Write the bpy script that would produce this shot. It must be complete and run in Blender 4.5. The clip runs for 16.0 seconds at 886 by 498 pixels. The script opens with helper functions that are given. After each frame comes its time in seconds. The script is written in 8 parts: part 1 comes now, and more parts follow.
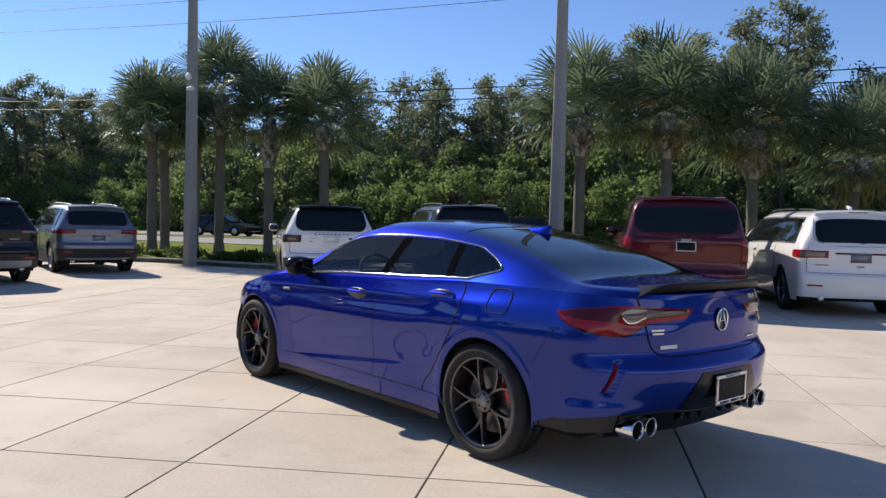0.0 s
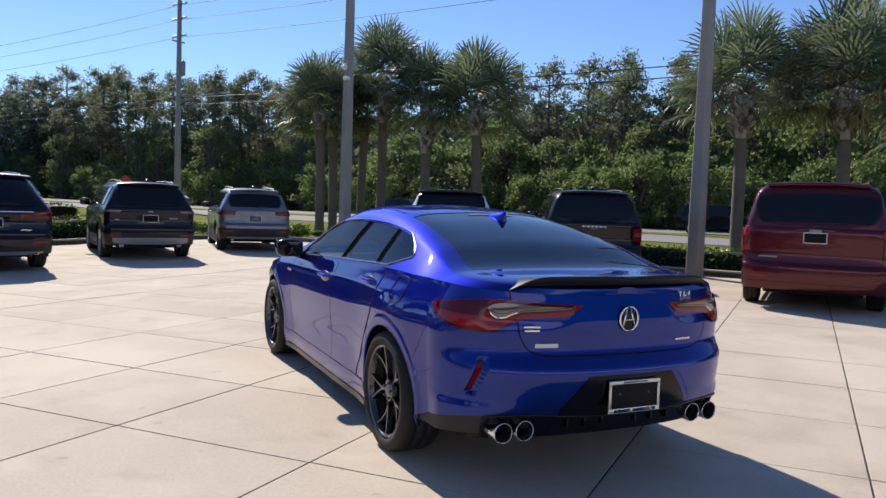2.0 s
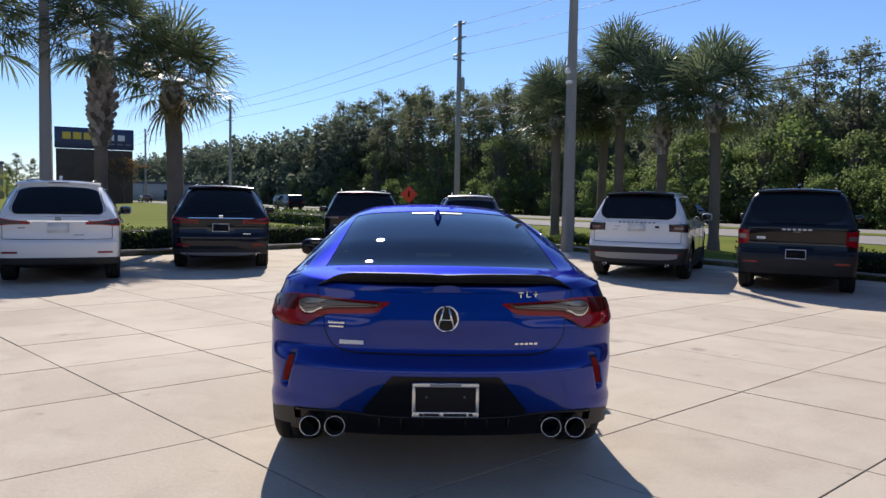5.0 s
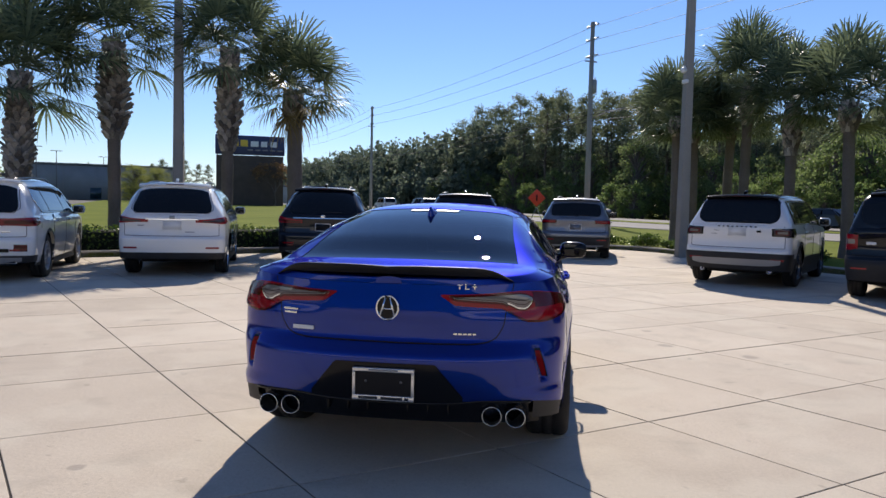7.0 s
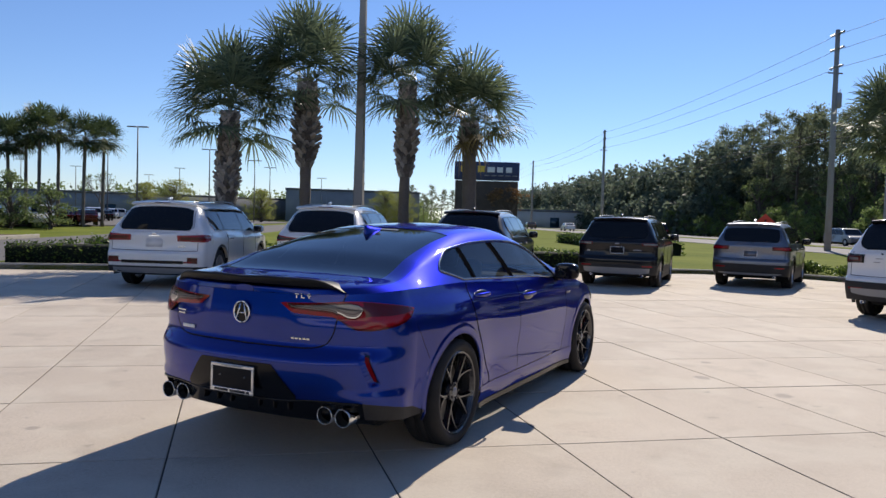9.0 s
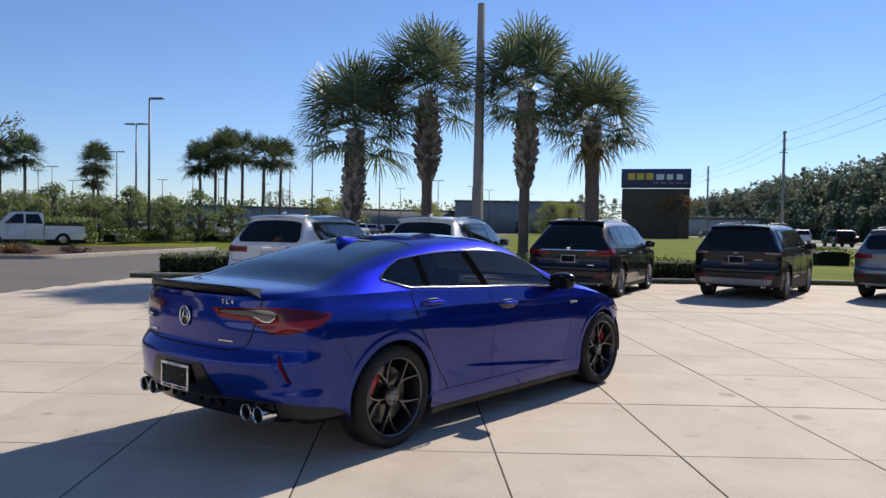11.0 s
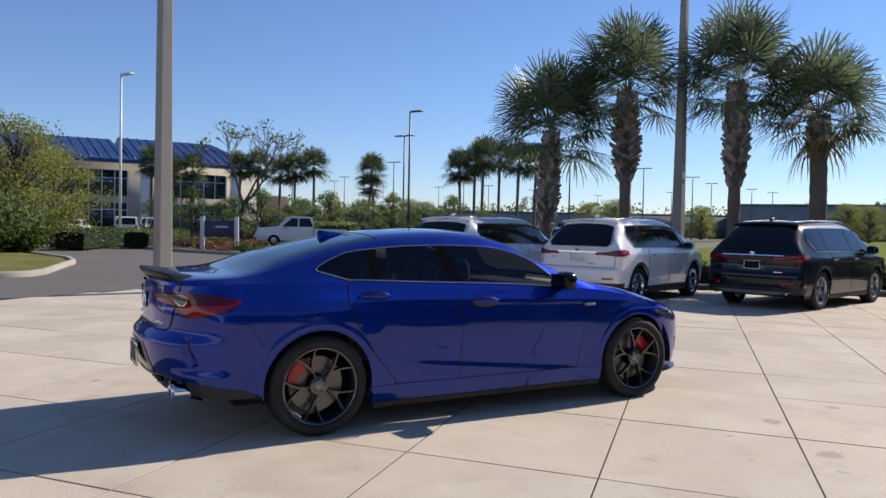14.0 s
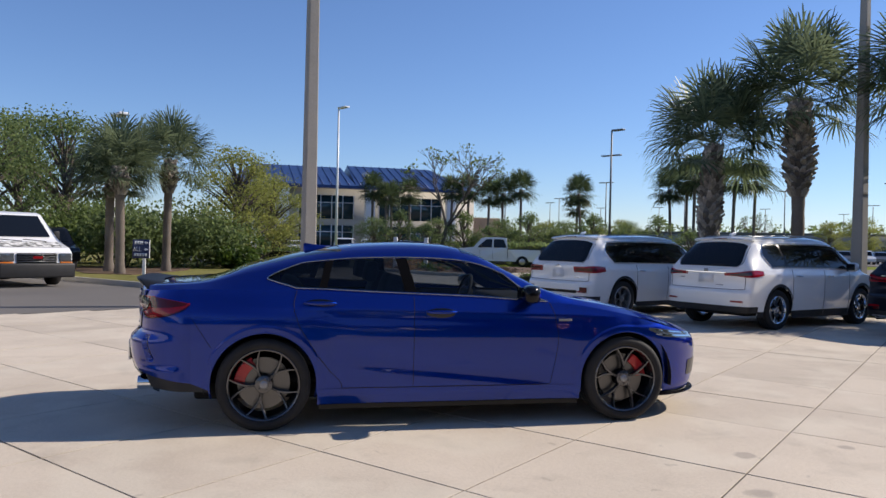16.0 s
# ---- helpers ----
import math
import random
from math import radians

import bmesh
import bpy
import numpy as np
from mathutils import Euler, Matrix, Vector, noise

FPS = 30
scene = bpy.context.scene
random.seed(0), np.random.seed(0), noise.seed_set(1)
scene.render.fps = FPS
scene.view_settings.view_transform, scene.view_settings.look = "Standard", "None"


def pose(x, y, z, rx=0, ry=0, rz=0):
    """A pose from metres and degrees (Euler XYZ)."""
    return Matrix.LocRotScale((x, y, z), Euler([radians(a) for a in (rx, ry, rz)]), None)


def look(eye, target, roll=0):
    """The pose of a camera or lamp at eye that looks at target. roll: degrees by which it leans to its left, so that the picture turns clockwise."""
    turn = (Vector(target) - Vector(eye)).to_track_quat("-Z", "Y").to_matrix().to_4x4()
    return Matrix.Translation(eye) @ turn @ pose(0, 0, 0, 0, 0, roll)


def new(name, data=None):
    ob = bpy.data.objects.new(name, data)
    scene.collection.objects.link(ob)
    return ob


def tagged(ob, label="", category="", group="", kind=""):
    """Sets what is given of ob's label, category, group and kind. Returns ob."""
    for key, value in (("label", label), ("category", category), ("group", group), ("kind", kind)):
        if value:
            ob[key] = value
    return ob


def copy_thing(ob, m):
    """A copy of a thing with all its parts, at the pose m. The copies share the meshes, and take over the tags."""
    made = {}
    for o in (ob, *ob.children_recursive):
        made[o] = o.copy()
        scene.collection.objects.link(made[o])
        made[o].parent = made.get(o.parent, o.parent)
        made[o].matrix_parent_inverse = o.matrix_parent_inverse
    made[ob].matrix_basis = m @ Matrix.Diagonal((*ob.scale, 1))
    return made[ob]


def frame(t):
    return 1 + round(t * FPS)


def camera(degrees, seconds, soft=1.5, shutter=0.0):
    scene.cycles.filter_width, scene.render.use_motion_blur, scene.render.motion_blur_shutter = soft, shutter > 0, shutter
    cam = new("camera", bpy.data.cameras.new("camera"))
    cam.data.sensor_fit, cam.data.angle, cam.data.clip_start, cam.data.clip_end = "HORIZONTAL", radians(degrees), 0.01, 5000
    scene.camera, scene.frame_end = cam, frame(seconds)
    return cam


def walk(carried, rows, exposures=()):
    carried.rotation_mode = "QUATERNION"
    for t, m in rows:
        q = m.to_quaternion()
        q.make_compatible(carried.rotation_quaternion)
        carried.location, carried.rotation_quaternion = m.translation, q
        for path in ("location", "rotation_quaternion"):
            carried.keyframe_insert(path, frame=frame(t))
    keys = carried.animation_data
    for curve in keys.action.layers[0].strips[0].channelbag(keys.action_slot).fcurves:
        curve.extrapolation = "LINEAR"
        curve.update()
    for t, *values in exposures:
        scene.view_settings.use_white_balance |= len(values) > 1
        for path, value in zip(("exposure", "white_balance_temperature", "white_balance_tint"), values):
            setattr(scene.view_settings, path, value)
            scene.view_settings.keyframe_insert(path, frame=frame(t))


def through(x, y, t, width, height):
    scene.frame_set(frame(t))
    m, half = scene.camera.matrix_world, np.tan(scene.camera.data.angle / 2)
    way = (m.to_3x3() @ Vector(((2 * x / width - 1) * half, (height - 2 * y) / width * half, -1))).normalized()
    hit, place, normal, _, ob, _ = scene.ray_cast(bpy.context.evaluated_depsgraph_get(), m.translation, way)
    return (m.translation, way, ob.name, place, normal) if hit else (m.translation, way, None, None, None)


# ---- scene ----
cam = camera(60.7, 16.0)
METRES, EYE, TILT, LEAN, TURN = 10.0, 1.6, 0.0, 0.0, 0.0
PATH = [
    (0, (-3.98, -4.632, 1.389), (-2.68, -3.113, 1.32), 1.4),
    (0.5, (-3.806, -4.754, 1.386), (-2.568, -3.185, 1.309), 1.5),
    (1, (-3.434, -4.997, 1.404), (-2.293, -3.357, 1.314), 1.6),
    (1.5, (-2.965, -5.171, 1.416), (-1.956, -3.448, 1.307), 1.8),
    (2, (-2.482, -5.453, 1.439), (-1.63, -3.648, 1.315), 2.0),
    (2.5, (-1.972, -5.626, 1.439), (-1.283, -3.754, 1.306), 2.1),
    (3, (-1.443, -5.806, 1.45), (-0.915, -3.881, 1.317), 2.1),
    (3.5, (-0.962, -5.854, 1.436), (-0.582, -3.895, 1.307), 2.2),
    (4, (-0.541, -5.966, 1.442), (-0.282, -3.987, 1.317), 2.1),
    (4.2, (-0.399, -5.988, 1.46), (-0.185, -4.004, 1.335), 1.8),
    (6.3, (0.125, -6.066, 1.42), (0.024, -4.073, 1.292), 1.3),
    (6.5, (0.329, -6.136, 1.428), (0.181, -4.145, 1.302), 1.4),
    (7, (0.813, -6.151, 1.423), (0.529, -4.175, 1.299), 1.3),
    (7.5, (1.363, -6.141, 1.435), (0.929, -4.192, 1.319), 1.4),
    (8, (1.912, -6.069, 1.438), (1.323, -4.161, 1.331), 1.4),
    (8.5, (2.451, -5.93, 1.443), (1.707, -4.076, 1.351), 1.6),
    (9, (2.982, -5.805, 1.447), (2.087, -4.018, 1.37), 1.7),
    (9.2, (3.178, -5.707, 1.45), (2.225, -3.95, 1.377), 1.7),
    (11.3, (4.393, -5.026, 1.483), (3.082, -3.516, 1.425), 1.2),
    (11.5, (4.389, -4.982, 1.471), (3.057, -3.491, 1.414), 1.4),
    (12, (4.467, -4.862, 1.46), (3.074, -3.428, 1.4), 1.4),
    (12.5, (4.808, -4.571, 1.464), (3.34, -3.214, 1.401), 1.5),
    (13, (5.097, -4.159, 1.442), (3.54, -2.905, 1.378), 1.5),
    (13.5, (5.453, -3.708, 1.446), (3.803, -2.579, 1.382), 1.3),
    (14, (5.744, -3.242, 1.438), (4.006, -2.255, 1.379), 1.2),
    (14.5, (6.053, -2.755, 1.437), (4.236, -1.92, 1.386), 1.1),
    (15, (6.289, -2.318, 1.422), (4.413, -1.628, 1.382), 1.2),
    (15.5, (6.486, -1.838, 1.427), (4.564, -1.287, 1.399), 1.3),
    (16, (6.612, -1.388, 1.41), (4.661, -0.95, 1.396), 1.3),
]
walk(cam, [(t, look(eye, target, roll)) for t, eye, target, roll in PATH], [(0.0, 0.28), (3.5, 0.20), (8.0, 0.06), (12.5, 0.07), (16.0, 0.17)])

# ---- light ----
SUN_TO = Vector((-0.115, 1.35, 1.0)).normalized()
world = bpy.data.worlds.new("sky")
world.use_nodes = True
scene.world = world
_w = world.node_tree.nodes
_sky = _w.new("ShaderNodeTexSky")
_sky.sky_type = "NISHITA"
_sky.sun_disc = False
_sky.sun_elevation = math.asin(SUN_TO.z)
_sky.sun_rotation = math.atan2(SUN_TO.x, SUN_TO.y)
_sky.air_density, _sky.dust_density, _sky.ozone_density = 1.0, 0.0, 6.0
_tint = _w.new("ShaderNodeMix")
_tint.data_type, _tint.blend_type = "RGBA", "MULTIPLY"
_tint.inputs[0].default_value = 1.0
_tint.inputs[7].default_value = (0.955, 0.955, 1.09, 1)
world.node_tree.links.new(_sky.outputs[0], _tint.inputs[6])
world.node_tree.links.new(_tint.outputs[2], _w["Background"].inputs[0])
_w["Background"].inputs[1].default_value = 0.109
sun = new("sun", bpy.data.lights.new("sun", "SUN"))
sun.data.energy, sun.data.angle, sun.data.color = 5.0, radians(0.53), (1.0, 0.90, 0.785)
sun.matrix_world = look(SUN_TO * 60, (0, 0, 0))


# ---- materials ----
def shader(name, color, rough=0.5, metal=0.0, coat=0.0, spec=0.5):
    m = bpy.data.materials.new(name)
    m.use_nodes = True
    b = m.node_tree.nodes["Principled BSDF"]
    b.inputs["Base Color"].default_value = (*color, 1)
    b.inputs["Roughness"].default_value = rough
    b.inputs["Metallic"].default_value = metal
    b.inputs["Coat Weight"].default_value = coat
    b.inputs["Coat Roughness"].default_value = 0.02
    b.inputs["Specular IOR Level"].default_value = spec
    return m


def varied(name, colors, rough=0.8, scale=4.0, fine=60.0, bump=0.2, spread=0.35, metal=0.0, island=0.0, obj=0.0, spec=0.4, dist=0.01, coords="Object"):
    """A surface whose colour runs between two tones at a coarse and a fine scale, with fine relief."""
    m = shader(name, colors[0], rough, metal, 0, spec)
    nt = m.node_tree
    N, Lk = nt.nodes, nt.links
    b = N["Principled BSDF"]
    co = N.new("ShaderNodeTexCoord")
    if coords == "World":
        geo = N.new("ShaderNodeNewGeometry")
        src = geo.outputs["Position"]
    else:
        src = co.outputs[coords]
    n1 = N.new("ShaderNodeTexNoise")
    n1.inputs["Scale"].default_value, n1.inputs["Detail"].default_value = scale, 5
    n2 = N.new("ShaderNodeTexNoise")
    n2.inputs["Scale"].default_value, n2.inputs["Detail"].default_value = fine, 3
    Lk.new(src, n1.inputs["Vector"])
    Lk.new(src, n2.inputs["Vector"])
    mixn = N.new("ShaderNodeMix")
    mixn.inputs[0].default_value = 0.45
    Lk.new(n1.outputs[0], mixn.inputs[2])
    Lk.new(n2.outputs[0], mixn.inputs[3])
    val = mixn.outputs[0]
    for weight, node, out in ((island, "ShaderNodeNewGeometry", "Random Per Island"), (obj, "ShaderNodeObjectInfo", "Random")):
        if weight:
            r = N.new(node)
            ad = N.new("ShaderNodeMath")
            ad.operation = "MULTIPLY_ADD"
            Lk.new(r.outputs[out], ad.inputs[0])
            ad.inputs[1].default_value = weight
            sub = N.new("ShaderNodeMath")
            sub.operation = "SUBTRACT"
            Lk.new(val, sub.inputs[0])
            sub.inputs[1].default_value = weight / 2
            Lk.new(sub.outputs[0], ad.inputs[2])
            val = ad.outputs[0]
    ramp = N.new("ShaderNodeValToRGB")
    ramp.color_ramp.elements[0].position, ramp.color_ramp.elements[1].position = 0.5 - spread / 2, 0.5 + spread / 2
    ramp.color_ramp.elements[0].color, ramp.color_ramp.elements[1].color = (*colors[0], 1), (*colors[1], 1)
    if len(colors) > 2:
        e = ramp.color_ramp.elements.new(0.5)
        e.color = (*colors[2], 1)
    Lk.new(val, ramp.inputs[0])
    Lk.new(ramp.outputs[0], b.inputs["Base Color"])
    if bump:
        bp = N.new("ShaderNodeBump")
        bp.inputs["Strength"].default_value, bp.inputs["Distance"].default_value = bump, dist
        Lk.new(n2.outputs[0], bp.inputs["Height"])
        Lk.new(bp.outputs[0], b.inputs["Normal"])
    return m


def paint(name, color, metal=0.0, rough=0.32, flake=0.0, coat=1.0, spec=0.5):
    """Clear-coated car paint with a faint unevenness."""
    m = shader(name, color, rough, metal, coat, spec)
    if flake:
        nt = m.node_tree
        v = nt.nodes.new("ShaderNodeTexVoronoi")
        v.inputs["Scale"].default_value = 900
        co = nt.nodes.new("ShaderNodeTexCoord")
        nt.links.new(co.outputs["Object"], v.inputs["Vector"])
        mx = nt.nodes.new("ShaderNodeMix")
        mx.data_type = "RGBA"
        mx.inputs[6].default_value = (*[c * (1 - flake) for c in color], 1)
        mx.inputs[7].default_value = (*[min(1, c * (1 + flake)) for c in color], 1)
        nt.links.new(v.outputs["Color"], mx.inputs[0])
        nt.links.new(mx.outputs[2], nt.nodes["Principled BSDF"].inputs["Base Color"])
    return m


def glass(name, tint, rough=0.0, gloss=1.0):
    """A pane: tinted see-through with a mirror-like skin."""
    m = bpy.data.materials.new(name)
    m.use_nodes = True
    nt = m.node_tree
    nt.nodes.clear()
    tr, gl, mx, fr, out = (nt.nodes.new(k) for k in ("ShaderNodeBsdfTransparent", "ShaderNodeBsdfGlossy", "ShaderNodeMixShader", "ShaderNodeFresnel", "ShaderNodeOutputMaterial"))
    tr.inputs[0].default_value = (*tint, 1)
    gl.inputs["Roughness"].default_value = rough
    fr.inputs[0].default_value = 1.5
    gl.inputs[0].default_value = (gloss, gloss, gloss, 1)
    nt.links.new(fr.outputs[0], mx.inputs[0])
    nt.links.new(tr.outputs[0], mx.inputs[1])
    nt.links.new(gl.outputs[0], mx.inputs[2])
    nt.links.new(mx.outputs[0], out.inputs[0])
    return m


STAINS = [(2.0, 1.81, 0.085), (2.74, 1.41, 0.09), (1.92, 2.69, 0.06), (-3.72, 1.85, 0.04), (3.6, 3.4, 0.06), (-1.6, -2.6, 0.05)]


def concrete(name, dark, light):
    """Broom-finished slab: cloudy tone, sand speckle, a few oily spots and pale scuffs."""
    m = varied(name, (dark, light), 0.85, 0.8, 42, 0.28, 0.55, obj=0.24, coords="World", dist=0.004)
    nt = m.node_tree
    N, Lk = nt.nodes, nt.links
    b = N["Principled BSDF"]
    src = b.inputs["Base Color"].links[0].from_socket
    pos = N.new("ShaderNodeNewGeometry").outputs["Position"]
    # (texture scale, threshold low, high, colour, strength)
    for kind, scale, lo, hi, col, amount in (("speck", 150, 0.58, 0.70, (0.19, 0.155, 0.12), 0.55), ("speck", 220, 0.60, 0.68, (0.80, 0.73, 0.62), 0.42), ("cloud", 2.3, 0.56, 0.72, (0.27, 0.232, 0.185), 0.30), ("cloud", 1.1, 0.50, 0.60, (0.64, 0.58, 0.47), 0.35),
                                             ("cloud", 5.5, 0.69, 0.73, (0.17, 0.145, 0.12), 0.34), ("cloud", 0.35, 0.54, 0.68, (0.66, 0.58, 0.47), 0.5)):
        t = N.new("ShaderNodeTexNoise")
        t.inputs["Scale"].default_value, t.inputs["Detail"].default_value = scale, 2 if kind == "speck" else 4
        Lk.new(pos, t.inputs["Vector"])
        r = N.new("ShaderNodeMapRange")
        r.inputs[1].default_value, r.inputs[2].default_value, r.inputs[4].default_value = lo, hi, amount
        Lk.new(t.outputs[0], r.inputs[0])
        mx = N.new("ShaderNodeMix")
        mx.data_type = "RGBA"
        mx.inputs[7].default_value = (*col, 1)
        Lk.new(r.outputs[0], mx.inputs[0])
        Lk.new(src, mx.inputs[6])
        src = mx.outputs[2]
    # a few dropped stains: (x, y, radius)
    wob = N.new("ShaderNodeTexNoise")
    wob.inputs["Scale"].default_value = 9.0
    Lk.new(pos, wob.inputs["Vector"])
    for x, y, r in STAINS:
        d = N.new("ShaderNodeVectorMath")
        d.operation = "DISTANCE"
        Lk.new(pos, d.inputs[0])
        d.inputs[1].default_value = (x, y, 0)
        ad = N.new("ShaderNodeMath")
        ad.operation = "MULTIPLY_ADD"
        Lk.new(wob.outputs[0], ad.inputs[0])
        ad.inputs[1].default_value = r * 1.2
        Lk.new(d.outputs["Value"], ad.inputs[2])
        r_ = N.new("ShaderNodeMapRange")
        r_.inputs[1].default_value, r_.inputs[2].default_value, r_.inputs[3].default_value, r_.inputs[4].default_value = r * 1.3, r * 1.7, 0.42, 0.0
        Lk.new(ad.outputs[0], r_.inputs[0])
        mx = N.new("ShaderNodeMix")
        mx.data_type = "RGBA"
        mx.inputs[7].default_value = (0.15, 0.13, 0.12, 1)
        Lk.new(r_.outputs[0], mx.inputs[0])
        Lk.new(src, mx.inputs[6])
        src = mx.outputs[2]
    Lk.new(src, b.inputs["Base Color"])
    return m


M = {
    "blue": paint("deep_blue_paint", (0.0002, 0.0225, 0.235), 0.92, 0.38, 0.30, 1.0),
    "white": paint("white_paint", (0.78, 0.78, 0.77), 0.0, 0.3),
    "black": paint("black_paint", (0.003, 0.0036, 0.006), 0.0, 0.3, 0.0, 0.7, 0.1),
    "navy": paint("dark_navy_paint", (0.003, 0.0048, 0.011), 0.0, 0.3, 0.0, 0.75, 0.1),
    "silver": paint("silver_paint", (0.19, 0.20, 0.225), 0.7, 0.34, 0.15, 0.7),
    "charcoal": paint("charcoal_paint", (0.006, 0.0068, 0.010), 0.0, 0.3, 0.0, 0.7, 0.1),
    "red": paint("dark_red_paint", (0.085, 0.0015, 0.006), 0.5, 0.26, 0.25, 0.6),
    "gloss_black": shader("gloss_black_trim", (0.005, 0.005, 0.0065), 0.16, 0, 0.0, 0.25),
    "pillar": shader("satin_black_pillar", (0.006, 0.006, 0.007), 0.75, 0, 0, 0.0),
    "carbon": shader("dark_carbon", (0.012, 0.012, 0.013), 0.5, 0, 0, 0.2),
    "reflector": shader("red_reflector", (0.20, 0.003, 0.006), 0.35, 0, 0, 0.15),
    "plastic": varied("black_plastic", ((0.012, 0.012, 0.013), (0.022, 0.022, 0.024)), 0.55, 6, 300, 0.1),
    "rubber": varied("tyre_rubber", ((0.009, 0.009, 0.009), (0.021, 0.020, 0.020)), 0.75, 8, 120, 0.2),
    "rim_dark": shader("dark_grey_alloy", (0.11, 0.11, 0.115), 0.26, 0.85, 0.4),
    "rim": shader("silver_alloy", (0.45, 0.45, 0.46), 0.28, 0.9),
    "steel": shader("brake_steel", (0.15, 0.147, 0.143), 0.35, 1.0),
    "trim": shader("dark_bright_trim", (0.34, 0.35, 0.38), 0.12, 1.0),
    "chrome": shader("chrome", (0.75, 0.76, 0.78), 0.06, 1.0),
    "satin": shader("satin_silver_plastic", (0.27, 0.275, 0.285), 0.4, 0.5),
    "caliper": shader("red_caliper", (0.45, 0.008, 0.010), 0.35, 0, 0.5),
    "frame_silver": shader("bright_frame", (0.62, 0.63, 0.65), 0.22, 0.85, 0.5),
    "tail": shader("red_lamp_lens", (0.25, 0.004, 0.012), 0.10, 0, 0.4, 0.3),
    "tail_dark": shader("smoked_red_lens", (0.07, 0.002, 0.004), 0.08, 0, 0.5, 0.2),
    "lens": shader("clear_lamp_lens", (0.17, 0.155, 0.155), 0.12, 0.3, 0.8),
    "head": shader("headlamp_lens", (0.10, 0.11, 0.125), 0.06, 0.4, 1.0),
    "glass": glass("tinted_glass", (0.60, 0.64, 0.65), 0.0, 0.7),
    "glass_clear": glass("clear_side_glass", (0.80, 0.83, 0.83), 0.0, 0.5),
    "glass_mid": glass("dark_side_glass", (0.30, 0.32, 0.33), 0.0, 0.7),
    "lens_dark": shader("smoked_lens", (0.05, 0.035, 0.04), 0.12, 0.2, 0.35),
    "glass_rear": glass("dark_rear_glass", (0.05, 0.058, 0.06), 0.0, 1.0),
    "privacy": shader("privacy_glass", (0.006, 0.007, 0.008), 0.03, 0, 0.0, 0.4),
    "plate": shader("plate_insert", (0.010, 0.010, 0.012), 0.5, 0, 0.0, 0.15),
    "plate_white": shader("plate_white", (0.75, 0.75, 0.74), 0.4),
    "cabin": varied("dark_cabin_cloth", ((0.010, 0.010, 0.011), (0.020, 0.019, 0.019)), 0.8, 5, 200, 0.1),
    "seat": varied("grey_seat_leather", ((0.10, 0.095, 0.09), (0.15, 0.145, 0.14)), 0.5, 5, 90, 0.15),
    "well": shader("dark_wheel_well", (0.006, 0.006, 0.006), 0.9),
    "concrete": concrete("concrete_slab", (0.425, 0.362, 0.288), (0.622, 0.535, 0.427)),
    "joint": varied("joint_dirt", ((0.05, 0.042, 0.034), (0.10, 0.085, 0.07)), 0.95, 3, 40, 0.3, coords="World"),
    "kerb": varied("kerb_concrete", ((0.30, 0.27, 0.22), (0.46, 0.42, 0.36)), 0.9, 1.5, 40, 0.3, coords="World"),
    "asphalt": varied("asphalt", ((0.10, 0.092, 0.085), (0.17, 0.155, 0.14)), 0.9, 0.35, 70, 0.3, 0.5, coords="World"),
    "road": varied("highway_asphalt", ((0.20, 0.19, 0.18), (0.30, 0.28, 0.26)), 0.9, 0.2, 30, 0.2, 0.5, coords="World"),
    "grass": varied("mown_grass", ((0.090, 0.125, 0.016), (0.215, 0.235, 0.040)), 0.95, 0.25, 9, 0.5, 0.4, coords="World", dist=0.05, spec=0.05),
    "grass_dry": varied("dry_grass", ((0.10, 0.105, 0.03), (0.25, 0.225, 0.085)), 0.95, 0.6, 9, 0.5, 0.4, coords="World", dist=0.05, spec=0.05),
    "grass_blade": varied("grass_blades", ((0.05, 0.10, 0.014), (0.14, 0.19, 0.035)), 0.7, 0.4, 6, 0, 0.5, island=0.5, coords="World"),
    "mulch": varied("brown_mulch", ((0.05, 0.030, 0.018), (0.16, 0.10, 0.065)), 0.95, 2, 25, 0.6, 0.5, coords="World", dist=0.05),
    "galv": varied("galvanised_pole", ((0.22, 0.22, 0.22), (0.34, 0.34, 0.335)), 0.55, 2, 50, 0.1, 0.6, metal=0.4),
    "conc_pole": varied("concrete_pole", ((0.24, 0.225, 0.20), (0.36, 0.34, 0.31)), 0.85, 1.2, 30, 0.3, 0.6),
    "wood_pole": varied("weathered_pole", ((0.12, 0.10, 0.085), (0.22, 0.19, 0.165)), 0.9, 2, 40, 0.3, 0.6),
    "wire": shader("black_cable", (0.02, 0.02, 0.022), 0.6),
}


M["blue"].node_tree.nodes["Principled BSDF"].inputs["Specular Tint"].default_value = (0.12, 0.30, 0.80, 1)
M["glass_rear"].node_tree.nodes["Fresnel"].inputs[0].default_value = 1.62
M["blue"].node_tree.nodes["Principled BSDF"].inputs["Coat IOR"].default_value = 1.47


# ---- helpers ----
def mesh_of(name, bm, material, smooth=True):
    me = bpy.data.meshes.new(name)
    bm.to_mesh(me)
    bm.free()
    for mt in (material if isinstance(material, (list, tuple)) else [material]):
        me.materials.append(mt)
    if smooth:
        me.polygons.foreach_set("use_smooth", [True] * len(me.polygons))
    return me


def part(name, bm, material, parent=None, label="", smooth=True):
    """Links a bmesh (or a finished mesh) as one object under a thing or a part."""
    me = bm if isinstance(bm, bpy.types.Mesh) else mesh_of(name, bm, material, smooth)
    ob = new(name, me)
    if parent is not None:
        ob.parent = parent
    if label:
        ob["label"] = label
    return ob


def thing(name, label, category, m=None, group="", kind=""):
    ob = tagged(new(name), label, category, group, kind)
    if m is not None:
        ob.matrix_basis = m
    return ob


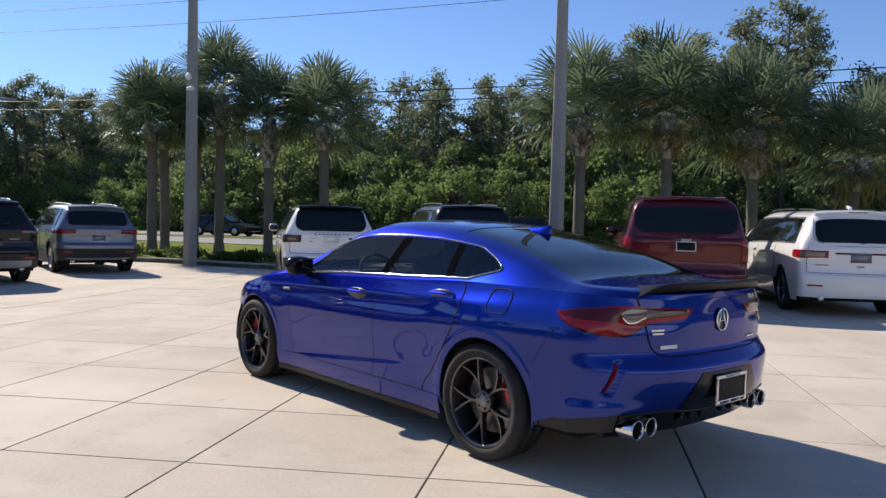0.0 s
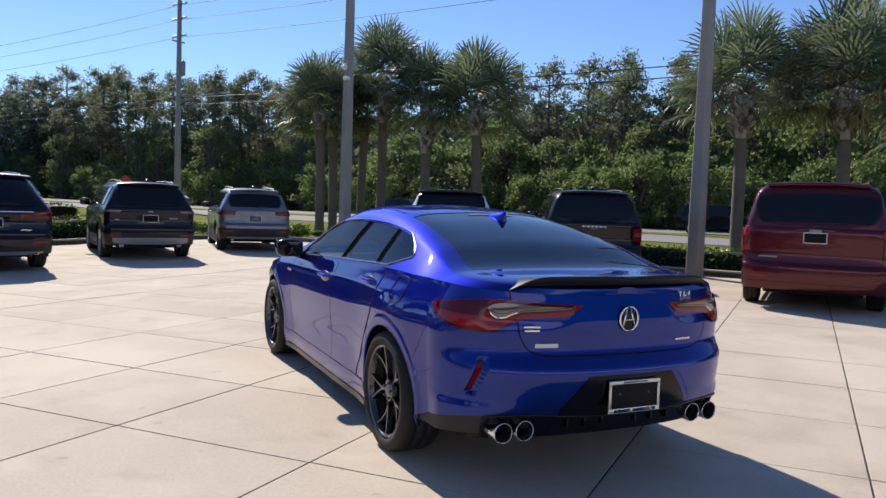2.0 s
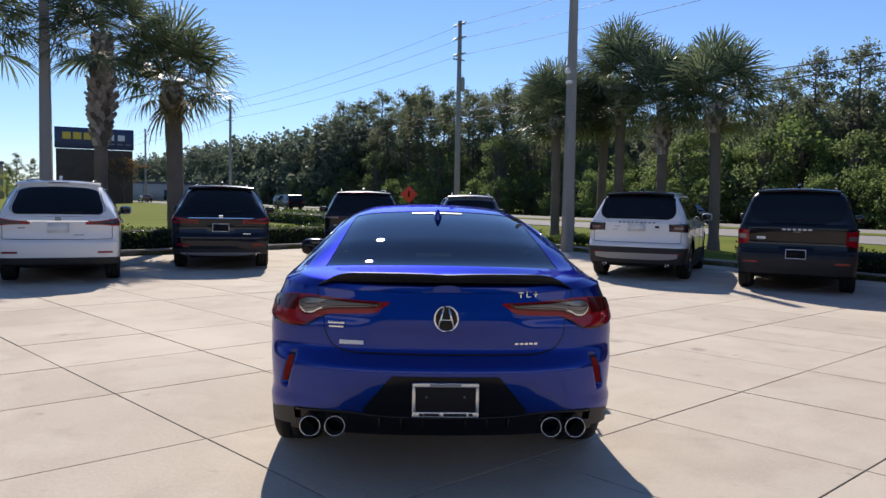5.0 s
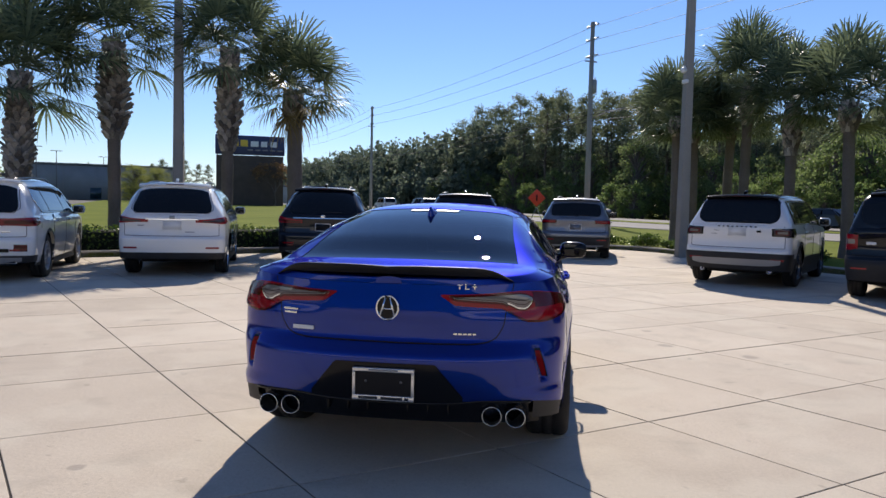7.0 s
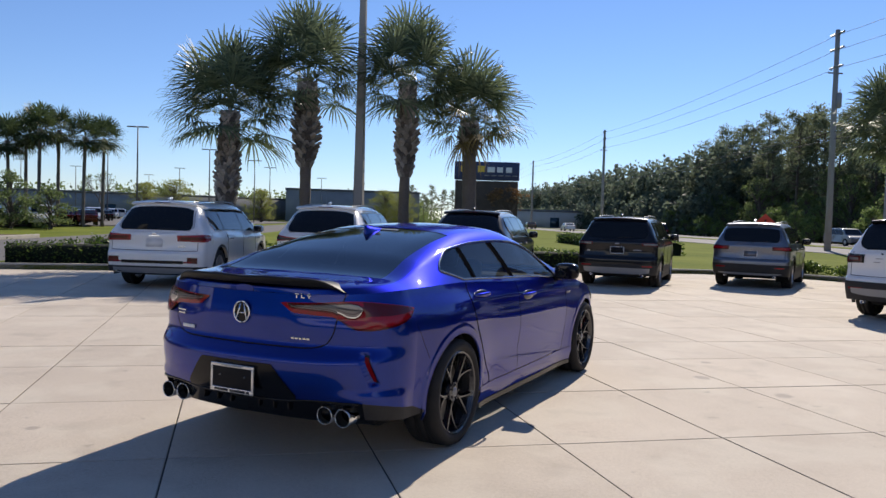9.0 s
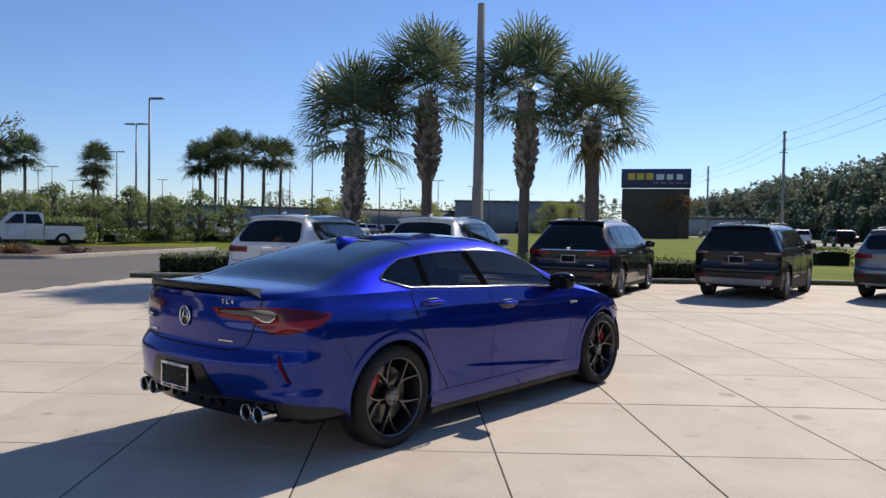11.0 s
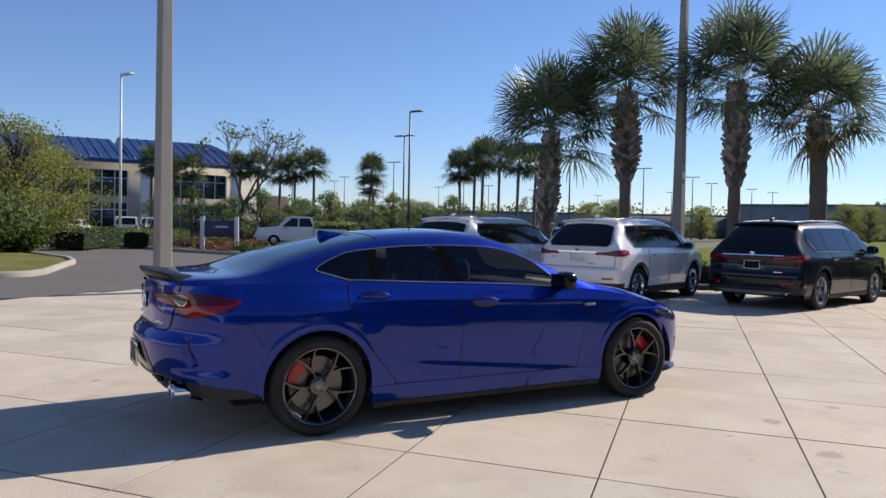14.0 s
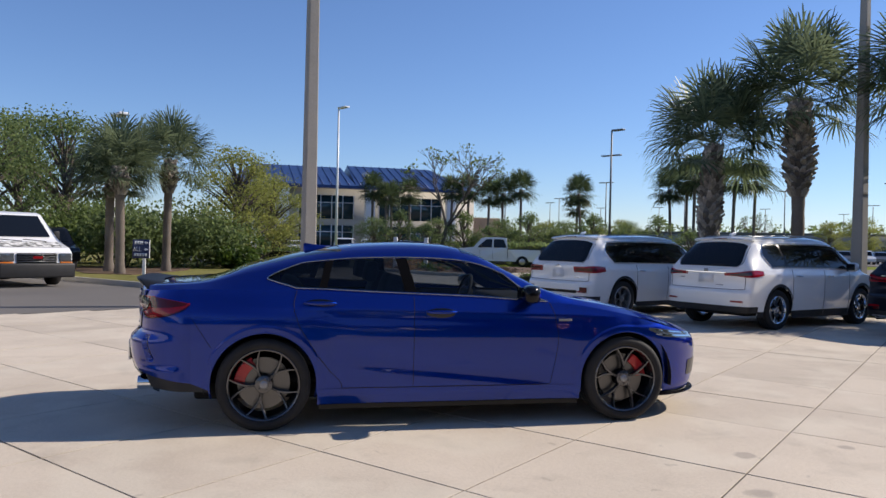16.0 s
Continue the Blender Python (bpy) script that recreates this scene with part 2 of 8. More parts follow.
def raw(verts, faces):
    bm = bmesh.new()
    vs = [bm.verts.new(v) for v in verts]
    for f in faces:
        try:
            bm.faces.new([vs[i] for i in f])
        except ValueError:
            pass
    return bm


def add_box(bm, c, s, m=None, bevel=0.0):
    r = bmesh.ops.create_cube(bm, size=1, matrix=Matrix.Translation(c) @ (m or Matrix()) @ Matrix.Diagonal((*s, 1)))
    if bevel:
        es = list({e for v in r["verts"] for e in v.link_edges})
        bmesh.ops.bevel(bm, geom=es, offset=bevel, segments=2, affect="EDGES", profile=0.6)
    return bm


def box(c, s, m=None, bevel=0.0):
    return add_box(bmesh.new(), c, s, m, bevel)


def add_tube(bm, pts, r, n=8, caps=True):
    """A tube along points; r a number or one for each point."""
    pts = [Vector(p) for p in pts]
    rs = r if isinstance(r, (list, tuple)) else [r] * len(pts)
    rings, side = [], None
    for i, p in enumerate(pts):
        d = (pts[min(i + 1, len(pts) - 1)] - pts[max(i - 1, 0)]).normalized()
        side = d.orthogonal().normalized() if side is None else (side - d * side.dot(d)).normalized()
        up = d.cross(side)
        rings.append([bm.verts.new(p + (side * math.cos(a) + up * math.sin(a)) * rs[i]) for a in (2 * math.pi * k / n for k in range(n))])
    for a, b in zip(rings, rings[1:]):
        for k in range(n):
            bm.faces.new((a[k], a[(k + 1) % n], b[(k + 1) % n], b[k]))
    if caps:
        bm.faces.new(rings[0][::-1])
        bm.faces.new(rings[-1])
    return bm


def tube(pts, r, n=8, caps=True):
    return add_tube(bmesh.new(), pts, r, n, caps)


def add_lathe(bm, prof, n=32, axis="x", closed=False):
    """A profile of (along, radius) turned about an axis."""
    rings = []
    for a, r in prof:
        ring = []
        for k in range(n):
            t = 2 * math.pi * k / n
            c, s = r * math.cos(t), r * math.sin(t)
            ring.append(bm.verts.new((a, c, s) if axis == "x" else (c, a, s) if axis == "y" else (c, s, a)))
        rings.append(ring)
    pairs = list(zip(rings, rings[1:])) + ([(rings[-1], rings[0])] if closed else [])
    for a, b in pairs:
        for k in range(n):
            bm.faces.new((a[k], a[(k + 1) % n], b[(k + 1) % n], b[k]))
    return bm


def ngon(pts, z, thick=0.0):
    bm = bmesh.new()
    f = bm.faces.new([bm.verts.new((x, y, z)) for x, y in pts])
    if f.normal.z < 0:
        f.normal_flip()
    if thick:
        r = bmesh.ops.extrude_face_region(bm, geom=[f])
        bmesh.ops.translate(bm, vec=(0, 0, -thick), verts=[v for v in r["geom"] if isinstance(v, bmesh.types.BMVert)])
        bmesh.ops.recalc_face_normals(bm, faces=bm.faces)
    bmesh.ops.triangulate(bm, faces=bm.faces)
    return bm


def spline(pts, steps=8):
    """Points on a smooth curve through the given ones."""
    P = [Vector(p) for p in pts]
    P = [P[0] * 2 - P[1]] + P + [P[-1] * 2 - P[-2]]
    out = []
    for i in range(1, len(P) - 2):
        a, b, c, d = P[i - 1:i + 3]
        for k in range(steps):
            t = k / steps
            out.append(0.5 * ((2 * b) + (c - a) * t + (2 * a - 5 * b + 4 * c - d) * t * t + (3 * b - a - 3 * c + d) * t ** 3))
    return out + [P[-2]]


def curve1(knots):
    """A smooth function through (x, value) knots, without overshoot."""
    xs, ys = [k[0] for k in knots], [k[1] for k in knots]
    n = len(xs)
    d = [(ys[i + 1] - ys[i]) / (xs[i + 1] - xs[i]) for i in range(n - 1)]
    m = [d[0]] + [0 if d[i - 1] * d[i] <= 0 else 2 * d[i - 1] * d[i] / (d[i - 1] + d[i]) for i in range(1, n - 1)] + [d[-1]]

    def f(x):
        if x <= xs[0]:
            return ys[0]
        if x >= xs[-1]:
            return ys[-1]
        i = next(j for j in range(n - 1) if x <= xs[j + 1])
        h = xs[i + 1] - xs[i]
        t = (x - xs[i]) / h
        return ys[i] * (1 + 2 * t) * (1 - t) ** 2 + h * m[i] * t * (1 - t) ** 2 + ys[i + 1] * t * t * (3 - 2 * t) + h * m[i + 1] * t * t * (t - 1)
    return f


def inside_poly(x, y, poly):
    c = False
    for i in range(len(poly)):
        (x1, y1), (x2, y2) = poly[i - 1], poly[i]
        if (y1 > y) != (y2 > y) and x < (x2 - x1) * (y - y1) / (y2 - y1) + x1:
            c = not c
    return c


# ---- ground ----
GQ, GR = Vector((0.755, 0.656, 0)), Vector((-0.656, 0.755, 0))   # the two ways of the slab grid
KERB = [(-14.6, 4.9), (-12.0, 7.2), (-9.5, 9.6), (-6.6, 12.55), (-3.1, 16.2), (-1.0, 18.4), (1.2, 19.4), (3.2, 19.0), (4.3, 17.9), (5.3, 15.6), (6.3, 13.6), (7.35, 11.9), (8.5, 9.9), (9.4, 8.2), (10.3, 6.9), (11.8, 5.3), (13.6, 3.0), (17.0, -1.0), (21.0, -6.0)]
KERB_LINE = [(p.x, p.y) for p in spline([(x, y, 0) for x, y in KERB], 6)]
PAD_EDGE = [(-14.2, 4.3), (-11.2, -0.9), (-9.4, -3.85), (-8.0, -6.0), (-2.0, -15.5), (0.5, -19)]
ROAD_WAY, ROAD_OUT = Vector((-0.5, 0.866, 0)), Vector((0.866, 0.5, 0))


def along(n, h):
    p = ROAD_OUT * n + ROAD_WAY * h
    return (p.x, p.y)


def structure(name, bm, material, label, smooth=False):
    ob = part(name, bm, material, smooth=smooth)
    return tagged(ob, label, name.split("_")[0], kind="structure")


bm = bmesh.new()
bmesh.ops.create_grid(bm, x_segments=40, y_segments=40, size=1500)
bmesh.ops.translate(bm, vec=(0, 0, -0.14), verts=bm.verts)
ground = structure("ground", bm, M["grass"], "wide flat grassy ground reaching the horizon")

verge = structure("verge", ngon(KERB_LINE + [(30, -14), along(25.5, -45), along(25.5, 400), along(-40, 400), (-110.5, 170.5), (-54.7, 74.2), (-15.6, 6.6)], 0.10, 0.3), M["grass"], "mown grass verge behind the kerb")
pad = structure("pavement", ngon(KERB_LINE + [(21.5, -19)] + PAD_EDGE[::-1], -0.006, 0.10), M["joint"], "pale concrete parking pad cut into slabs")
drive = structure("driveway", ngon([(0.5, -19.0), (-2.0, -15.5), (-8.0, -6.0), (-9.4, -3.85), (-11.2, -0.9), (-14.2, 4.3), (-15.4, 6.4), (-54.5, 74), (-110, 170), (-120, 171), (-64.3, 75), (-25.5, 8.0), (-27, 5.6), (-33, 3.2), (-70, -6), (-70, -11), (-24, -1.6), (-21.8, -1.6), (-16.5, -2.6), (-15.4, -3.6), (-16.3, -4.9), (-22, -10), (-34, -22)], -0.03, 0.1), M["asphalt"], "worn grey asphalt driveway beside the pad")
road = structure("road", ngon([along(25.5, -120), along(34, -120), along(34, 420), along(25.5, 420)], 0.13, 0.2), M["road"], "pale highway carriageway")
median = structure("median", ngon([along(34, -120), along(37, -120), along(37, 420), along(34, 420)], 0.16, 0.2), M["grass"], "grass strip between carriageways")
road_far = structure("road", ngon([along(37, -120), along(45, -120), along(45, 420), along(37, 420)], 0.13, 0.2), M["road"], "pale far highway carriageway")


def kerb_mesh(line, w=0.16, h=0.14, low=-0.1):
    """A kerb along a line, on its left side."""
    bm = bmesh.new()
    rings = []
    n = len(line)
    for i, (x, y) in enumerate(line):
        a, b = Vector(line[max(i - 1, 0)]), Vector(line[min(i + 1, n - 1)])
        d = (b - a).normalized()
        nx, ny = -d.y, d.x
        rings.append([bm.verts.new((x + nx * o, y + ny * o, z)) for o, z in ((0.0, low), (0.0, h - 0.03), (0.012, h - 0.008), (0.035, h), (w - 0.02, h), (w, h - 0.02), (w, low))])
    for p, q in zip(rings, rings[1:]):
        for k in range(6):
            bm.faces.new((p[k], q[k], q[k + 1], p[k + 1]))
    return bm


kerb = structure("kerb", kerb_mesh(KERB_LINE), M["kerb"], "pale concrete kerb round the pad", True)


# ---- vehicles ----
def sheet(f, us, vfun, nv, thick=0.012):
    """A panel: columns at us, each from vfun(u)[0] to vfun(u)[1], on the surface f(u, v) -> point; given a depth inward."""
    cols = []
    for u in us:
        a, b = vfun(u)
        cols.append([f(u, a + (b - a) * k / nv) for k in range(nv + 1)])
    return cols


def sheet_mesh(cols, flip=False, mirror=False, both=False, close=False):
    bm = bmesh.new()
    sides = [1, -1] if both else [-1 if mirror else 1]
    for s in sides:
        V = [[bm.verts.new((s * p[0], p[1], p[2])) for p in c] for c in cols]
        for a, b in zip(V, V[1:]):
            for k in range(len(a) - 1):
                q = (a[k], b[k], b[k + 1], a[k + 1])
                q = q if (s > 0) != flip else q[::-1]
                try:
                    bm.faces.new(q)
                except ValueError:
                    pass
    bmesh.ops.remove_doubles(bm, verts=bm.verts, dist=0.0004)
    return bm


class Shape:
    """The skin of a car: plan outlines stacked up to the shoulder, and a roof, bonnet and deck above it. Right half; x out, y ahead."""

    def __init__(s, p):
        s.p = p
        s.yr, s.yf = curve1(p["rear"]), curve1(p["front"])
        s.wz = curve1(p["section"])
        s.wy = curve1(p["plan"])
        s.zs = curve1(p["shoulder"])
        s.zt = curve1(p["top"])
        s.kx, s.kz = curve1(p["kx"]), curve1(p["kz"])
        s.ycr, s.ycf = p["ycr"], p["ycf"]
        s.nr, s.nf = p.get("nr", 3.0), p.get("nf", 2.6)
        s.flare = p.get("flare", 0.0)

    def width(s, y, z):
        w = s.p["W"] * s.wz(z) * s.wy(y)
        for yc in (s.p["ya"], s.p["yb"]):
            w += s.flare * math.exp(-((y - yc) / 0.48) ** 2) * math.exp(-((z - 0.66) / 0.16) ** 2)
        if s.p.get("crease"):
            c = s.p["crease"]
            w += c * math.exp(-((z - s.p.get("zc", 0.72)) / 0.05) ** 2) * (1 if s.p["ya"] < y < s.p["yb"] else 0.4)
            w -= 1.2 * c * math.exp(-((z - 0.42) / 0.09) ** 2) * math.exp(-((y) / 0.8) ** 4)
        return w

    def low(s, u, z):
        if u < 0.25:
            th = u / 0.25 * math.pi / 2
            w, b = s.width(s.ycr, z), s.ycr - s.yr(z)
            return Vector((w * math.sin(th) ** (2 / s.nr), s.ycr - b * max(0, math.cos(th)) ** (2 / s.nr), z))
        if u > 0.75:
            th = (1 - u) / 0.25 * math.pi / 2
            w, b = s.width(s.ycf, z), s.yf(z) - s.ycf
            return Vector((w * math.sin(th) ** (2 / s.nf), s.ycf + b * max(0, math.cos(th)) ** (2 / s.nf), z))
        y = s.ycr + (u - 0.25) / 0.5 * (s.ycf - s.ycr)
        return Vector((s.width(y, z), y, z))

    def u_of(s, y):
        return 0.25 + 0.5 * (y - s.ycr) / (s.ycf - s.ycr)

    def u_rear(s, x, z=0.8):
        w = s.width(s.ycr, z)
        return 0.25 * math.asin(min(1, abs(x) / w) ** (s.nr / 2)) / (math.pi / 2)

    def base(s, y):
        z = s.zs(y)
        if y < s.ycr:
            b = s.ycr - s.yr(z)
            return s.width(s.ycr, z) * max(0, 1 - min(1, (s.ycr - y) / b) ** s.nr) ** (1 / s.nr), z
        if y > s.ycf:
            b = s.yf(z) - s.ycf
            return s.width(s.ycf, z) * max(0, 1 - min(1, (y - s.ycf) / b) ** s.nf) ** (1 / s.nf), z
        return s.width(y, z), z

    def up(s, y, v):
        xb, zs = s.base(y)
        zt = max(s.zt(y), zs + 0.001)
        kx, kz = s.kx(y), s.kz(y)
        p0, p1, p2 = (xb, zs), (xb * kx, zs + (zt - zs) * kz), (0.0, zt)

        def line(a, b, t):
            return (a[0] + (b[0] - a[0]) * t, a[1] + (b[1] - a[1]) * t)
        r = s.p.get("fillet", 0.16)
        bow = s.p.get("bow", 0.02) * 4 * min(1, (zt - zs) / 0.3)
        if v < 0.5 - r:
            t = v / 0.5
            q = line(p0, p1, t)
            q = (q[0] + bow * t * (1 - t), q[1])
        elif v > 0.5 + r:
            t = (v - 0.5) / 0.5
            q = line(p1, p2, t)
            q = (q[0], q[1] + (zt - zs) * (1 - kz) * 0.9 * t * (1 - t))
        else:
            ta, tb = (0.5 - r) / 0.5, r / 0.5
            a, b = line(p0, p1, ta), line(p1, p2, tb)
            a = (a[0] + bow * ta * (1 - ta), a[1])
            b = (b[0], b[1] + (zt - zs) * (1 - kz) * 0.9 * tb * (1 - tb))
            t = (v - 0.5 + r) / (2 * r)
            q = tuple(a[i] * (1 - t) ** 2 + 2 * p1[i] * t * (1 - t) + b[i] * t * t for i in (0, 1))
            if bow:
                q = (q[0] + bow * 0.12 * (1 - t) * t, q[1])
        return Vector((q[0], y, q[1]))


def ease(a, b, x):
    t = max(0.0, min(1.0, (x - a) / (b - a)))
    return t * t * (3 - 2 * t)


class SaloonShape(Shape):
    """The saloon's skin, with its haunches, arch bands, lower door ledge and modelled rear corners."""

    def width(s, y, z):
        w = s.p["W"] * s.wz(z) * s.wy(y)
        for yc in (s.p["ya"], s.p["yb"]):
            d = math.hypot(y - yc, z - s.p["R"]) - s.p["Ra"]
            if z > s.p["R"] - 0.1:
                w += 0.0055 * (1 - ease(0.036, 0.056, d)) + 0.014 * math.exp(-(d / 0.16) ** 2)
        w += 0.022 * math.exp(-((y + 1.52) / 0.55) ** 2) * math.exp(-((z - 0.86) / 0.11) ** 2)
        zl = 0.373 - 0.105 * y
        run = ease(-0.95, -0.45, y) * (1 - ease(0.72, 0.86, y))
        w += run * 0.007 * (1 - ease(zl - 0.012, zl + 0.026, z)) * ease(0.22, 0.30, z)
        w -= 0.006 * math.exp(-((z - zl - 0.09) / 0.07) ** 2) * ease(-1.0, -0.6, y) * (1 - ease(0.6, 0.95, y))
        # shoulder crease through the handles, rising to the tail lamps
        zc = 0.885 - 0.026 * y
        w += 0.006 * math.exp(-((z - zc) / 0.028) ** 2) * ease(-1.9, -1.2, y) * (1 - ease(0.9, 1.5, y))
        w -= 0.005 * math.exp(-((z - zc + 0.075) / 0.05) ** 2) * ease(-1.2, -0.7, y) * (1 - ease(0.9, 1.4, y))
        return w

    def low(s, u, z):
        p = super().low(u, z)
        if u >= 0.25:
            return p
        x, th = p.x, u / 0.25 * math.pi / 2
        fade = 1 - ease(0.215, 0.249, u)
        d = 0.016 * (1 - ease(0.430, 0.500, z)) * ease(0.52, 0.74, x)          # lower lip of the corner
        d -= 0.012 * math.exp(-((z - 0.878) / 0.040) ** 2) * ease(0.26, 0.46, x) * (1 - ease(0.70, 0.80, x))
        d *= fade
        p = p + Vector((math.sin(th) * d, -math.cos(th) * d, 0))
        # upright slot of the reflector, facing straight back
        slot = ease(0.505, 0.530, z) * (1 - ease(0.680, 0.700, z))
        xr = slot_x(z)
        if slot and abs(x - xr) < 0.022:
            y0 = super().low(s.u_rear(xr + 0.022, z), z).y
            p.y += (y0 - p.y) * slot
        return p


def slot_x(z):
    return 0.752 + (0.690 - z) * 0.28


def steps(a, b, n):
    return [a + (b - a) * k / n for k in range(n + 1)]


def offset(cols, d):
    """Moves a grid of points outward by d along its own normals."""
    out = []
    for i, c in enumerate(cols):
        row = []
        for k, p in enumerate(c):
            du = cols[min(i + 1, len(cols) - 1)][k] - cols[max(i - 1, 0)][k]
            dv = c[min(k + 1, len(c) - 1)] - c[max(k - 1, 0)]
            n = du.cross(dv)
            row.append(p + n.normalized() * d if n.length > 1e-9 else p.copy())
        out.append(row)
    return out


def wheel_meshes(R, width, rim_r, style, mats):
    """Tyre, rim and brake meshes about the x axis, outer side at +x."""
    w = width / 2
    bm = bmesh.new()
    add_lathe(bm, [(-w * 0.86, rim_r), (-w, rim_r + 0.02), (-w, R - 0.035), (-w * 0.9, R - 0.012), (-w * 0.7, R), (-0.3 * w, R), (-0.28 * w, R - 0.006), (-0.2 * w, R - 0.006), (-0.18 * w, R), (0.18 * w, R), (0.2 * w, R - 0.006), (0.28 * w, R - 0.006), (0.3 * w, R),
                   (w * 0.7, R), (w * 0.9, R - 0.012), (w, R - 0.035), (w, rim_r + 0.025), (w * 0.93, rim_r + 0.006), (w * 0.86, rim_r)], 48)
    tyre = mesh_of("tyre", bm, mats["rubber"])
    bm = bmesh.new()
    o = w * 0.88
    add_lathe(bm, [(o, rim_r + 0.004), (o + 0.006, rim_r - 0.004), (o, rim_r - 0.014), (o - 0.03, rim_r - 0.022), (-w * 0.8, rim_r - 0.03), (-w * 0.8, rim_r)], 48)
    hub = 0.062
    add_lathe(bm, [(o - 0.055, hub + 0.008), (o - 0.028, hub), (o - 0.022, hub * 0.6), (o - 0.024, 0.0005)], 24)
    n, split, th, arm = style
    for k in range(n):
        a = 2 * math.pi * k / n
        for sgn in ([-1, 1] if split else [0]):
            stations = []
            for t in steps(0, 1, 9):
                rr = hub * 0.8 + (rim_r - 0.010 - hub * 0.8) * t
                aa = a + sgn * split * max(0.0, (t - 0.28) / 0.72) ** 0.9
                ww = th * (1.05 - 0.45 * t)
                x = o - 0.030 + 0.024 * t - 0.03 * math.sin(math.pi * t) * 0.4
                er, et = Vector((0, math.cos(aa), math.sin(aa))), Vector((0, -math.sin(aa), math.cos(aa)))
                c = er * rr
                stations.append([Vector((x, 0, 0)) + c + et * ww * 0.55, Vector((x, 0, 0)) + c - et * ww * 0.55, Vector((x - arm, 0, 0)) + c - et * ww, Vector((x - arm, 0, 0)) + c + et * ww])
            V = [[bm.verts.new(p) for p in st] for st in stations]
            for p, q in zip(V, V[1:]):
                for j in range(4):
                    bm.faces.new((p[j], p[(j + 1) % 4], q[(j + 1) % 4], q[j]))
    for k in range(5):
        a = 2 * math.pi * (k + 0.5) / 5
        add_lathe_at(bm, (o - 0.02, 0.045 * math.cos(a), 0.045 * math.sin(a)), 0.008, 0.012)
    bmesh.ops.recalc_face_normals(bm, faces=bm.faces)
    rim = mesh_of("rim", bm, mats["rim"], smooth=False)
    bm = bmesh.new()
    add_lathe(bm, [(-0.02, 0.07), (-0.02, rim_r * 0.72), (0.012, rim_r * 0.72), (0.012, 0.07)], 40)
    disc = mesh_of("brake_disc", bm, mats["steel"], smooth=False)
    bm = bmesh.new()
    for k in range(7):
        a = radians(-24 + 48 * k / 6)
        add_box(bm, (0.0, math.cos(a) * rim_r * 0.66, math.sin(a) * rim_r * 0.66), (0.07, rim_r * 0.30, rim_r * 0.13), Matrix.Rotation(a, 4, "X"), 0.006)
    caliper = mesh_of("brake_caliper", bm, mats["caliper"])
    bm = bmesh.new()
    add_lathe(bm, [(o - 0.024, 0.030), (o - 0.018, 0.026), (o - 0.018, 0.0005)], 20)
    cap = mesh_of("hub_cap", bm, mats["cap"])
    return tyre, rim, disc, caliper, cap


def add_lathe_at(bm, c, r, h):
    a = bmesh.ops.create_cone(bm, cap_ends=True, segments=8, radius1=r, radius2=r * 0.8, depth=h, matrix=Matrix.Translation(c) @ Matrix.Rotation(math.pi / 2, 4, "Y"))
    return a


def put_wheels(car, S, meshes, x, front_caliper=True):
    tyre, rim, disc, caliper, cap = meshes
    for y in (S.p["ya"], S.p["yb"]):
        for sx in (1, -1):
            w = new("wheel")
            w.parent = car
            w.matrix_basis = Matrix.Translation((sx * x, y, S.p["R"])) @ (Matrix() if sx > 0 else Matrix.Rotation(math.pi, 4, "Z")) @ Matrix.Rotation(0.3 if y > 0 else 0.75, 4, "X")
            for nm, me in (("tyre", tyre), ("rim", rim), ("brake_disc", disc), ("hub_cap", cap)):
                part(nm, me, None, w)
            c = part("brake_caliper", caliper, None, w)
            turn = -0.3 if y > 0 else -0.75
            c.matrix_basis = Matrix.Rotation(turn + (0.6 if (y > 0) == (sx > 0) else math.pi - 0.6), 4, "X")


def arch_cols(S, ya, yb, n):
    """Stations between ya and yb, close together round the wheel arches."""
    ys = set(steps(ya, yb, n))
    for yc in (S.p["ya"], S.p["yb"]):
        Ra = S.p["Ra"]
        for k in range(0, 25):
            y = yc + Ra * math.cos(math.pi * k / 24)
            ys.add(y)
        ys.add(yc + Ra + 0.0006)
        ys.add(yc - Ra - 0.0006)
    return sorted(y for y in ys if ya - 1e-9 <= y <= yb + 1e-9)


def arch_z(S, y, sill):
    for yc in (S.p["ya"], S.p["yb"]):
        d = abs(y - yc)
        if d <= S.p["Ra"]:
            return S.p["R"] + math.sqrt(max(0, S.p["Ra"] ** 2 - d * d))
    return sill


def side_panel(S, ya, yb, zlo, zhi, n=10, nv=12, out=0.0):
    ys = arch_cols(S, ya, yb, n)
    cols = sheet(lambda y, z: S.low(S.u_of(y), z) if S.ycr <= y <= S.ycf else low_y(S, y, z), ys, lambda y: (max(arch_z(S, y, zlo), zlo), zhi(y)), nv)
    return offset(cols, out) if out else cols


def low_y(S, y, z):
    """The skin's point at length y and height z, also round the corners."""
    if y < S.ycr:
        b = S.ycr - S.yr(z)
        x = S.width(S.ycr, z) * max(0, 1 - min(1, (S.ycr - y) / b) ** S.nr) ** (1 / S.nr)
    elif y > S.ycf:
        b = S.yf(z) - S.ycf
        x = S.width(S.ycf, z) * max(0, 1 - min(1, (y - S.ycf) / b) ** S.nf) ** (1 / S.nf)
    else:
        x = S.width(y, z)
    return Vector((x, y, z))


def wrap(S, ua, ub, zlo, zhi, n=20, nv=10, out=0.0):
    """A panel round the rear or front: columns in u."""
    cols = sheet(S.low, steps(ua, ub, n), lambda u: (zlo(u) if callable(zlo) else zlo, zhi(u) if callable(zhi) else zhi), nv)
    return offset(cols, out) if out else cols


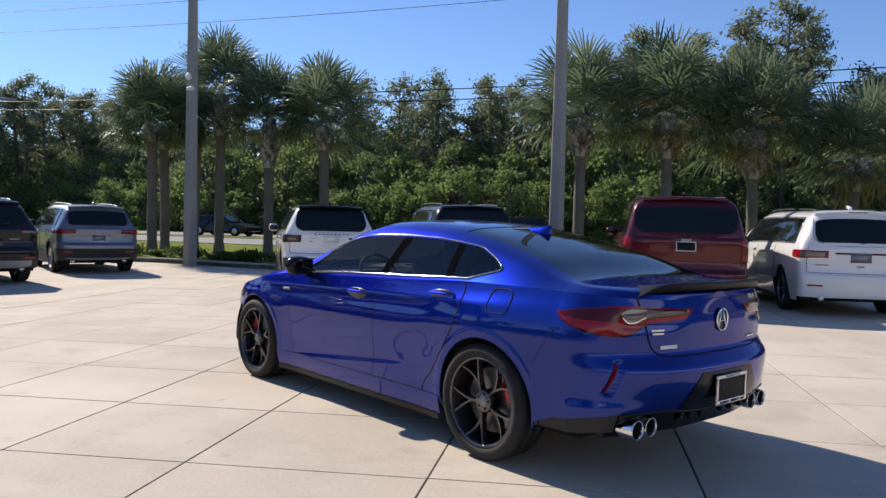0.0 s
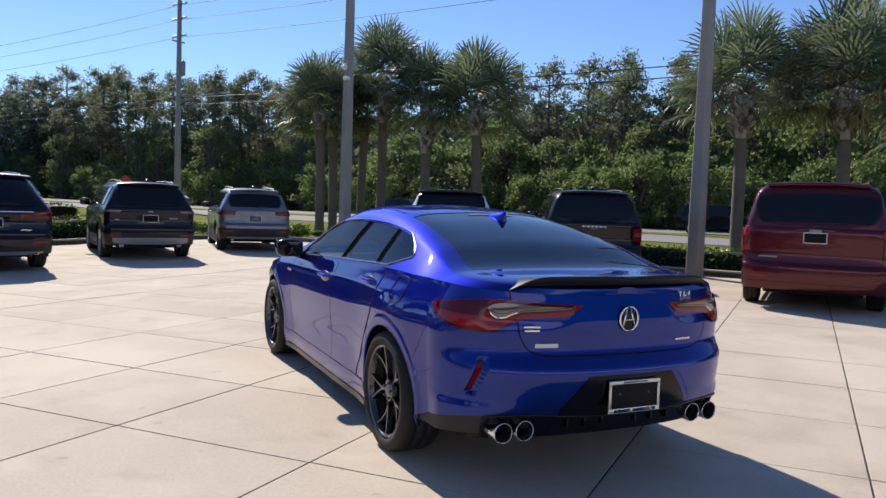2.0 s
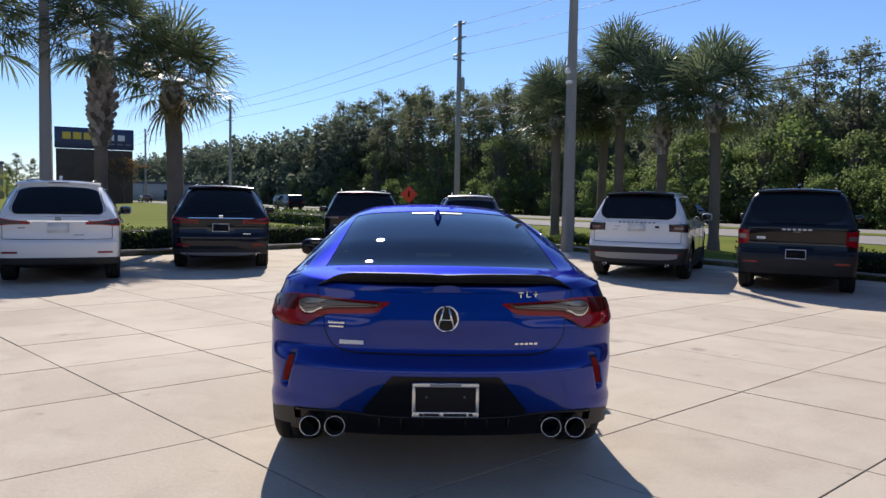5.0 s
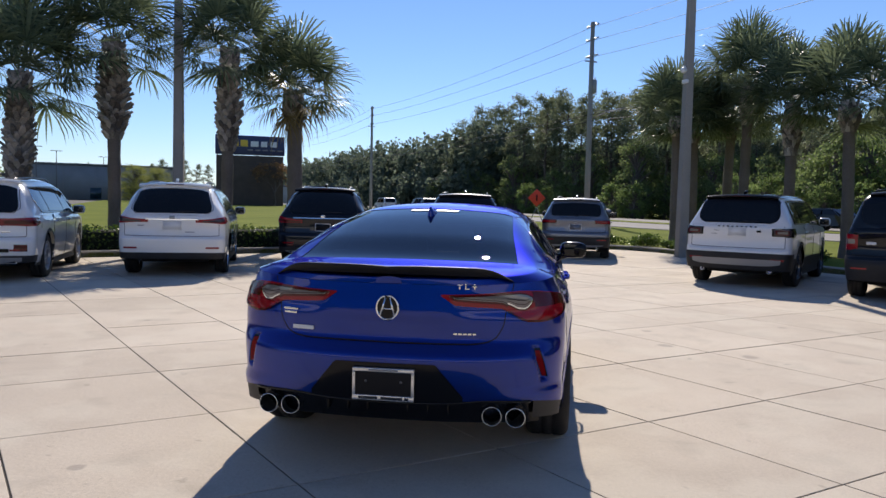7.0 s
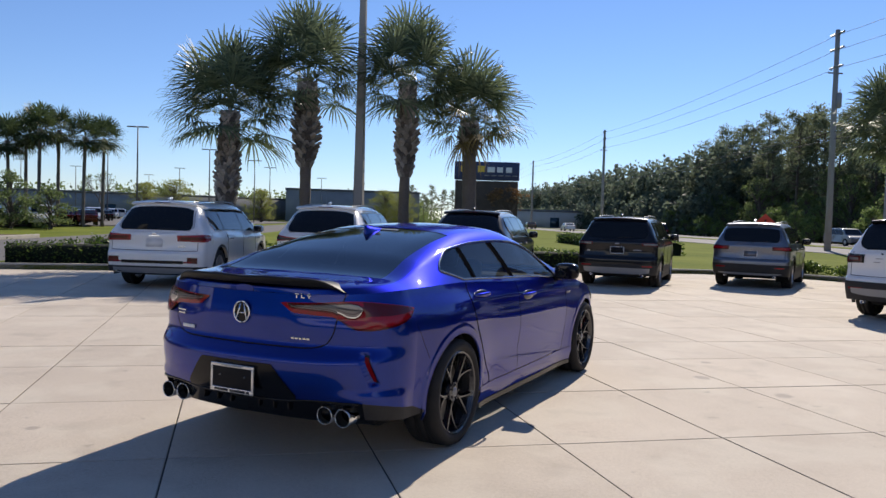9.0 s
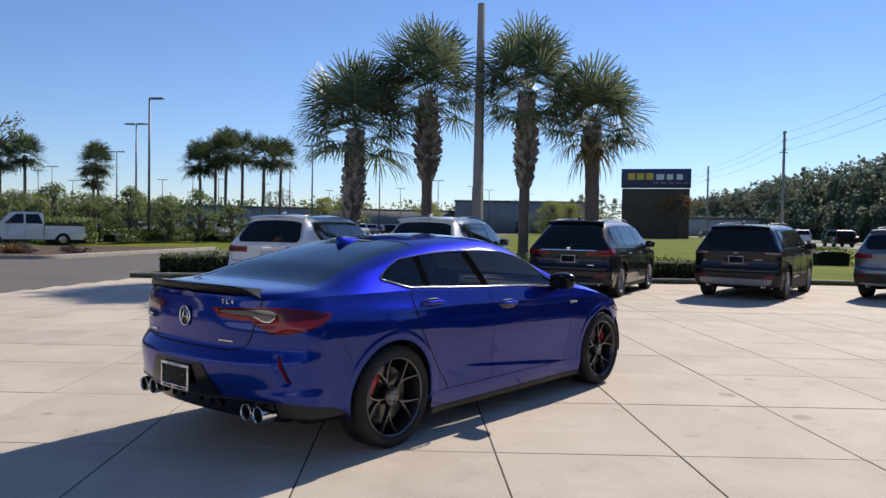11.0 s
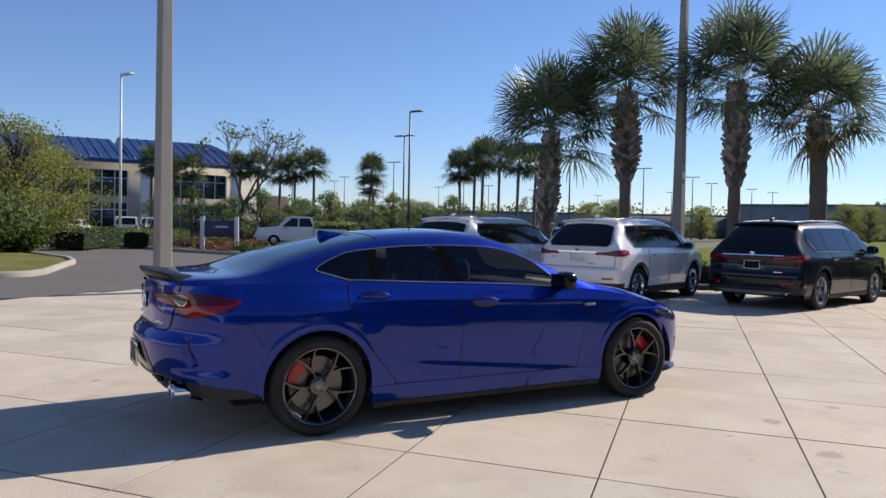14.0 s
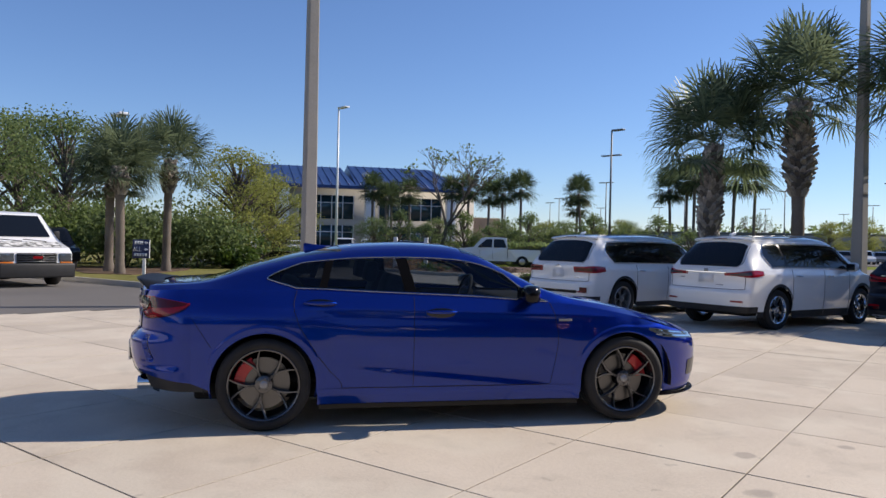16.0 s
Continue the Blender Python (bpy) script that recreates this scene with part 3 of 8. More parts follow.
def upper(S, ya, yb, va, vb, n=12, nv=8, out=0.0, sa=(0, 0), sb=(0, 0)):
    """A panel of the upper skin; its two ends may lean by sa, sb metres at the low and high edge."""
    cols = []
    for i in range(n + 1):
        t = i / n
        row = []
        for k in range(nv + 1):
            q = k / nv
            y0 = sa(q) if callable(sa) else ya + sa[0] + (sa[1] - sa[0]) * q
            y1 = sb(q) if callable(sb) else yb + sb[0] + (sb[1] - sb[0]) * q
            row.append(S.up(y0 + (y1 - y0) * t, va + (vb - va) * q))
        cols.append(row)
    return offset(cols, out) if out else cols


def edge_line(cols, closed=True):
    top = [c[-1] for c in cols]
    bot = [c[0] for c in cols]
    return bot + cols[-1][1:-1] + top[::-1] + cols[0][1:-1][::-1]


def ring_tube(pts, r, n=6):
    """A closed tube along a loop of points."""
    bm = bmesh.new()
    m = len(pts)
    rings = []
    for i, p in enumerate(pts):
        d = (pts[(i + 1) % m] - pts[i - 1]).normalized()
        a = Vector((1, 0, 0.2))
        a = (a - d * a.dot(d)).normalized()
        b = d.cross(a)
        rings.append([bm.verts.new(p + (a * math.cos(t) + b * math.sin(t)) * r) for t in (2 * math.pi * k / n for k in range(n))])
    for i in range(m):
        p, q = rings[i], rings[(i + 1) % m]
        for k in range(n):
            bm.faces.new((p[k], p[(k + 1) % n], q[(k + 1) % n], q[k]))
    return bm


def hero_car():
    """The blue four-door saloon in the middle of the pad."""
    P = dict(W=0.952, ya=-1.435, yb=1.435, R=0.343, Ra=0.388, ycr=-1.95, ycf=1.50, nr=2.45, nf=2.2, flare=0.024, crease=0.0, zc=0.70,
             rear=[(0.18, -2.33), (0.30, -2.375), (0.40, -2.430), (0.44, -2.448), (0.52, -2.469), (0.60, -2.479), (0.625, -2.480), (0.645, -2.475), (0.70, -2.424), (0.715, -2.412), (0.735, -2.404), (0.80, -2.407), (0.86, -2.413), (0.92, -2.408), (1.04, -2.400)],
             front=[(0.15, 2.34), (0.30, 2.41), (0.50, 2.43), (0.62, 2.40), (0.74, 2.26), (0.90, 2.0)],
             section=[(0.14, 0.915), (0.24, 0.950), (0.42, 0.962), (0.56, 0.976), (0.68, 0.984), (0.76, 0.982), (0.84, 0.970), (0.90, 0.955), (0.95, 0.938), (1.00, 0.917), (1.10, 0.885)],
             plan=[(-2.4, 0.93), (-1.95, 0.962), (-1.4, 0.99), (-0.4, 0.985), (0.6, 0.985), (1.3, 0.99), (1.5, 0.975), (2.4, 0.9)],
             shoulder=[(-2.45, 1.000), (-2.0, 1.035), (-1.4, 1.038), (-0.5, 1.000), (0.5, 0.965), (0.9, 0.950), (1.4, 0.875), (1.8, 0.785), (2.1, 0.705), (2.42, 0.640)],
             top=[(-2.43, 1.035), (-2.25, 1.070), (-1.93, 1.095), (-1.54, 1.228), (-1.03, 1.348), (-0.64, 1.402), (-0.25, 1.418), (0.0, 1.410), (0.22, 1.368), (0.50, 1.225), (0.82, 1.060), (1.02, 1.005), (1.30, 0.968), (1.60, 0.905), (1.9, 0.83), (2.2, 0.735), (2.42, 0.650)],
             kx=[(-2.4, 0.93), (-1.9, 0.84), (-1.4, 0.735), (-0.6, 0.68), (0.1, 0.69), (0.5, 0.80), (0.9, 0.92), (1.3, 0.86), (2.3, 0.72)],
             kz=[(-2.4, 0.80), (-1.7, 0.84), (-1.0, 0.90), (0.1, 0.90), (0.8, 0.90), (1.2, 0.70), (2.3, 0.6)], fillet=0.15, bow=0.012)
    S = SaloonShape(P)
    car = thing("saloon_car", "glossy deep blue sport saloon with black trim on the concrete", "car")
    blue, blk = M["blue"], M["gloss_black"]
    G = 0.004
    roll = lambda y: S.zs(y)
    rock = lambda y: 0.255
    # side panels, both sides
    rear_edge = curve1([(0.26, -0.86), (0.33, -0.865), (0.45, -0.965), (0.66, -1.115), (0.80, -1.195), (0.93, -1.228), (1.04, -1.205)])
    front_edge = curve1([(0.26, 0.785), (0.45, 0.825), (0.67, 0.850), (0.85, 0.825), (1.0, 0.765)])
    mid_edge = lambda z: -0.318
    ZD = 0.308

    def door_sheet(fa, fb, out):
        cols = sheet(lambda t, z: low_y(S, fa(z) + (fb(z) - fa(z)) * t, z), steps(0, 1, 36), lambda t: (ZD, S.zs(fa(1.0) + (fb(1.0) - fa(1.0)) * t)), 52)
        return offset(cols, out)

    for s in (1, -1):
        part("front_wing", sheet_mesh(side_panel(S, 0.74, 1.55, 0.20, roll, 40, 48), mirror=s < 0), blue, car)
        tail_low = lambda y: 0.30 + 0.385 * (-1.81 - y) if y < -1.81 else 0.26
        ys = arch_cols(S, -1.955, -0.84, 50)
        part("rear_quarter", sheet_mesh(sheet(lambda y, z: low_y(S, y, z), ys, lambda y: (max(arch_z(S, y, tail_low(y)), tail_low(y)), roll(y)), 48), mirror=s < 0), blue, car)
        part("rear_spat", sheet_mesh(offset(sheet(lambda y, z: low_y(S, y, z), steps(-1.955, -1.812, 8), lambda y: (0.292, tail_low(y) + 0.004), 4), -0.006), mirror=s < 0), M["plastic"], car, "black corner spat under the bumper")
        for nm, fa, fb, yh, zh in (("front_door", mid_edge, front_edge, -0.107, 0.872), ("rear_door", rear_edge, mid_edge, -1.035, 0.935)):
            cols = door_sheet(fa, fb, 0.0025)
            ob = part(nm, sheet_mesh(cols, mirror=s < 0), blue, car)
            rim_pts = cols[0][::-1] + [c[0] for c in cols[1:]] + cols[-1][1:]
            part("door_gap", tube([Vector((s * (q.x - 0.0015), q.y, q.z)) for q in rim_pts], 0.003, 5), M["well"], ob)
            q = low_y(S, yh, zh)
            hb = bmesh.new()
            bmesh.ops.create_uvsphere(hb, u_segments=18, v_segments=8, radius=1, matrix=Matrix.Translation((s * (q.x - 0.002), yh, zh)) @ Matrix.Diagonal((0.012, 0.125, 0.040, 1)))
            part("handle_cup", hb, M["navy"], ob)
            hb = bmesh.new()
            rows = []
            for t in steps(-1, 1, 10):
                x = q.x + 0.034 * (1 - t ** 6) + 0.002
                hh = 0.015 * (1 - 0.5 * t ** 4)
                rows.append([hb.verts.new((s * (x + dx), yh + 0.122 * t, zh + 0.010 + dz)) for dx, dz in ((-0.010, -hh), (0.004, -hh * 0.7), (0.006, hh * 0.5), (-0.004, hh), (-0.012, hh * 0.6))])
            for r0, r1 in zip(rows, rows[1:]):
                for k in range(5):
                    hb.faces.new((r0[k], r0[(k + 1) % 5], r1[(k + 1) % 5], r1[k]))
            bmesh.ops.recalc_face_normals(hb, faces=hb.faces)
            part("door_handle", hb, blue, ob, "body-coloured pull handle")
        # fuel flap on the off side
        if s < 0:
            ring = []
            for k in range(24):
                a = 2 * math.pi * k / 24
                yy, zz = -1.54 + 0.085 * math.copysign(abs(math.cos(a)) ** 0.6, math.cos(a)), 0.945 + 0.070 * math.copysign(abs(math.sin(a)) ** 0.6, math.sin(a))
                q = low_y(S, yy, zz)
                ring.append(Vector((-q.x, yy, zz)))
            part("fuel_flap_gap", ring_tube(ring, 0.004), M["well"], car)
        # sill
        cols = sheet(lambda y, z: low_y(S, y, 0.31) + Vector((0.004 - 0.25 * max(0, 0.27 - z), 0, z - 0.31)), steps(-1.045, 1.045, 16), lambda y: (0.185, 0.304), 6)
        part("side_skirt", sheet_mesh(cols, mirror=s < 0), blue, car)
        cols = sheet(lambda y, z: low_y(S, y, 0.31) + Vector((-0.012, 0, z - 0.31)), steps(-1.03, 1.03, 16), lambda y: (0.150, 0.186), 2)
        part("sill_blade", sheet_mesh(cols, mirror=s < 0), blk, car, "black lower sill blade")
        # arch lips
        for yc in (P["ya"], P["yb"]):
            pts = []
            for k in range(-2, 27):
                a = math.pi * (k / 24)
                y, z = yc + P["Ra"] * math.cos(a), P["R"] + P["Ra"] * math.sin(a)
                z = max(z, 0.2)
                q = low_y(S, y, z)
                pts.append(Vector((s * (q.x - 0.008), y, z)))
            part("arch_lip", tube(pts, 0.010, 6), blue, car)
            wb = bmesh.new()
            add_lathe(wb, [(0.0, 0.08), (0.0, 0.43), (0.30, 0.43)] if s > 0 else [(0.0, 0.43), (0.30, 0.43), (0.30, 0.08)], 40)
            bmesh.ops.delete(wb, geom=[f for f in wb.faces if f.calc_center_median().z < -0.05], context="FACES")
            bmesh.ops.translate(wb, vec=(s * 0.60 if s > 0 else -0.90, yc, P["R"]), verts=wb.verts)
            part("wheel_well", wb, M["well"], car)
    # rear bumper, boot lid, corners
    ue = 0.25
    blow = curve1([(0.0, 0.404), (0.045, 0.410), (0.08, 0.424), (0.14, 0.416), (0.18, 0.398), (0.215, 0.378), (0.25, 0.356)])
    both = dict(both=True)
    zs_u = lambda u: S.zs(S.low(u, 1.0).y)
    part("rear_bumper", sheet_mesh(wrap(S, 0.0, ue, blow, 0.80, 100, 56), **both), blue, car)
    lid_edge = curve1([(0.704, 0.40), (0.711, 0.47), (0.722, 0.515), (0.740, 0.542), (0.765, 0.561), (0.80, 0.579), (0.88, 0.600), (0.97, 0.618), (1.06, 0.634)])
    lid = []
    for t in steps(0, 1, 48):
        z0 = 0.704 + 0.002 * t
        lid.append([S.low(t * S.u_rear(lid_edge(z), z), z) for z in (z0 + (zs_u(t * 0.1) - z0) * (k / 44) ** 1.25 for k in range(45))])
    lid = offset(lid, 0.005)
    part("boot_lid", sheet_mesh(lid, **both), blue, car)
    part("boot_lid_edge", sheet_mesh([[c[0] + Vector((0, 0.030, 0.004)), c[0]] for c in lid], **both), M["well"], car)
    for s in (1, -1):
        part("rear_corner", sheet_mesh(wrap(S, 0.09, ue, 0.798, zs_u, 50, 24), mirror=s < 0), blue, car)
        part("rear_spat", sheet_mesh(wrap(S, S.u_rear(0.735, 0.4), 0.25, lambda u: 0.318 - 0.026 * max(0, u - 0.13) / 0.12, lambda u: blow(u) + 0.004, 20, 5, -0.006), mirror=s < 0), M["plastic"], car, "black corner spat under the bumper")
        gap = [c[0] for c in lid[::4]] + lid[-1]
        part("boot_gap", tube([Vector((s * q.x, q.y + 0.003, q.z)) for q in gap], 0.0042, 5), M["well"], car)
        seam = [low_y(S, -1.815 - 0.145 * t, 0.62 + 0.225 * t) for t in steps(0, 0.93, 8)]
        part("bumper_gap", tube([Vector((s * (q.x - 0.001), q.y, q.z)) for q in seam], 0.0025, 5), M["well"], car)
    # upper skin
    deck = upper(S, -2.402, -1.93, 0.0, 1.0, 18, 44)
    part("boot_top", sheet_mesh(deck, **both), blue, car)
    part("boot_edge", sheet_mesh([[p + Vector((0, 0.004, -0.075)), p + Vector((0, -0.002, 0))] for p in deck[0]], **both), blue, car)
    V0, V1 = 0.045, 0.385   # side glass low and high edge
    VR = 0.53               # edge of front and rear screens
    yq0, yq1, yb0, ya1 = 0.0, -0.985, -0.335, 0.74
    yrw0, yrw1 = -1.93, -0.86
    yws0, yws1 = 0.12, 0.98
    # cant rail, pillars
    lean_q = curve1([(0.0, -1.21), (0.25, -1.345), (0.48, -1.425), (0.72, -1.36), (1.0, -1.17)])
    lean_a = (0.03, -0.30)
    for s in (1, -1):
        part("sill_line", sheet_mesh(upper(S, -1.93, 1.00, 0.0, V0, 60, 2), mirror=s < 0), blue, car)
    for s in (1, -1):
        part("rear_pillar", sheet_mesh(upper(S, -1.93, yq0, V0, V1, 14, 16, sb=lean_q), mirror=s < 0), blue, car)
    part("cant_rail", sheet_mesh(upper(S, -1.93, 1.00, V1, VR, 70, 10), **both), blue, car)
    for s in (1, -1):
        part("cowl_corner", sheet_mesh(upper(S, ya1, 1.00, V0, V1, 8, 8, sa=lean_a), mirror=s < 0), blue, car)
    part("roof", sheet_mesh(upper(S, yrw1, yws0, VR, 1.0, 30, 14), **both), blue, car)
    part("bonnet", sheet_mesh(upper(S, 1.00, 2.41, 0.0, 1.0, 44, 34), **both), blue, car)
    # glass
    for s in (1, -1):
        wins = [("front_window", yb0 + 0.045, ya1, (0.0, -0.06), lean_a), ("rear_window", yq1 + 0.03, yb0 - 0.045, (-0.03, 0.03), (0.0, -0.06)), ("quarter_window", yq0, yq1 - 0.03, lean_q, (-0.03, 0.03))]
        for nm, a, b, sa, sb in wins:
            part(nm, sheet_mesh(upper(S, a, b, V0, V1, 16, 14, -0.004, sa, sb), mirror=s < 0), M["glass_mid" if nm != "front_window" else "glass_clear" if s < 0 else "glass"], car)
        for a, b, sa, sb in ((yb0 - 0.045, yb0 + 0.045, (0, -0.06), (0, -0.06)), (yq1 - 0.03, yq1 + 0.03, (-0.03, 0.03), (-0.03, 0.03))):
            part("window_pillar", sheet_mesh(upper(S, a, b, V0, V1, 3, 10, 0, sa, sb), mirror=s < 0), M["pillar"], car)
        loop = edge_line(upper(S, yq0, ya1, V0 - 0.012, V1 + 0.012, 50, 14, 0.003, lean_q, lean_a))
        loop = [Vector((s * p.x, p.y, p.z)) for p in loop]
        part("window_trim", ring_tube(loop, 0.006), M["trim"], car, "bright metal window surround")
    part("rear_screen", sheet_mesh(upper(S, yrw0, yrw1, VR, 1.0, 24, 14, -0.003), **both), M["glass_rear"], car)
    part("high_brake_light", sheet_mesh(upper(S, -0.955, -0.915, 0.86, 1.0, 2, 6, 0.001), **both), M["satin"], car, "pale high brake light strip")
    part("front_screen", sheet_mesh(upper(S, yws0, 0.98, VR, 1.0, 24, 14, -0.003), **both), M["glass"], car)
    # front end
    part("front_bumper", sheet_mesh(wrap(S, S.u_of(P["ycf"]), 1.0, lambda u: max(0.22, arch_z(S, S.low(u, 0.5).y, 0.22)), lambda u: S.zs(S.low(u, 0.7).y) - 0.0, 90, 20), **both), blue, car)
    part("front_splitter", sheet_mesh(sheet(lambda u, t: S.low(u, 0.24) + (S.low(u, 0.24) - Vector((0, 1.4, 0.24))).normalized() * (0.050 * t - 0.02) + Vector((0, 0, -0.045 - 0.006 * t)), steps(0.775, 1.0, 30), lambda u: (0, 1), 3), both=True), blk, car, "black front lip")
    part("front_apron", sheet_mesh(wrap(S, 0.775, 1.0, 0.185, 0.222, 24, 2, -0.004), **both), blk, car)
    part("grille", sheet_mesh(wrap(S, 0.93, 1.0, 0.36, 0.60, 10, 6, 0.006), **both), blk, car)
    for s in (1, -1):
        c = wrap(S, 0.775, 0.89, lambda u: 0.640 + 0.05 * (0.89 - u) / 0.115 + 0.045 * (1 - ease(0.775, 0.80, u)), lambda u: 0.690 + 0.070 * (0.89 - u) / 0.115, 20, 4, 0.006)
        hl = part("headlamp", sheet_mesh(c, mirror=s < 0), M["head"], car, "slim clear headlamp")
        for q in (0.18, 0.62):
            part("running_light", sheet_mesh(wrap(S, 0.785, 0.885, lambda u: 0.640 + 0.05 * (0.89 - u) / 0.115 + q * (0.05 + 0.035 * (0.89 - u) / 0.115), lambda u: 0.648 + 0.05 * (0.89 - u) / 0.115 + q * (0.05 + 0.035 * (0.89 - u) / 0.115), 14, 1, 0.009), mirror=s < 0), M["chrome"], hl, "bright running-light strip")
        c = wrap(S, 0.86, 0.915, 0.33, lambda u: 0.46, 8, 4, 0.004)
        part("air_intake", sheet_mesh(c, mirror=s < 0), blk, car)
    # underside
    part("underbody", box((0, 0.0, 0.26), (1.30, 3.9, 0.14), None, 0.03), M["well"], car)
    part("axle_beam", box((0, -1.435, 0.33), (1.45, 0.16, 0.14), None, 0.03), M["well"], car)
    # lower rear: diffuser
    part("rear_valance", sheet_mesh(wrap(S, 0.0, 0.165, lambda u: 0.275, lambda u: blow(u) + 0.004, 40, 5, -0.03), **both), blk, car, "black lower valance")
    hexa = wrap(S, 0.0, S.u_rear(0.395, 0.5), lambda u: blow(u) - 0.006, lambda u: 0.612 - 0.19 * max(0, (S.low(u, 0.5).x - 0.255) / 0.16), 30, 8, 0.004)
    part("plate_recess", sheet_mesh(hexa, **both), blk, car, "gloss black panel round the plate")
    part("diffuser_lip", tube([Vector((math.copysign(S.low(abs(u), 0.40).x, u), S.low(abs(u), 0.40).y - 0.004, blow(abs(u)) - 0.004)) for u in steps(-0.14, 0.14, 40)], 0.010, 6), blk, car)
    for k in range(-3, 4):
        if k:
            part("diffuser_fin", box((k * 0.105, -2.335, 0.362), (0.009, 0.10, 0.050), None, 0.003), blk, car)
    # plate
    y = -2.494
    fr = bmesh.new()
    for c, sz in (((0, y, 0.578), (0.315, 0.014, 0.020)), ((0, y, 0.437), (0.315, 0.014, 0.026)), ((-0.150, y, 0.507), (0.015, 0.014, 0.125)), ((0.150, y, 0.507), (0.015, 0.014, 0.125))):
        add_box(fr, c, sz, None, 0.003)
    pl = part("plate_frame", fr, M["frame_silver"], car, "bright dealer plate frame")
    part("plate_insert", box((0, y + 0.004, 0.507), (0.29, 0.008, 0.125), None, 0.002), M["plate"], pl)
    for k, (x0, w) in enumerate(((-0.115, 0.02), (-0.065, 0.075), (0.045, 0.11), (0.12, 0.02))):
        part("frame_lettering", box((x0, y - 0.008, 0.437), (w, 0.003, 0.013)), M["navy"], pl)
    part("frame_lettering", box((0, y - 0.008, 0.579), (0.15, 0.003, 0.009)), M["satin"], pl)
    for sx in (-0.09, 0.09):
        part("plate_screw", tube([(sx, y - 0.004, 0.52), (sx, y + 0.002, 0.52)], 0.007, 8), M["steel"], pl)
    # exhausts
    for s in (1, -1):
        for dx in (0.0, 0.108):
            x = s * (0.536 + dx * 1.12)
            b = bmesh.new()
            add_lathe(b, [(-2.18, 0.047), (-2.335, 0.052), (-2.342, 0.051), (-2.344, 0.049), (-2.342, 0.047), (-2.32, 0.046)], 28, "y")
            bmesh.ops.translate(b, vec=(x, 0, 0.333), verts=b.verts)
            ob = part("exhaust_tip", b, M["chrome"], car, "round chrome exhaust tip")
            b = bmesh.new()
            add_lathe(b, [(-2.332, 0.0465), (-2.255, 0.044), (-2.255, 0.001)], 24, "y")
            bmesh.ops.translate(b, vec=(x, 0, 0.333), verts=b.verts)
            part("pipe_bore", b, M["well"], ob)
    # tail lamps: inner blade on the lid, outer wedge round the corner
    ur = lambda x: S.u_rear(x, 0.9)
    lo = curve1([(ur(0.275), 0.950), (ur(0.30), 0.932), (ur(0.345), 0.903), (ur(0.45), 0.897), (0.1015, 0.888), (0.111, 0.866), (0.122, 0.838), (0.132, 0.824), (0.150, 0.821), (0.180, 0.833), (0.215, 0.858), (0.238, 0.893), (0.248, 0.926)])
    hi = curve1([(ur(0.275), 0.956), (ur(0.45), 0.962), (0.1015, 0.970), (0.130, 0.977), (0.155, 0.975), (0.180, 0.967), (0.215, 0.953), (0.248, 0.933)])
    lens_lo = curve1([(0.1035, 0.922), (0.113, 0.908), (0.122, 0.890), (0.130, 0.887), (0.139, 0.905), (0.145, 0.932)])
    lens_hi = curve1([(0.1035, 0.955), (0.125, 0.960), (0.138, 0.955), (0.145, 0.940)])
    for s in (1, -1):
        def strip(u0, u1, f0, f1, out, n=26, nv=6):
            return sheet_mesh(wrap(S, u0, u1, f0, f1, n, nv, out), mirror=s < 0)
        ub0, ub1 = ur(0.276), ur(0.604)
        lamp = part("tail_lamp", strip(0.1018, 0.2478, lo, hi, 0.008, 44, 10), M["tail"], car, "red wedge-shaped tail lamp with clear inner lens")
        blade = part("tail_lamp_blade", strip(ub0, ub1, lo, hi, 0.011, 34), M["tail"], car, "slim red lamp blade on the boot lid")
        part("lamp_inner", strip(0.1020, 0.150, lambda u: max(lo(u) + 0.016, lens_lo(u) - 0.010), lambda u: min(hi(u) - 0.005, lens_hi(u) + 0.008), 0.0105, 26, 6), M["tail_dark"], lamp)
        part("lamp_lens", strip(0.1035, 0.1448, lens_lo, lens_hi, 0.013, 24, 6), M["lens"], lamp, "clear inner lens")
        for q in (0.30, 0.58):
            part("lamp_slit", strip(0.1035, 0.141, lambda u: lens_lo(u) + q * (lens_hi(u) - lens_lo(u)), lambda u: lens_lo(u) + q * (lens_hi(u) - lens_lo(u)) + 0.004, 0.0142, 18, 1), M["lens_dark"], lamp)
        part("lamp_band", strip(0.148, 0.243, lambda u: lo(u) + 0.48 * (hi(u) - lo(u)), lambda u: hi(u) - 0.004, 0.0105, 20, 3), M["tail_dark"], lamp, "smoked upper band")
        part("lamp_guide", strip(0.1035, 0.1440, lambda u: lens_lo(u) - 0.001, lambda u: lens_lo(u) + 0.006, 0.0146, 22, 1), M["chrome"], lamp, "bright light guide along the lens")
        part("lamp_rim", strip(0.1018, 0.246, lambda u: lo(u) - 0.004, lambda u: lo(u) + 0.006, 0.0098, 40, 2), M["tail_dark"], lamp)
        part("blade_inner", strip(ur(0.300), ub1, lambda u: lo(u) + 0.022, lambda u: hi(u) - 0.004, 0.0130, 20, 3), M["tail_dark"], blade)
        part("blade_lens", strip(ur(0.322), ub1, lambda u: lo(u) + 0.033, lambda u: hi(u) - 0.014, 0.0150, 20, 3), M["lens"], blade, "smoked inner lens")
        part("blade_slit", strip(ur(0.33), ub1, lambda u: lo(u) + 0.037, lambda u: lo(u) + 0.042, 0.0168, 18, 1), M["lens_dark"], blade)
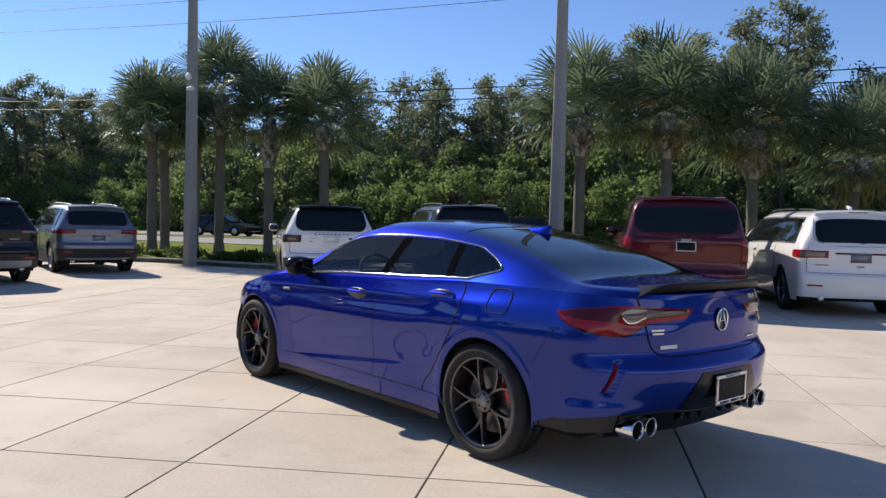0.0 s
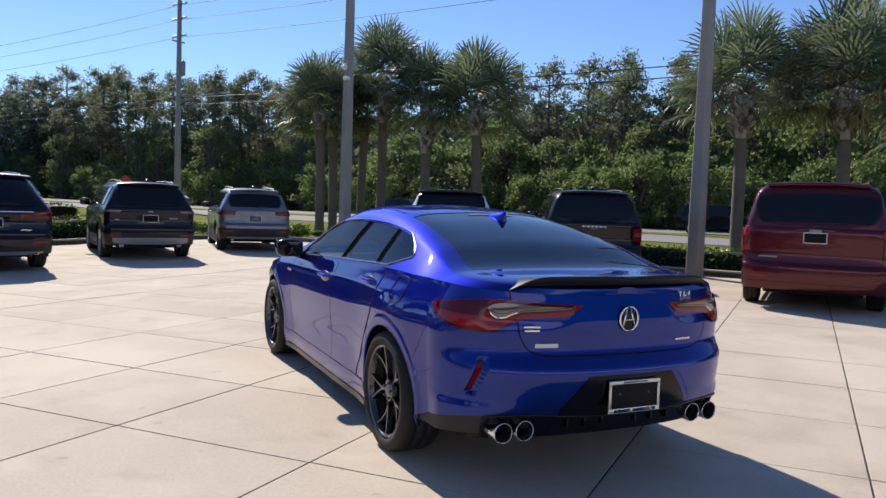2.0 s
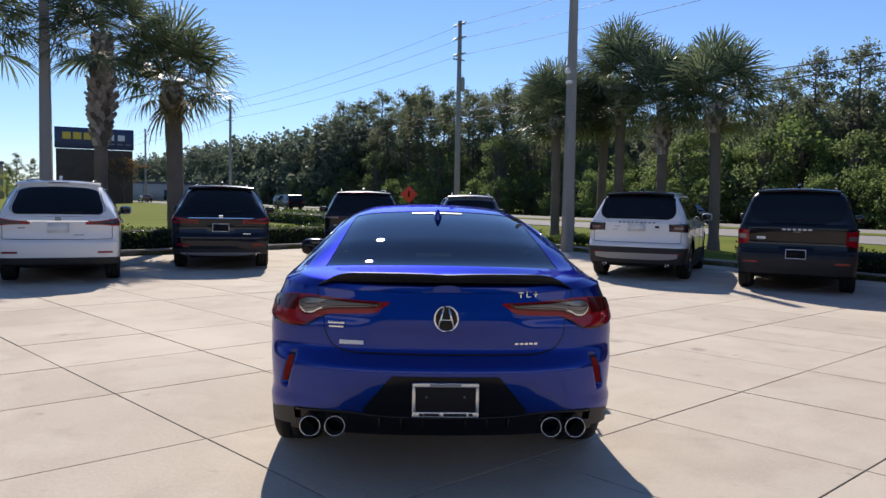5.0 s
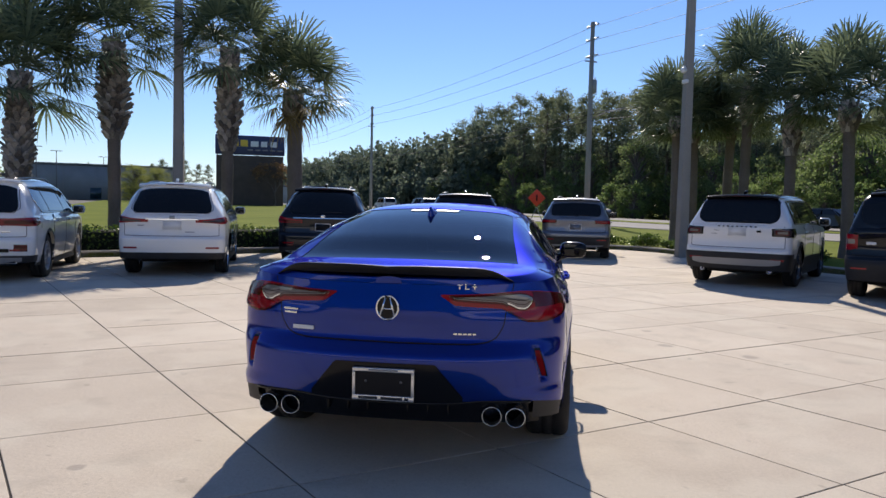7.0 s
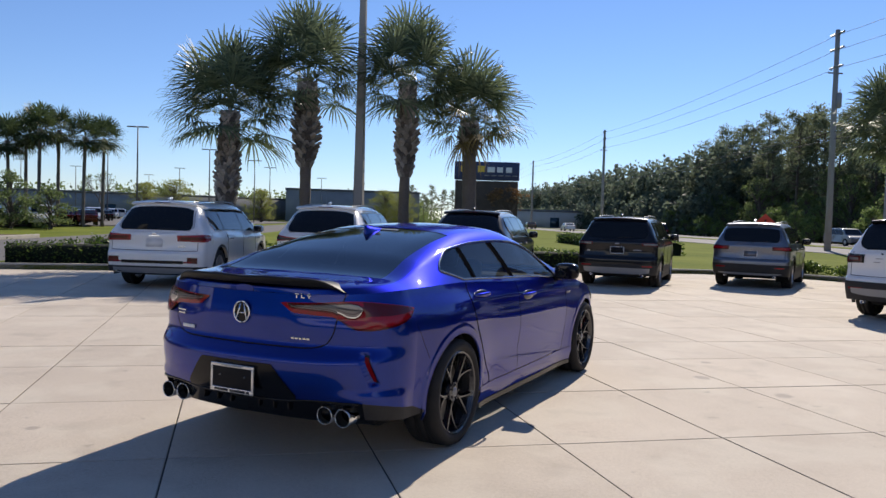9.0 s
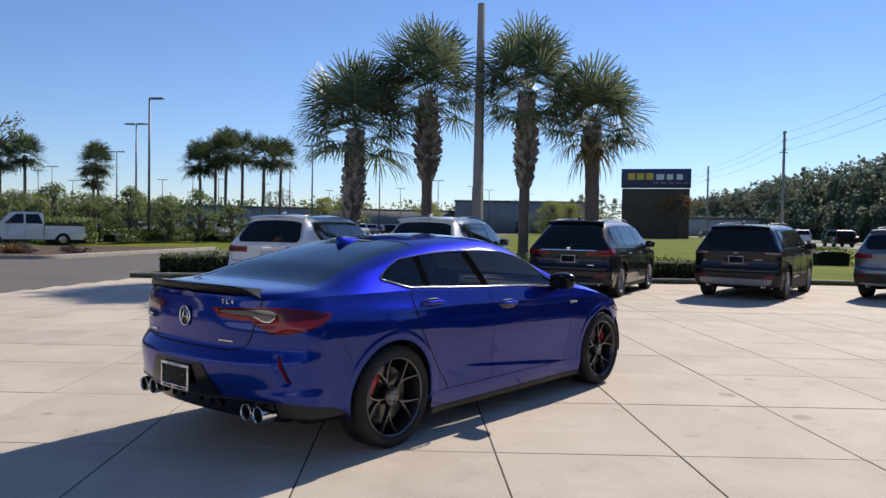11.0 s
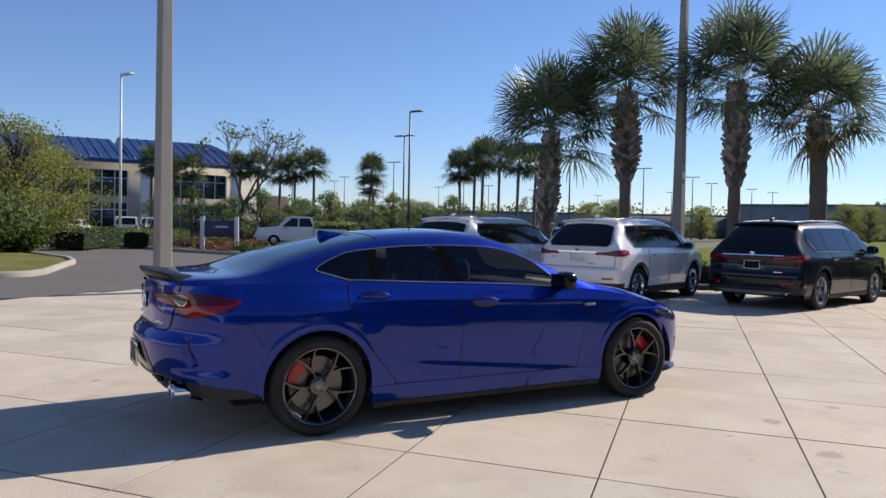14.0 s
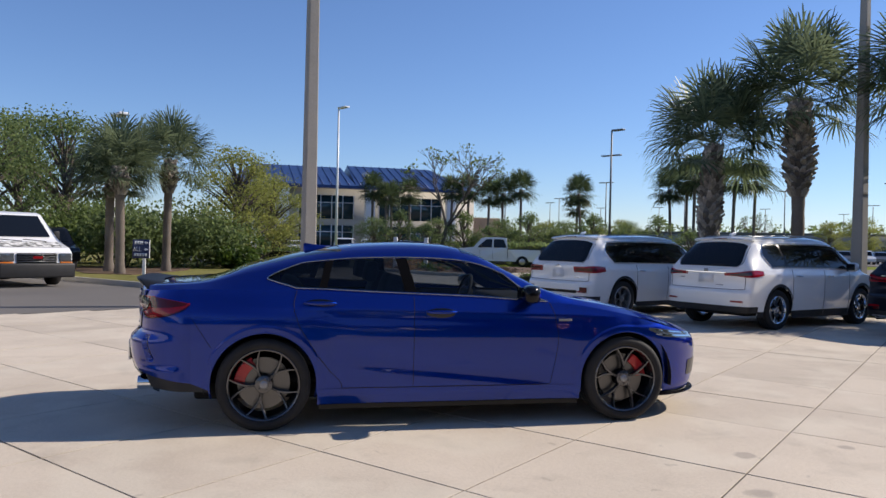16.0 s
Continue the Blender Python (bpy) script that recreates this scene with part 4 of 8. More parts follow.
        # reflector slit in the bumper corner
        for nm, z0, z1, wd, out, mt, lb in (("bumper_reflector", 0.535, 0.672, 0.015, 0.006, "reflector", "narrow red reflector slit"), ("reflector_recess", 0.515, 0.690, 0.020, 0.003, "navy", "")):
            c = []
            for z in steps(z0, z1, 14):
                t = (z - z0) / (z1 - z0)
                xr = slot_x(z)
                w = wd * (math.sin(math.pi * (0.14 + 0.66 * t)) ** 0.6)
                y0 = S.low(S.u_rear(xr + 0.024, z), z).y - out
                c.append([Vector((xr + w * k / 3, y0, z)) for k in range(-3, 4)])
            part(nm, sheet_mesh(c, mirror=s < 0, flip=True), M[mt], car, lb)
        # mirrors
        b = bmesh.new()
        bmesh.ops.create_uvsphere(b, u_segments=20, v_segments=12, radius=1)
        for v in b.verts:
            x, yy, z = v.co
            v.co = (math.copysign(abs(x) ** 0.7, x) * 0.115, math.copysign(abs(yy) ** 0.75, yy) * 0.075 - 0.03 * x * s, math.copysign(abs(z) ** 0.6, z) * 0.072)
        bmesh.ops.translate(b, vec=(s * 1.000, 0.585, 1.030), verts=b.verts)
        mir = part("door_mirror", b, M["gloss_black"], car, "gloss black door mirror")
        part("mirror_glass", box((s * 1.000, 0.512, 1.032), (0.17, 0.006, 0.10), Matrix.Rotation(s * 0.12, 4, "Z"), 0.002), M["privacy"], mir)
        part("mirror_arm", tube([(s * 0.84, 0.62, 0.955), (s * 0.97, 0.595, 0.985)], [0.035, 0.024], 8), M["gloss_black"], mir)
        # wing badge
        q = low_y(S, 0.91, 0.82)
        part("wing_badge", box((s * (q.x + 0.006), 0.91, 0.822), (0.006, 0.11, 0.018), None, 0.002), M["satin"], car)
    # spoiler on the boot edge
    def lip(x, t):
        e = S.up(-2.30, 0.999)
        ax = abs(x)
        y0 = -2.398 + 0.12 * (ax / 0.63) ** 2.6
        z0 = 1.058 + 0.010 * (1 - (ax / 0.63) ** 2) - 0.024 * max(0, (ax - 0.50) / 0.13) ** 2
        rise = 0.030 * (1 - 0.25 * max(0, 1 - ax / 0.26) ** 2) * (1 - max(0, (ax - 0.51) / 0.12) ** 2)
        ring = [(0.16, 0.010), (0.06, 0.010 + rise * 0.35), (-0.030, rise + 0.004), (-0.045, rise), (-0.043, rise - 0.011), (-0.016, -0.014), (0.16, -0.010)]
        dy, dz = ring[int(t)]
        k = 1 - 0.92 * max(0, (ax - 0.44) / 0.19) ** 1.6
        return Vector((x, y0 + dy * (0.35 + 0.65 * k), z0 - 0.012 * (1 - k) + dz * k))
    part("boot_spoiler", sheet_mesh([[lip(x, t) for t in range(7)] for x in steps(-0.63, 0.63, 60)]), M["carbon"], car, "dark carbon lip spoiler")
    # roof fin
    b = bmesh.new()
    st = [(-1.135, 0.004, 0.060), (-1.12, 0.022, 0.066), (-1.05, 0.030, 0.042), (-0.97, 0.030, 0.022), (-0.91, 0.016, 0.010), (-0.89, 0.003, 0.003)]
    rows = []
    for y, w, h in st:
        z0 = S.zt(y) - 0.006
        rows.append([b.verts.new(p) for p in ((w, y, z0), (w * 0.7, y, z0 + h * 0.5), (0.004, y, z0 + h), (-0.004, y, z0 + h), (-w * 0.7, y, z0 + h * 0.5), (-w, y, z0))])
    for p, q in zip(rows, rows[1:]):
        for k in range(5):
            b.faces.new((p[k], p[k + 1], q[k + 1], q[k]))
    b.faces.new(rows[0][::-1])
    bmesh.ops.recalc_face_normals(b, faces=b.faces)
    part("roof_aerial", b, blue, car, "blue shark-fin aerial")
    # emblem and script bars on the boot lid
    def on_boot(x, z, out=0.004):
        return S.low(S.u_rear(x, z), z).y - out
    b = ring_tube([Vector((0.056 * math.cos(a), on_boot(0, 0.88, 0.013), 0.883 + 0.062 * math.sin(a))) for a in steps(0, 2 * math.pi, 28)[:-1]], 0.006)
    em = part("boot_emblem", b, M["chrome"], car, "oval chrome emblem")
    b = bmesh.new()
    bmesh.ops.create_circle(b, cap_ends=True, segments=28, radius=1, matrix=Matrix.Translation((0, on_boot(0, 0.88, 0.010), 0.883)) @ Matrix.Rotation(math.pi / 2, 4, "X") @ Matrix.Diagonal((0.055, 0.061, 1, 1)))
    part("emblem_ground", b, M["gloss_black"], em)
    for s in (-1, 1):
        part("emblem_bar", tube([(s * 0.036, on_boot(0, 0.84, 0.014), 0.843), (s * 0.012, on_boot(0, 0.93, 0.014), 0.933)], 0.006, 6), M["chrome"], em)
    part("emblem_cross", tube([(-0.022, on_boot(0, 0.88, 0.013), 0.877), (0.022, on_boot(0, 0.88, 0.013), 0.877)], 0.004, 6), M["chrome"], em)
    bars = [(0.362, 1.008, 0.026, 0.006), (0.362, 0.997, 0.006, 0.026), (0.392, 1.000, 0.006, 0.030), (0.401, 0.988, 0.020, 0.006), (0.436, 1.000, 0.024, 0.006), (0.436, 1.000, 0.007, 0.028)]
    bars += [(0.345 + 0.024 * k, 0.760, 0.018, 0.012) for k in range(5)] + [(-0.530, 0.850, 0.085, 0.011), (-0.530, 0.832, 0.075, 0.011)]
    for x, z, w, h in bars:
        yb = on_boot(abs(x), z, 0.009)
        slope = (on_boot(abs(x) + 0.02, z) - on_boot(abs(x) - 0.02, z)) / 0.04 * (1 if x > 0 else -1)
        part("badge_bar", box((x, yb, z), (w, 0.004, h), Matrix.Rotation(math.atan(slope), 4, "Z"), 0.001), M["chrome"], car)
    x, z = -0.455, 0.758
    part("badge_plate", box((x, on_boot(0.455, z, 0.010), z), (0.12, 0.005, 0.020), Matrix.Rotation(-math.atan((on_boot(0.475, z) - on_boot(0.435, z)) / 0.04), 4, "Z"), 0.001), M["plate_white"], car)
    # cabin
    part("cabin_floor", box((0, -0.15, 0.36), (1.5, 2.9, 0.06)), M["cabin"], car)
    part("parcel_shelf", box((0, -1.62, 1.02), (1.25, 0.5, 0.04), None, 0.01), M["cabin"], car)
    part("dashboard", box((0, 0.80, 0.86), (1.40, 0.5, 0.20), None, 0.06), M["cabin"], car)
    for s in (1, -1):
        part("door_card", box((s * 0.80, -0.1, 0.72), (0.04, 2.2, 0.50), None, 0.01), M["cabin"], car)
        seat = part("front_seat", box((s * 0.37, -0.16, 0.56), (0.50, 0.52, 0.20), None, 0.06), M["seat"], car, "grey front seat")
        part("seat_back", box((s * 0.37, -0.48, 0.85), (0.48, 0.16, 0.62), Matrix.Rotation(-0.28, 4, "X"), 0.06), M["seat"], seat)
        part("head_rest", box((s * 0.37, -0.60, 1.17), (0.26, 0.10, 0.17), Matrix.Rotation(-0.2, 4, "X"), 0.04), M["seat"], seat)
        part("rear_head_rest", box((s * 0.36, -1.38, 1.10), (0.26, 0.10, 0.14), None, 0.04), M["seat"], car)
    bench = part("rear_bench", box((0, -1.0, 0.55), (1.30, 0.50, 0.20), None, 0.06), M["seat"], car)
    part("bench_back", box((0, -1.30, 0.82), (1.28, 0.16, 0.56), Matrix.Rotation(-0.32, 4, "X"), 0.05), M["seat"], bench)
    st = part("steering_wheel", ring_tube([Matrix.Translation((-0.37, 0.38, 0.95)) @ Matrix.Rotation(radians(-22), 4, "X") @ Vector((0.18 * math.cos(a), 0, 0.18 * math.sin(a))) for a in steps(0, 2 * math.pi, 24)[:-1]], 0.016), M["cabin"], car)
    part("wheel_hub", box((-0.37, 0.41, 0.945), (0.30, 0.05, 0.10), Matrix.Rotation(radians(-22), 4, "X"), 0.02), M["cabin"], st)
    part("inside_mirror", box((0, 0.22, 1.27), (0.24, 0.03, 0.06), None, 0.01), M["cabin"], car)
    # wheels
    wm = wheel_meshes(0.343, 0.255, 0.266, (5, 0.31, 0.0135, 0.034), dict(rubber=M["rubber"], rim=M["rim_dark"], steel=M["steel"], caliper=M["caliper"], cap=M["satin"]))
    put_wheels(car, S, wm, 0.818)
    return car, S


hero, hero_shape = hero_car()


WHEELS = {}


def car_wheels(R, rim_r, style, rim):
    key = (R, rim_r, style, rim)
    if key not in WHEELS:
        WHEELS[key] = wheel_meshes(R, 0.235, rim_r, style, dict(rubber=M["rubber"], rim=M[rim], steel=M["steel"], caliper=M["well"], cap=M["satin"]))
    return WHEELS[key]


def suv(label, m, L, W, H, wb, ro, belt, colour, R=0.36, rim_r=0.24, style=(5, 0.24, 0.02, 0.03), rim="rim", roofcol=None, clad=0.40, cladmat="plastic", lean=0.26, tail=None, plate=(0.90, "gate"), rails="satin",
        exhaust="round", rearwin=(0.05, 0.27), nose=0.95, hood=1.02, pinch=0.86, flat=5.0, bars=(), chromebar=None, skid=None, drl=None, name="suv_car", detail=True, spare=None, taper=0.72, side_trim=None, curvy=False, blunt=0.12):
    """A parked sport-utility car: skin panels, glass, lamps, trim and wheels."""
    ya, yb = -wb / 2, wb / 2
    yr = ya - ro
    yf = yr + L
    B = 0.10   # how far the gate leans in below the screen
    P = dict(W=W / 2, ya=ya, yb=yb, R=R, Ra=R + 0.055, ycr=yr + 0.34, ycf=yf - 0.62, nr=flat, nf=2.5, flare=0.018, crease=0.008, zc=belt - 0.16,
             rear=[(0.2, yr + 0.10), (0.36, yr + 0.022), (0.44, yr + 0.010), (0.56, yr), (0.655, yr + 0.004), (0.685, yr + 0.018), (0.715, yr + 0.058), (0.74, yr + 0.066), (0.86, yr + 0.082), (0.90, yr + 0.080), (belt - 0.08, yr + 0.072), (belt - 0.03, yr + 0.080), (belt, yr + B)],
             front=[(0.2, yf - 0.06), (0.45, yf), (0.75, yf - 0.02), (hood, yf - 0.16)],
             section=[(0.2, 0.93), (0.35, 0.975), (0.6, 1.0), (belt - 0.12, 1.0), (belt, 0.965), (belt + 0.1, 0.95)],
             plan=[(yr, 0.95), (yr + 0.5, 0.985), (ya, 1.0), (yb, 1.0), (yf - 0.6, 0.965), (yf, 0.93)],
             shoulder=[(yr, belt), (ya, belt), (0.6, belt - 0.03), (yb - 0.1, belt - 0.07), (yf - 0.3, hood - 0.12), (yf, hood - 0.22)],
             top=[(yr + B, belt + 0.005), (yr + B + lean * 0.45, belt + (H - belt) * 0.45), (yr + B + lean, H - 0.10), (yr + 0.22 + lean, H - 0.045), (ya + 0.6, H - 0.01), (0.2, H), (0.62, H - 0.03), (0.85, H - 0.12), (yb - 0.05, belt + 0.09), (yb + 0.16, hood + 0.03), (yf - 0.35, hood - 0.06), (yf - 0.02, hood - 0.20)],
             kx=[(yr, 0.93), (yr + B + lean, taper), (0.3, taper - 0.02), (0.85, taper + 0.02), (yb, 0.9), (yf, 0.8)], kz=[(yr, 0.94), (yr + 0.6, 0.93), (0.4, 0.93), (yb, 0.9), (yb + 0.3, 0.7), (yf, 0.7)], fillet=0.17 if curvy else 0.12, bow=0.02 if curvy else 0.012)
    S = Shape(P)
    S.p["ya"], S.p["yb"] = ya, yb
    car = thing(name, label, "car", m, "parked cars")
    col = M[colour]
    both = dict(both=True)
    roll = lambda y: S.zs(y)
    zb = lambda u: S.zs(S.low(u, belt).y)
    for s in (1, -1):
        for nm, a, b in (("rear_quarter", P["ycr"], ya + 0.40), ("rear_door", ya + 0.408, 0.05), ("front_door", 0.058, yb - 0.47), ("front_wing", yb - 0.462, P["ycf"])):
            ob = part(nm, sheet_mesh(side_panel(S, a, b, 0.26, roll, 8, 14), mirror=s < 0), col, car)
            if nm.endswith("door"):
                yh = a + 0.16
                p = S.low(S.u_of(yh), belt - 0.12)
                part("door_handle", tube([(s * (p.x - 0.002), yh - 0.09, belt - 0.12), (s * (p.x + 0.03), yh - 0.06, belt - 0.12), (s * (p.x + 0.03), yh + 0.06, belt - 0.12), (s * (p.x - 0.002), yh + 0.09, belt - 0.12)], 0.013, 6), M["chrome"] if chromebar else col, ob)
            part("side_cladding", sheet_mesh(side_panel(S, a, b, 0.24, lambda y: max(clad, min(arch_z(S, y, 0) + 0.05, clad + 0.6)), 8, 4, 0.008), mirror=s < 0), M[cladmat], car)
        cols = sheet(lambda y, z: S.low(S.u_of(y), 0.30) + Vector((0.01, 0, z - 0.30)), steps(ya + 0.42, yb - 0.44, 8), lambda y: (0.20, 0.27), 2)
        part("side_sill", sheet_mesh(cols, mirror=s < 0), M["plastic"], car)
        for yc in (ya, yb):
            wb_ = bmesh.new()
            add_lathe(wb_, [(0.0, R + 0.07), (0.32, R + 0.07)], 28)
            bmesh.ops.delete(wb_, geom=[f for f in wb_.faces if f.calc_center_median().z < -0.14], context="FACES")
            bmesh.ops.translate(wb_, vec=(s * (W / 2 - 0.36) if s > 0 else -(W / 2 - 0.04), yc, R), verts=wb_.verts)
            part("wheel_well", wb_, M["well"], car)
        # side glass
        V0, V1 = 0.05, 0.40
        y0q = yr + 0.60
        hook = curve1([(0.0, y0q + 0.16), (0.3, y0q + 0.05), (0.55, y0q), (1.0, y0q + 0.14)]) if curvy else (0, 0.10)
        ends = [("rear_quarter_window", yr + (0.58 if curvy else 0.34 + lean * 0.6), ya + 0.22, hook, (0, 0)), ("rear_window", ya + 0.29, 0.03, (0, 0), (0, 0)), ("front_window", 0.10, yb - 0.33, (0, 0), (0.10, -0.30))]
        for nm, a, b, sa, sb in ends:
            w = part(nm, sheet_mesh(upper(S, a, b, V0, V1, 18, 10, 0.012 if curvy else 0.007, sa, sb), mirror=s < 0), M["privacy"], car)
        part("pillar_strip", sheet_mesh(upper(S, ends[0][1], ends[2][2], V0 - 0.008, V1 + 0.008, 40, 10, 0.008 if curvy else 0.0035, hook, (0.10, -0.30)), mirror=s < 0), M["gloss_black"], car, "black pillars between the side windows")
        loop = edge_line(upper(S, ends[0][1], ends[2][2], V0 - 0.02, V1 + 0.02, 30, 8, 0.010 if curvy else 0.006, hook, (0.10, -0.30)))
        part("window_trim", ring_tube([Vector((s * p.x, p.y, p.z)) for p in loop], 0.008), M["chrome"] if chromebar else M["gloss_black"], car)
        # mirror
        b = bmesh.new()
        bmesh.ops.create_uvsphere(b, u_segments=14, v_segments=8, radius=1)
        for v in b.verts:
            x, yy, z = v.co
            v.co = (math.copysign(abs(x) ** 0.7, x) * 0.115, math.copysign(abs(yy) ** 0.8, yy) * 0.075, math.copysign(abs(z) ** 0.6, z) * 0.085)
        bmesh.ops.translate(b, vec=(s * (W / 2 + 0.085), yb - 0.52, belt + 0.06), verts=b.verts)
        mir = part("door_mirror", b, col if colour != "silver" else M["plastic"], car)
        part("mirror_arm", tube([(s * (W / 2 - 0.06), yb - 0.50, belt - 0.02), (s * (W / 2 + 0.06), yb - 0.52, belt + 0.02)], 0.022, 6), M["plastic"], mir)
        part("mirror_glass", box((s * (W / 2 + 0.085), yb - 0.598, belt + 0.06), (0.17, 0.006, 0.12), None, 0.002), M["privacy"], mir)
        if rails:
            pts = [S.up(y, 0.585) + Vector((0, 0, h)) for y, h in ((yr + 0.42 + lean * 0.6, 0.0), (yr + 0.50 + lean * 0.6, 0.035), (ya + 0.7, 0.045), (0.3, 0.045), (0.62, 0.03), (0.70, 0.0))]
            part("roof_rail", tube([Vector((s * p.x, p.y, p.z)) for p in spline(pts, 4)], 0.014, 6), M[rails], car)
        # headlamp
        c = wrap(S, 0.79, 0.90, lambda u: hood - 0.36, lambda u: hood - 0.24, 8, 3, 0.008)
        part("headlamp", sheet_mesh(c, mirror=s < 0), M["head"], car)
    y0 = yr + B + 0.002
    part("rear_bumper", sheet_mesh(wrap(S, 0.0, 0.25, 0.33, 0.73, 34, 24), **both), col, car)
    part("tailgate", sheet_mesh(wrap(S, 0.0, S.u_rear(W / 2 * pinch, 0.9), 0.722, zb, 26, 24, 0.004), **both), col, car)
    part("rear_corner", sheet_mesh(wrap(S, 0.0, 0.25, 0.70, zb, 30, 18), **both), col, car)
    ug = S.u_rear(W / 2 * pinch, 0.9)
    seam = [S.low(ug, z) + Vector((0, -0.003, 0)) for z in steps(belt - 0.01, 0.74, 8)] + [S.low(ug * (1 - t), 0.728 - 0.012 * t) + Vector((0, -0.004, 0)) for t in steps(0.04, 1, 8)]
    for s in (1, -1):
        part("gate_gap", tube([Vector((s * q.x, q.y, q.z)) for q in seam], 0.0055, 5), M["well"], car)
        part("gate_seam", tube([Vector((s * q.x, q.y - 0.004, q.z)) for q in (S.up(y0 + 0.02 + (lean * 0.9) * t, 0.455) for t in steps(0, 1, 6))], 0.005, 5), M["well"], car)
        for ys_ in (ya + 0.404, 0.054, yb - 0.466):
            part("door_gap", tube([Vector((s * (q.x + 0.001), q.y, q.z)) for q in (S.low(S.u_of(ys_), z) for z in steps(max(arch_z(S, ys_, 0.30), 0.30), S.zs(ys_), 8))], 0.004, 5), M["well"], car)
    part("bumper_cladding", sheet_mesh(wrap(S, 0.0, 0.25, 0.32, max(clad, 0.34) + 0.09, 26, 5, 0.010), **both), M[cladmat], car, "lower bumper cladding")
    part("front_bumper", sheet_mesh(wrap(S, 0.75, 1.0, 0.24, lambda u: S.zs(S.low(u, hood - 0.15).y), 20, 10), **both), col, car)
    part("front_grille", sheet_mesh(wrap(S, 0.90, 1.0, 0.50, hood - 0.26, 8, 4, 0.008), **both), M["gloss_black"], car)
    rc = M[roofcol] if roofcol else col
    part("roof_rear", sheet_mesh(upper(S, y0, yr + 0.30 + lean, 0.0, 1.0, 16, 26), **both), col, car)
    part("roof", sheet_mesh(upper(S, yr + 0.30 + lean, yb - 0.02, 0.0, 1.0, 26, 26), **both), col, car)
    part("bonnet", sheet_mesh(upper(S, yb - 0.02, yf - 0.17, 0.0, 1.0, 14, 20), **both), col, car)
    if roofcol:
        part("roof_panel", sheet_mesh(upper(S, yr + 0.13 + lean, 0.75, 0.50, 1.0, 20, 10, 0.006), **both), rc, car)
        part("screen_surround", sheet_mesh(upper(S, y0 + 0.01, yr + 0.14 + lean, 0.44, 1.0, 12, 12, 0.003), **both), rc, car)
    # rear screen, spoiler, brake light, wiper
    part("rear_screen", sheet_mesh(upper(S, y0 + rearwin[0] * 0.4, yr + 0.03 + rearwin[1] * lean / 0.26, 0.44 if taper > 0.75 else 0.49, 1.0, 12, 16, 0.007), **both), M["privacy"], car)
    part("front_screen", sheet_mesh(upper(S, 0.80, yb - 0.03, 0.56, 1.0, 8, 8, 0.006), **both), M["privacy"], car)
    zsp = H - 0.075
    ysp = yr + B + lean
    b = bmesh.new()
    rows = []
    for x in steps(-W * 0.335, W * 0.335, 14):
        k = (abs(x) / (W * 0.335)) ** 2
        rows.append([b.verts.new((x, ysp + dy + 0.05 * k, zsp - 0.03 * k + dz)) for dy, dz in ((0.16, 0.045), (0.0, 0.032), (-0.065, 0.010), (-0.068, -0.004), (0.02, -0.03))])
    for p, q in zip(rows, rows[1:]):
        for k in range(4):
            b.faces.new((p[k], q[k], q[k + 1], p[k + 1]))
    sp = part("roof_spoiler", b, rc, car)
    part("brake_light", box((0, ysp - 0.068, zsp + 0.003), (0.30, 0.008, 0.012)), M["tail_dark"], sp)
    zw = belt + 0.045
    yw = S.yr(belt) + lean * 0.10 - 0.012
    part("rear_wiper", tube([(0.0, yw - 0.01, zw), (0.10, yw + 0.0, zw + 0.025), (0.38, yw + 0.004, zw + 0.03)], 0.008, 5), M["plastic"], car)
    # lamps
    for s in (1, -1):
        for k, (xa, ue, z0, z1, slope, mat) in enumerate(tail or []):
            ua = S.u_rear(xa, 0.9)
            zm, thin = 0.40 * z0 + 0.60 * z1, blunt

            def edge(u, z):
                t = (u - ua) / max(ue - ua, 1e-3)
                near = thin * (1 - ease(0.0, 0.62, t)) + (0.35 * ease(0.90, 1.0, t) if curvy else 0.15 * ease(0.9, 1.0, t))
                return z + (zm - z) * min(0.9, near) + slope * t
            part("tail_lamp" if k == 0 else "lamp_lens", sheet_mesh(wrap(S, ua, ue, lambda u: edge(u, z0), lambda u: edge(u, z1), 22, 5, 0.012 + 0.004 * k), mirror=s < 0), M[mat], car)
        part("bumper_reflector", sheet_mesh(wrap(S, S.u_rear(W / 2 * 0.62, 0.5), S.u_rear(W / 2 * 0.86, 0.5), 0.50, 0.53, 6, 1, 0.014), mirror=s < 0), M["tail"], car)
        if exhaust:
            x = s * W * 0.31
            yx = S.low(S.u_rear(abs(x), 0.3), 0.30).y
            if exhaust == "round":
                bx = bmesh.new()
                add_lathe(bx, [(yx + 0.12, 0.034), (yx - 0.02, 0.036), (yx - 0.02, 0.030), (yx + 0.1, 0.028), (yx + 0.1, 0.001)], 16, "y")
                bmesh.ops.translate(bx, vec=(x, 0, 0.30), verts=bx.verts)
            else:
                bx = box((x, yx + 0.0, 0.33), (0.20, 0.05, 0.06), None, 0.012)
            part("exhaust_tip", bx, M["chrome"], car)
            if exhaust != "round":
                part("exhaust_bore", box((x, yx - 0.024, 0.33), (0.165, 0.008, 0.036)), M["well"], car)
    if skid:
        part("skid_plate", sheet_mesh(wrap(S, 0.0, S.u_rear(W / 2 * 0.80, 0.4), lambda u: skid[0] + 0.05 * (u / 0.12) ** 2, lambda u: skid[1], 18, 3, 0.016), **both), M["satin"], car, "silver skid plate")
    # plate
    zp = plate[0]
    yp = S.low(0.0, zp).y - 0.016
    fr = bmesh.new()
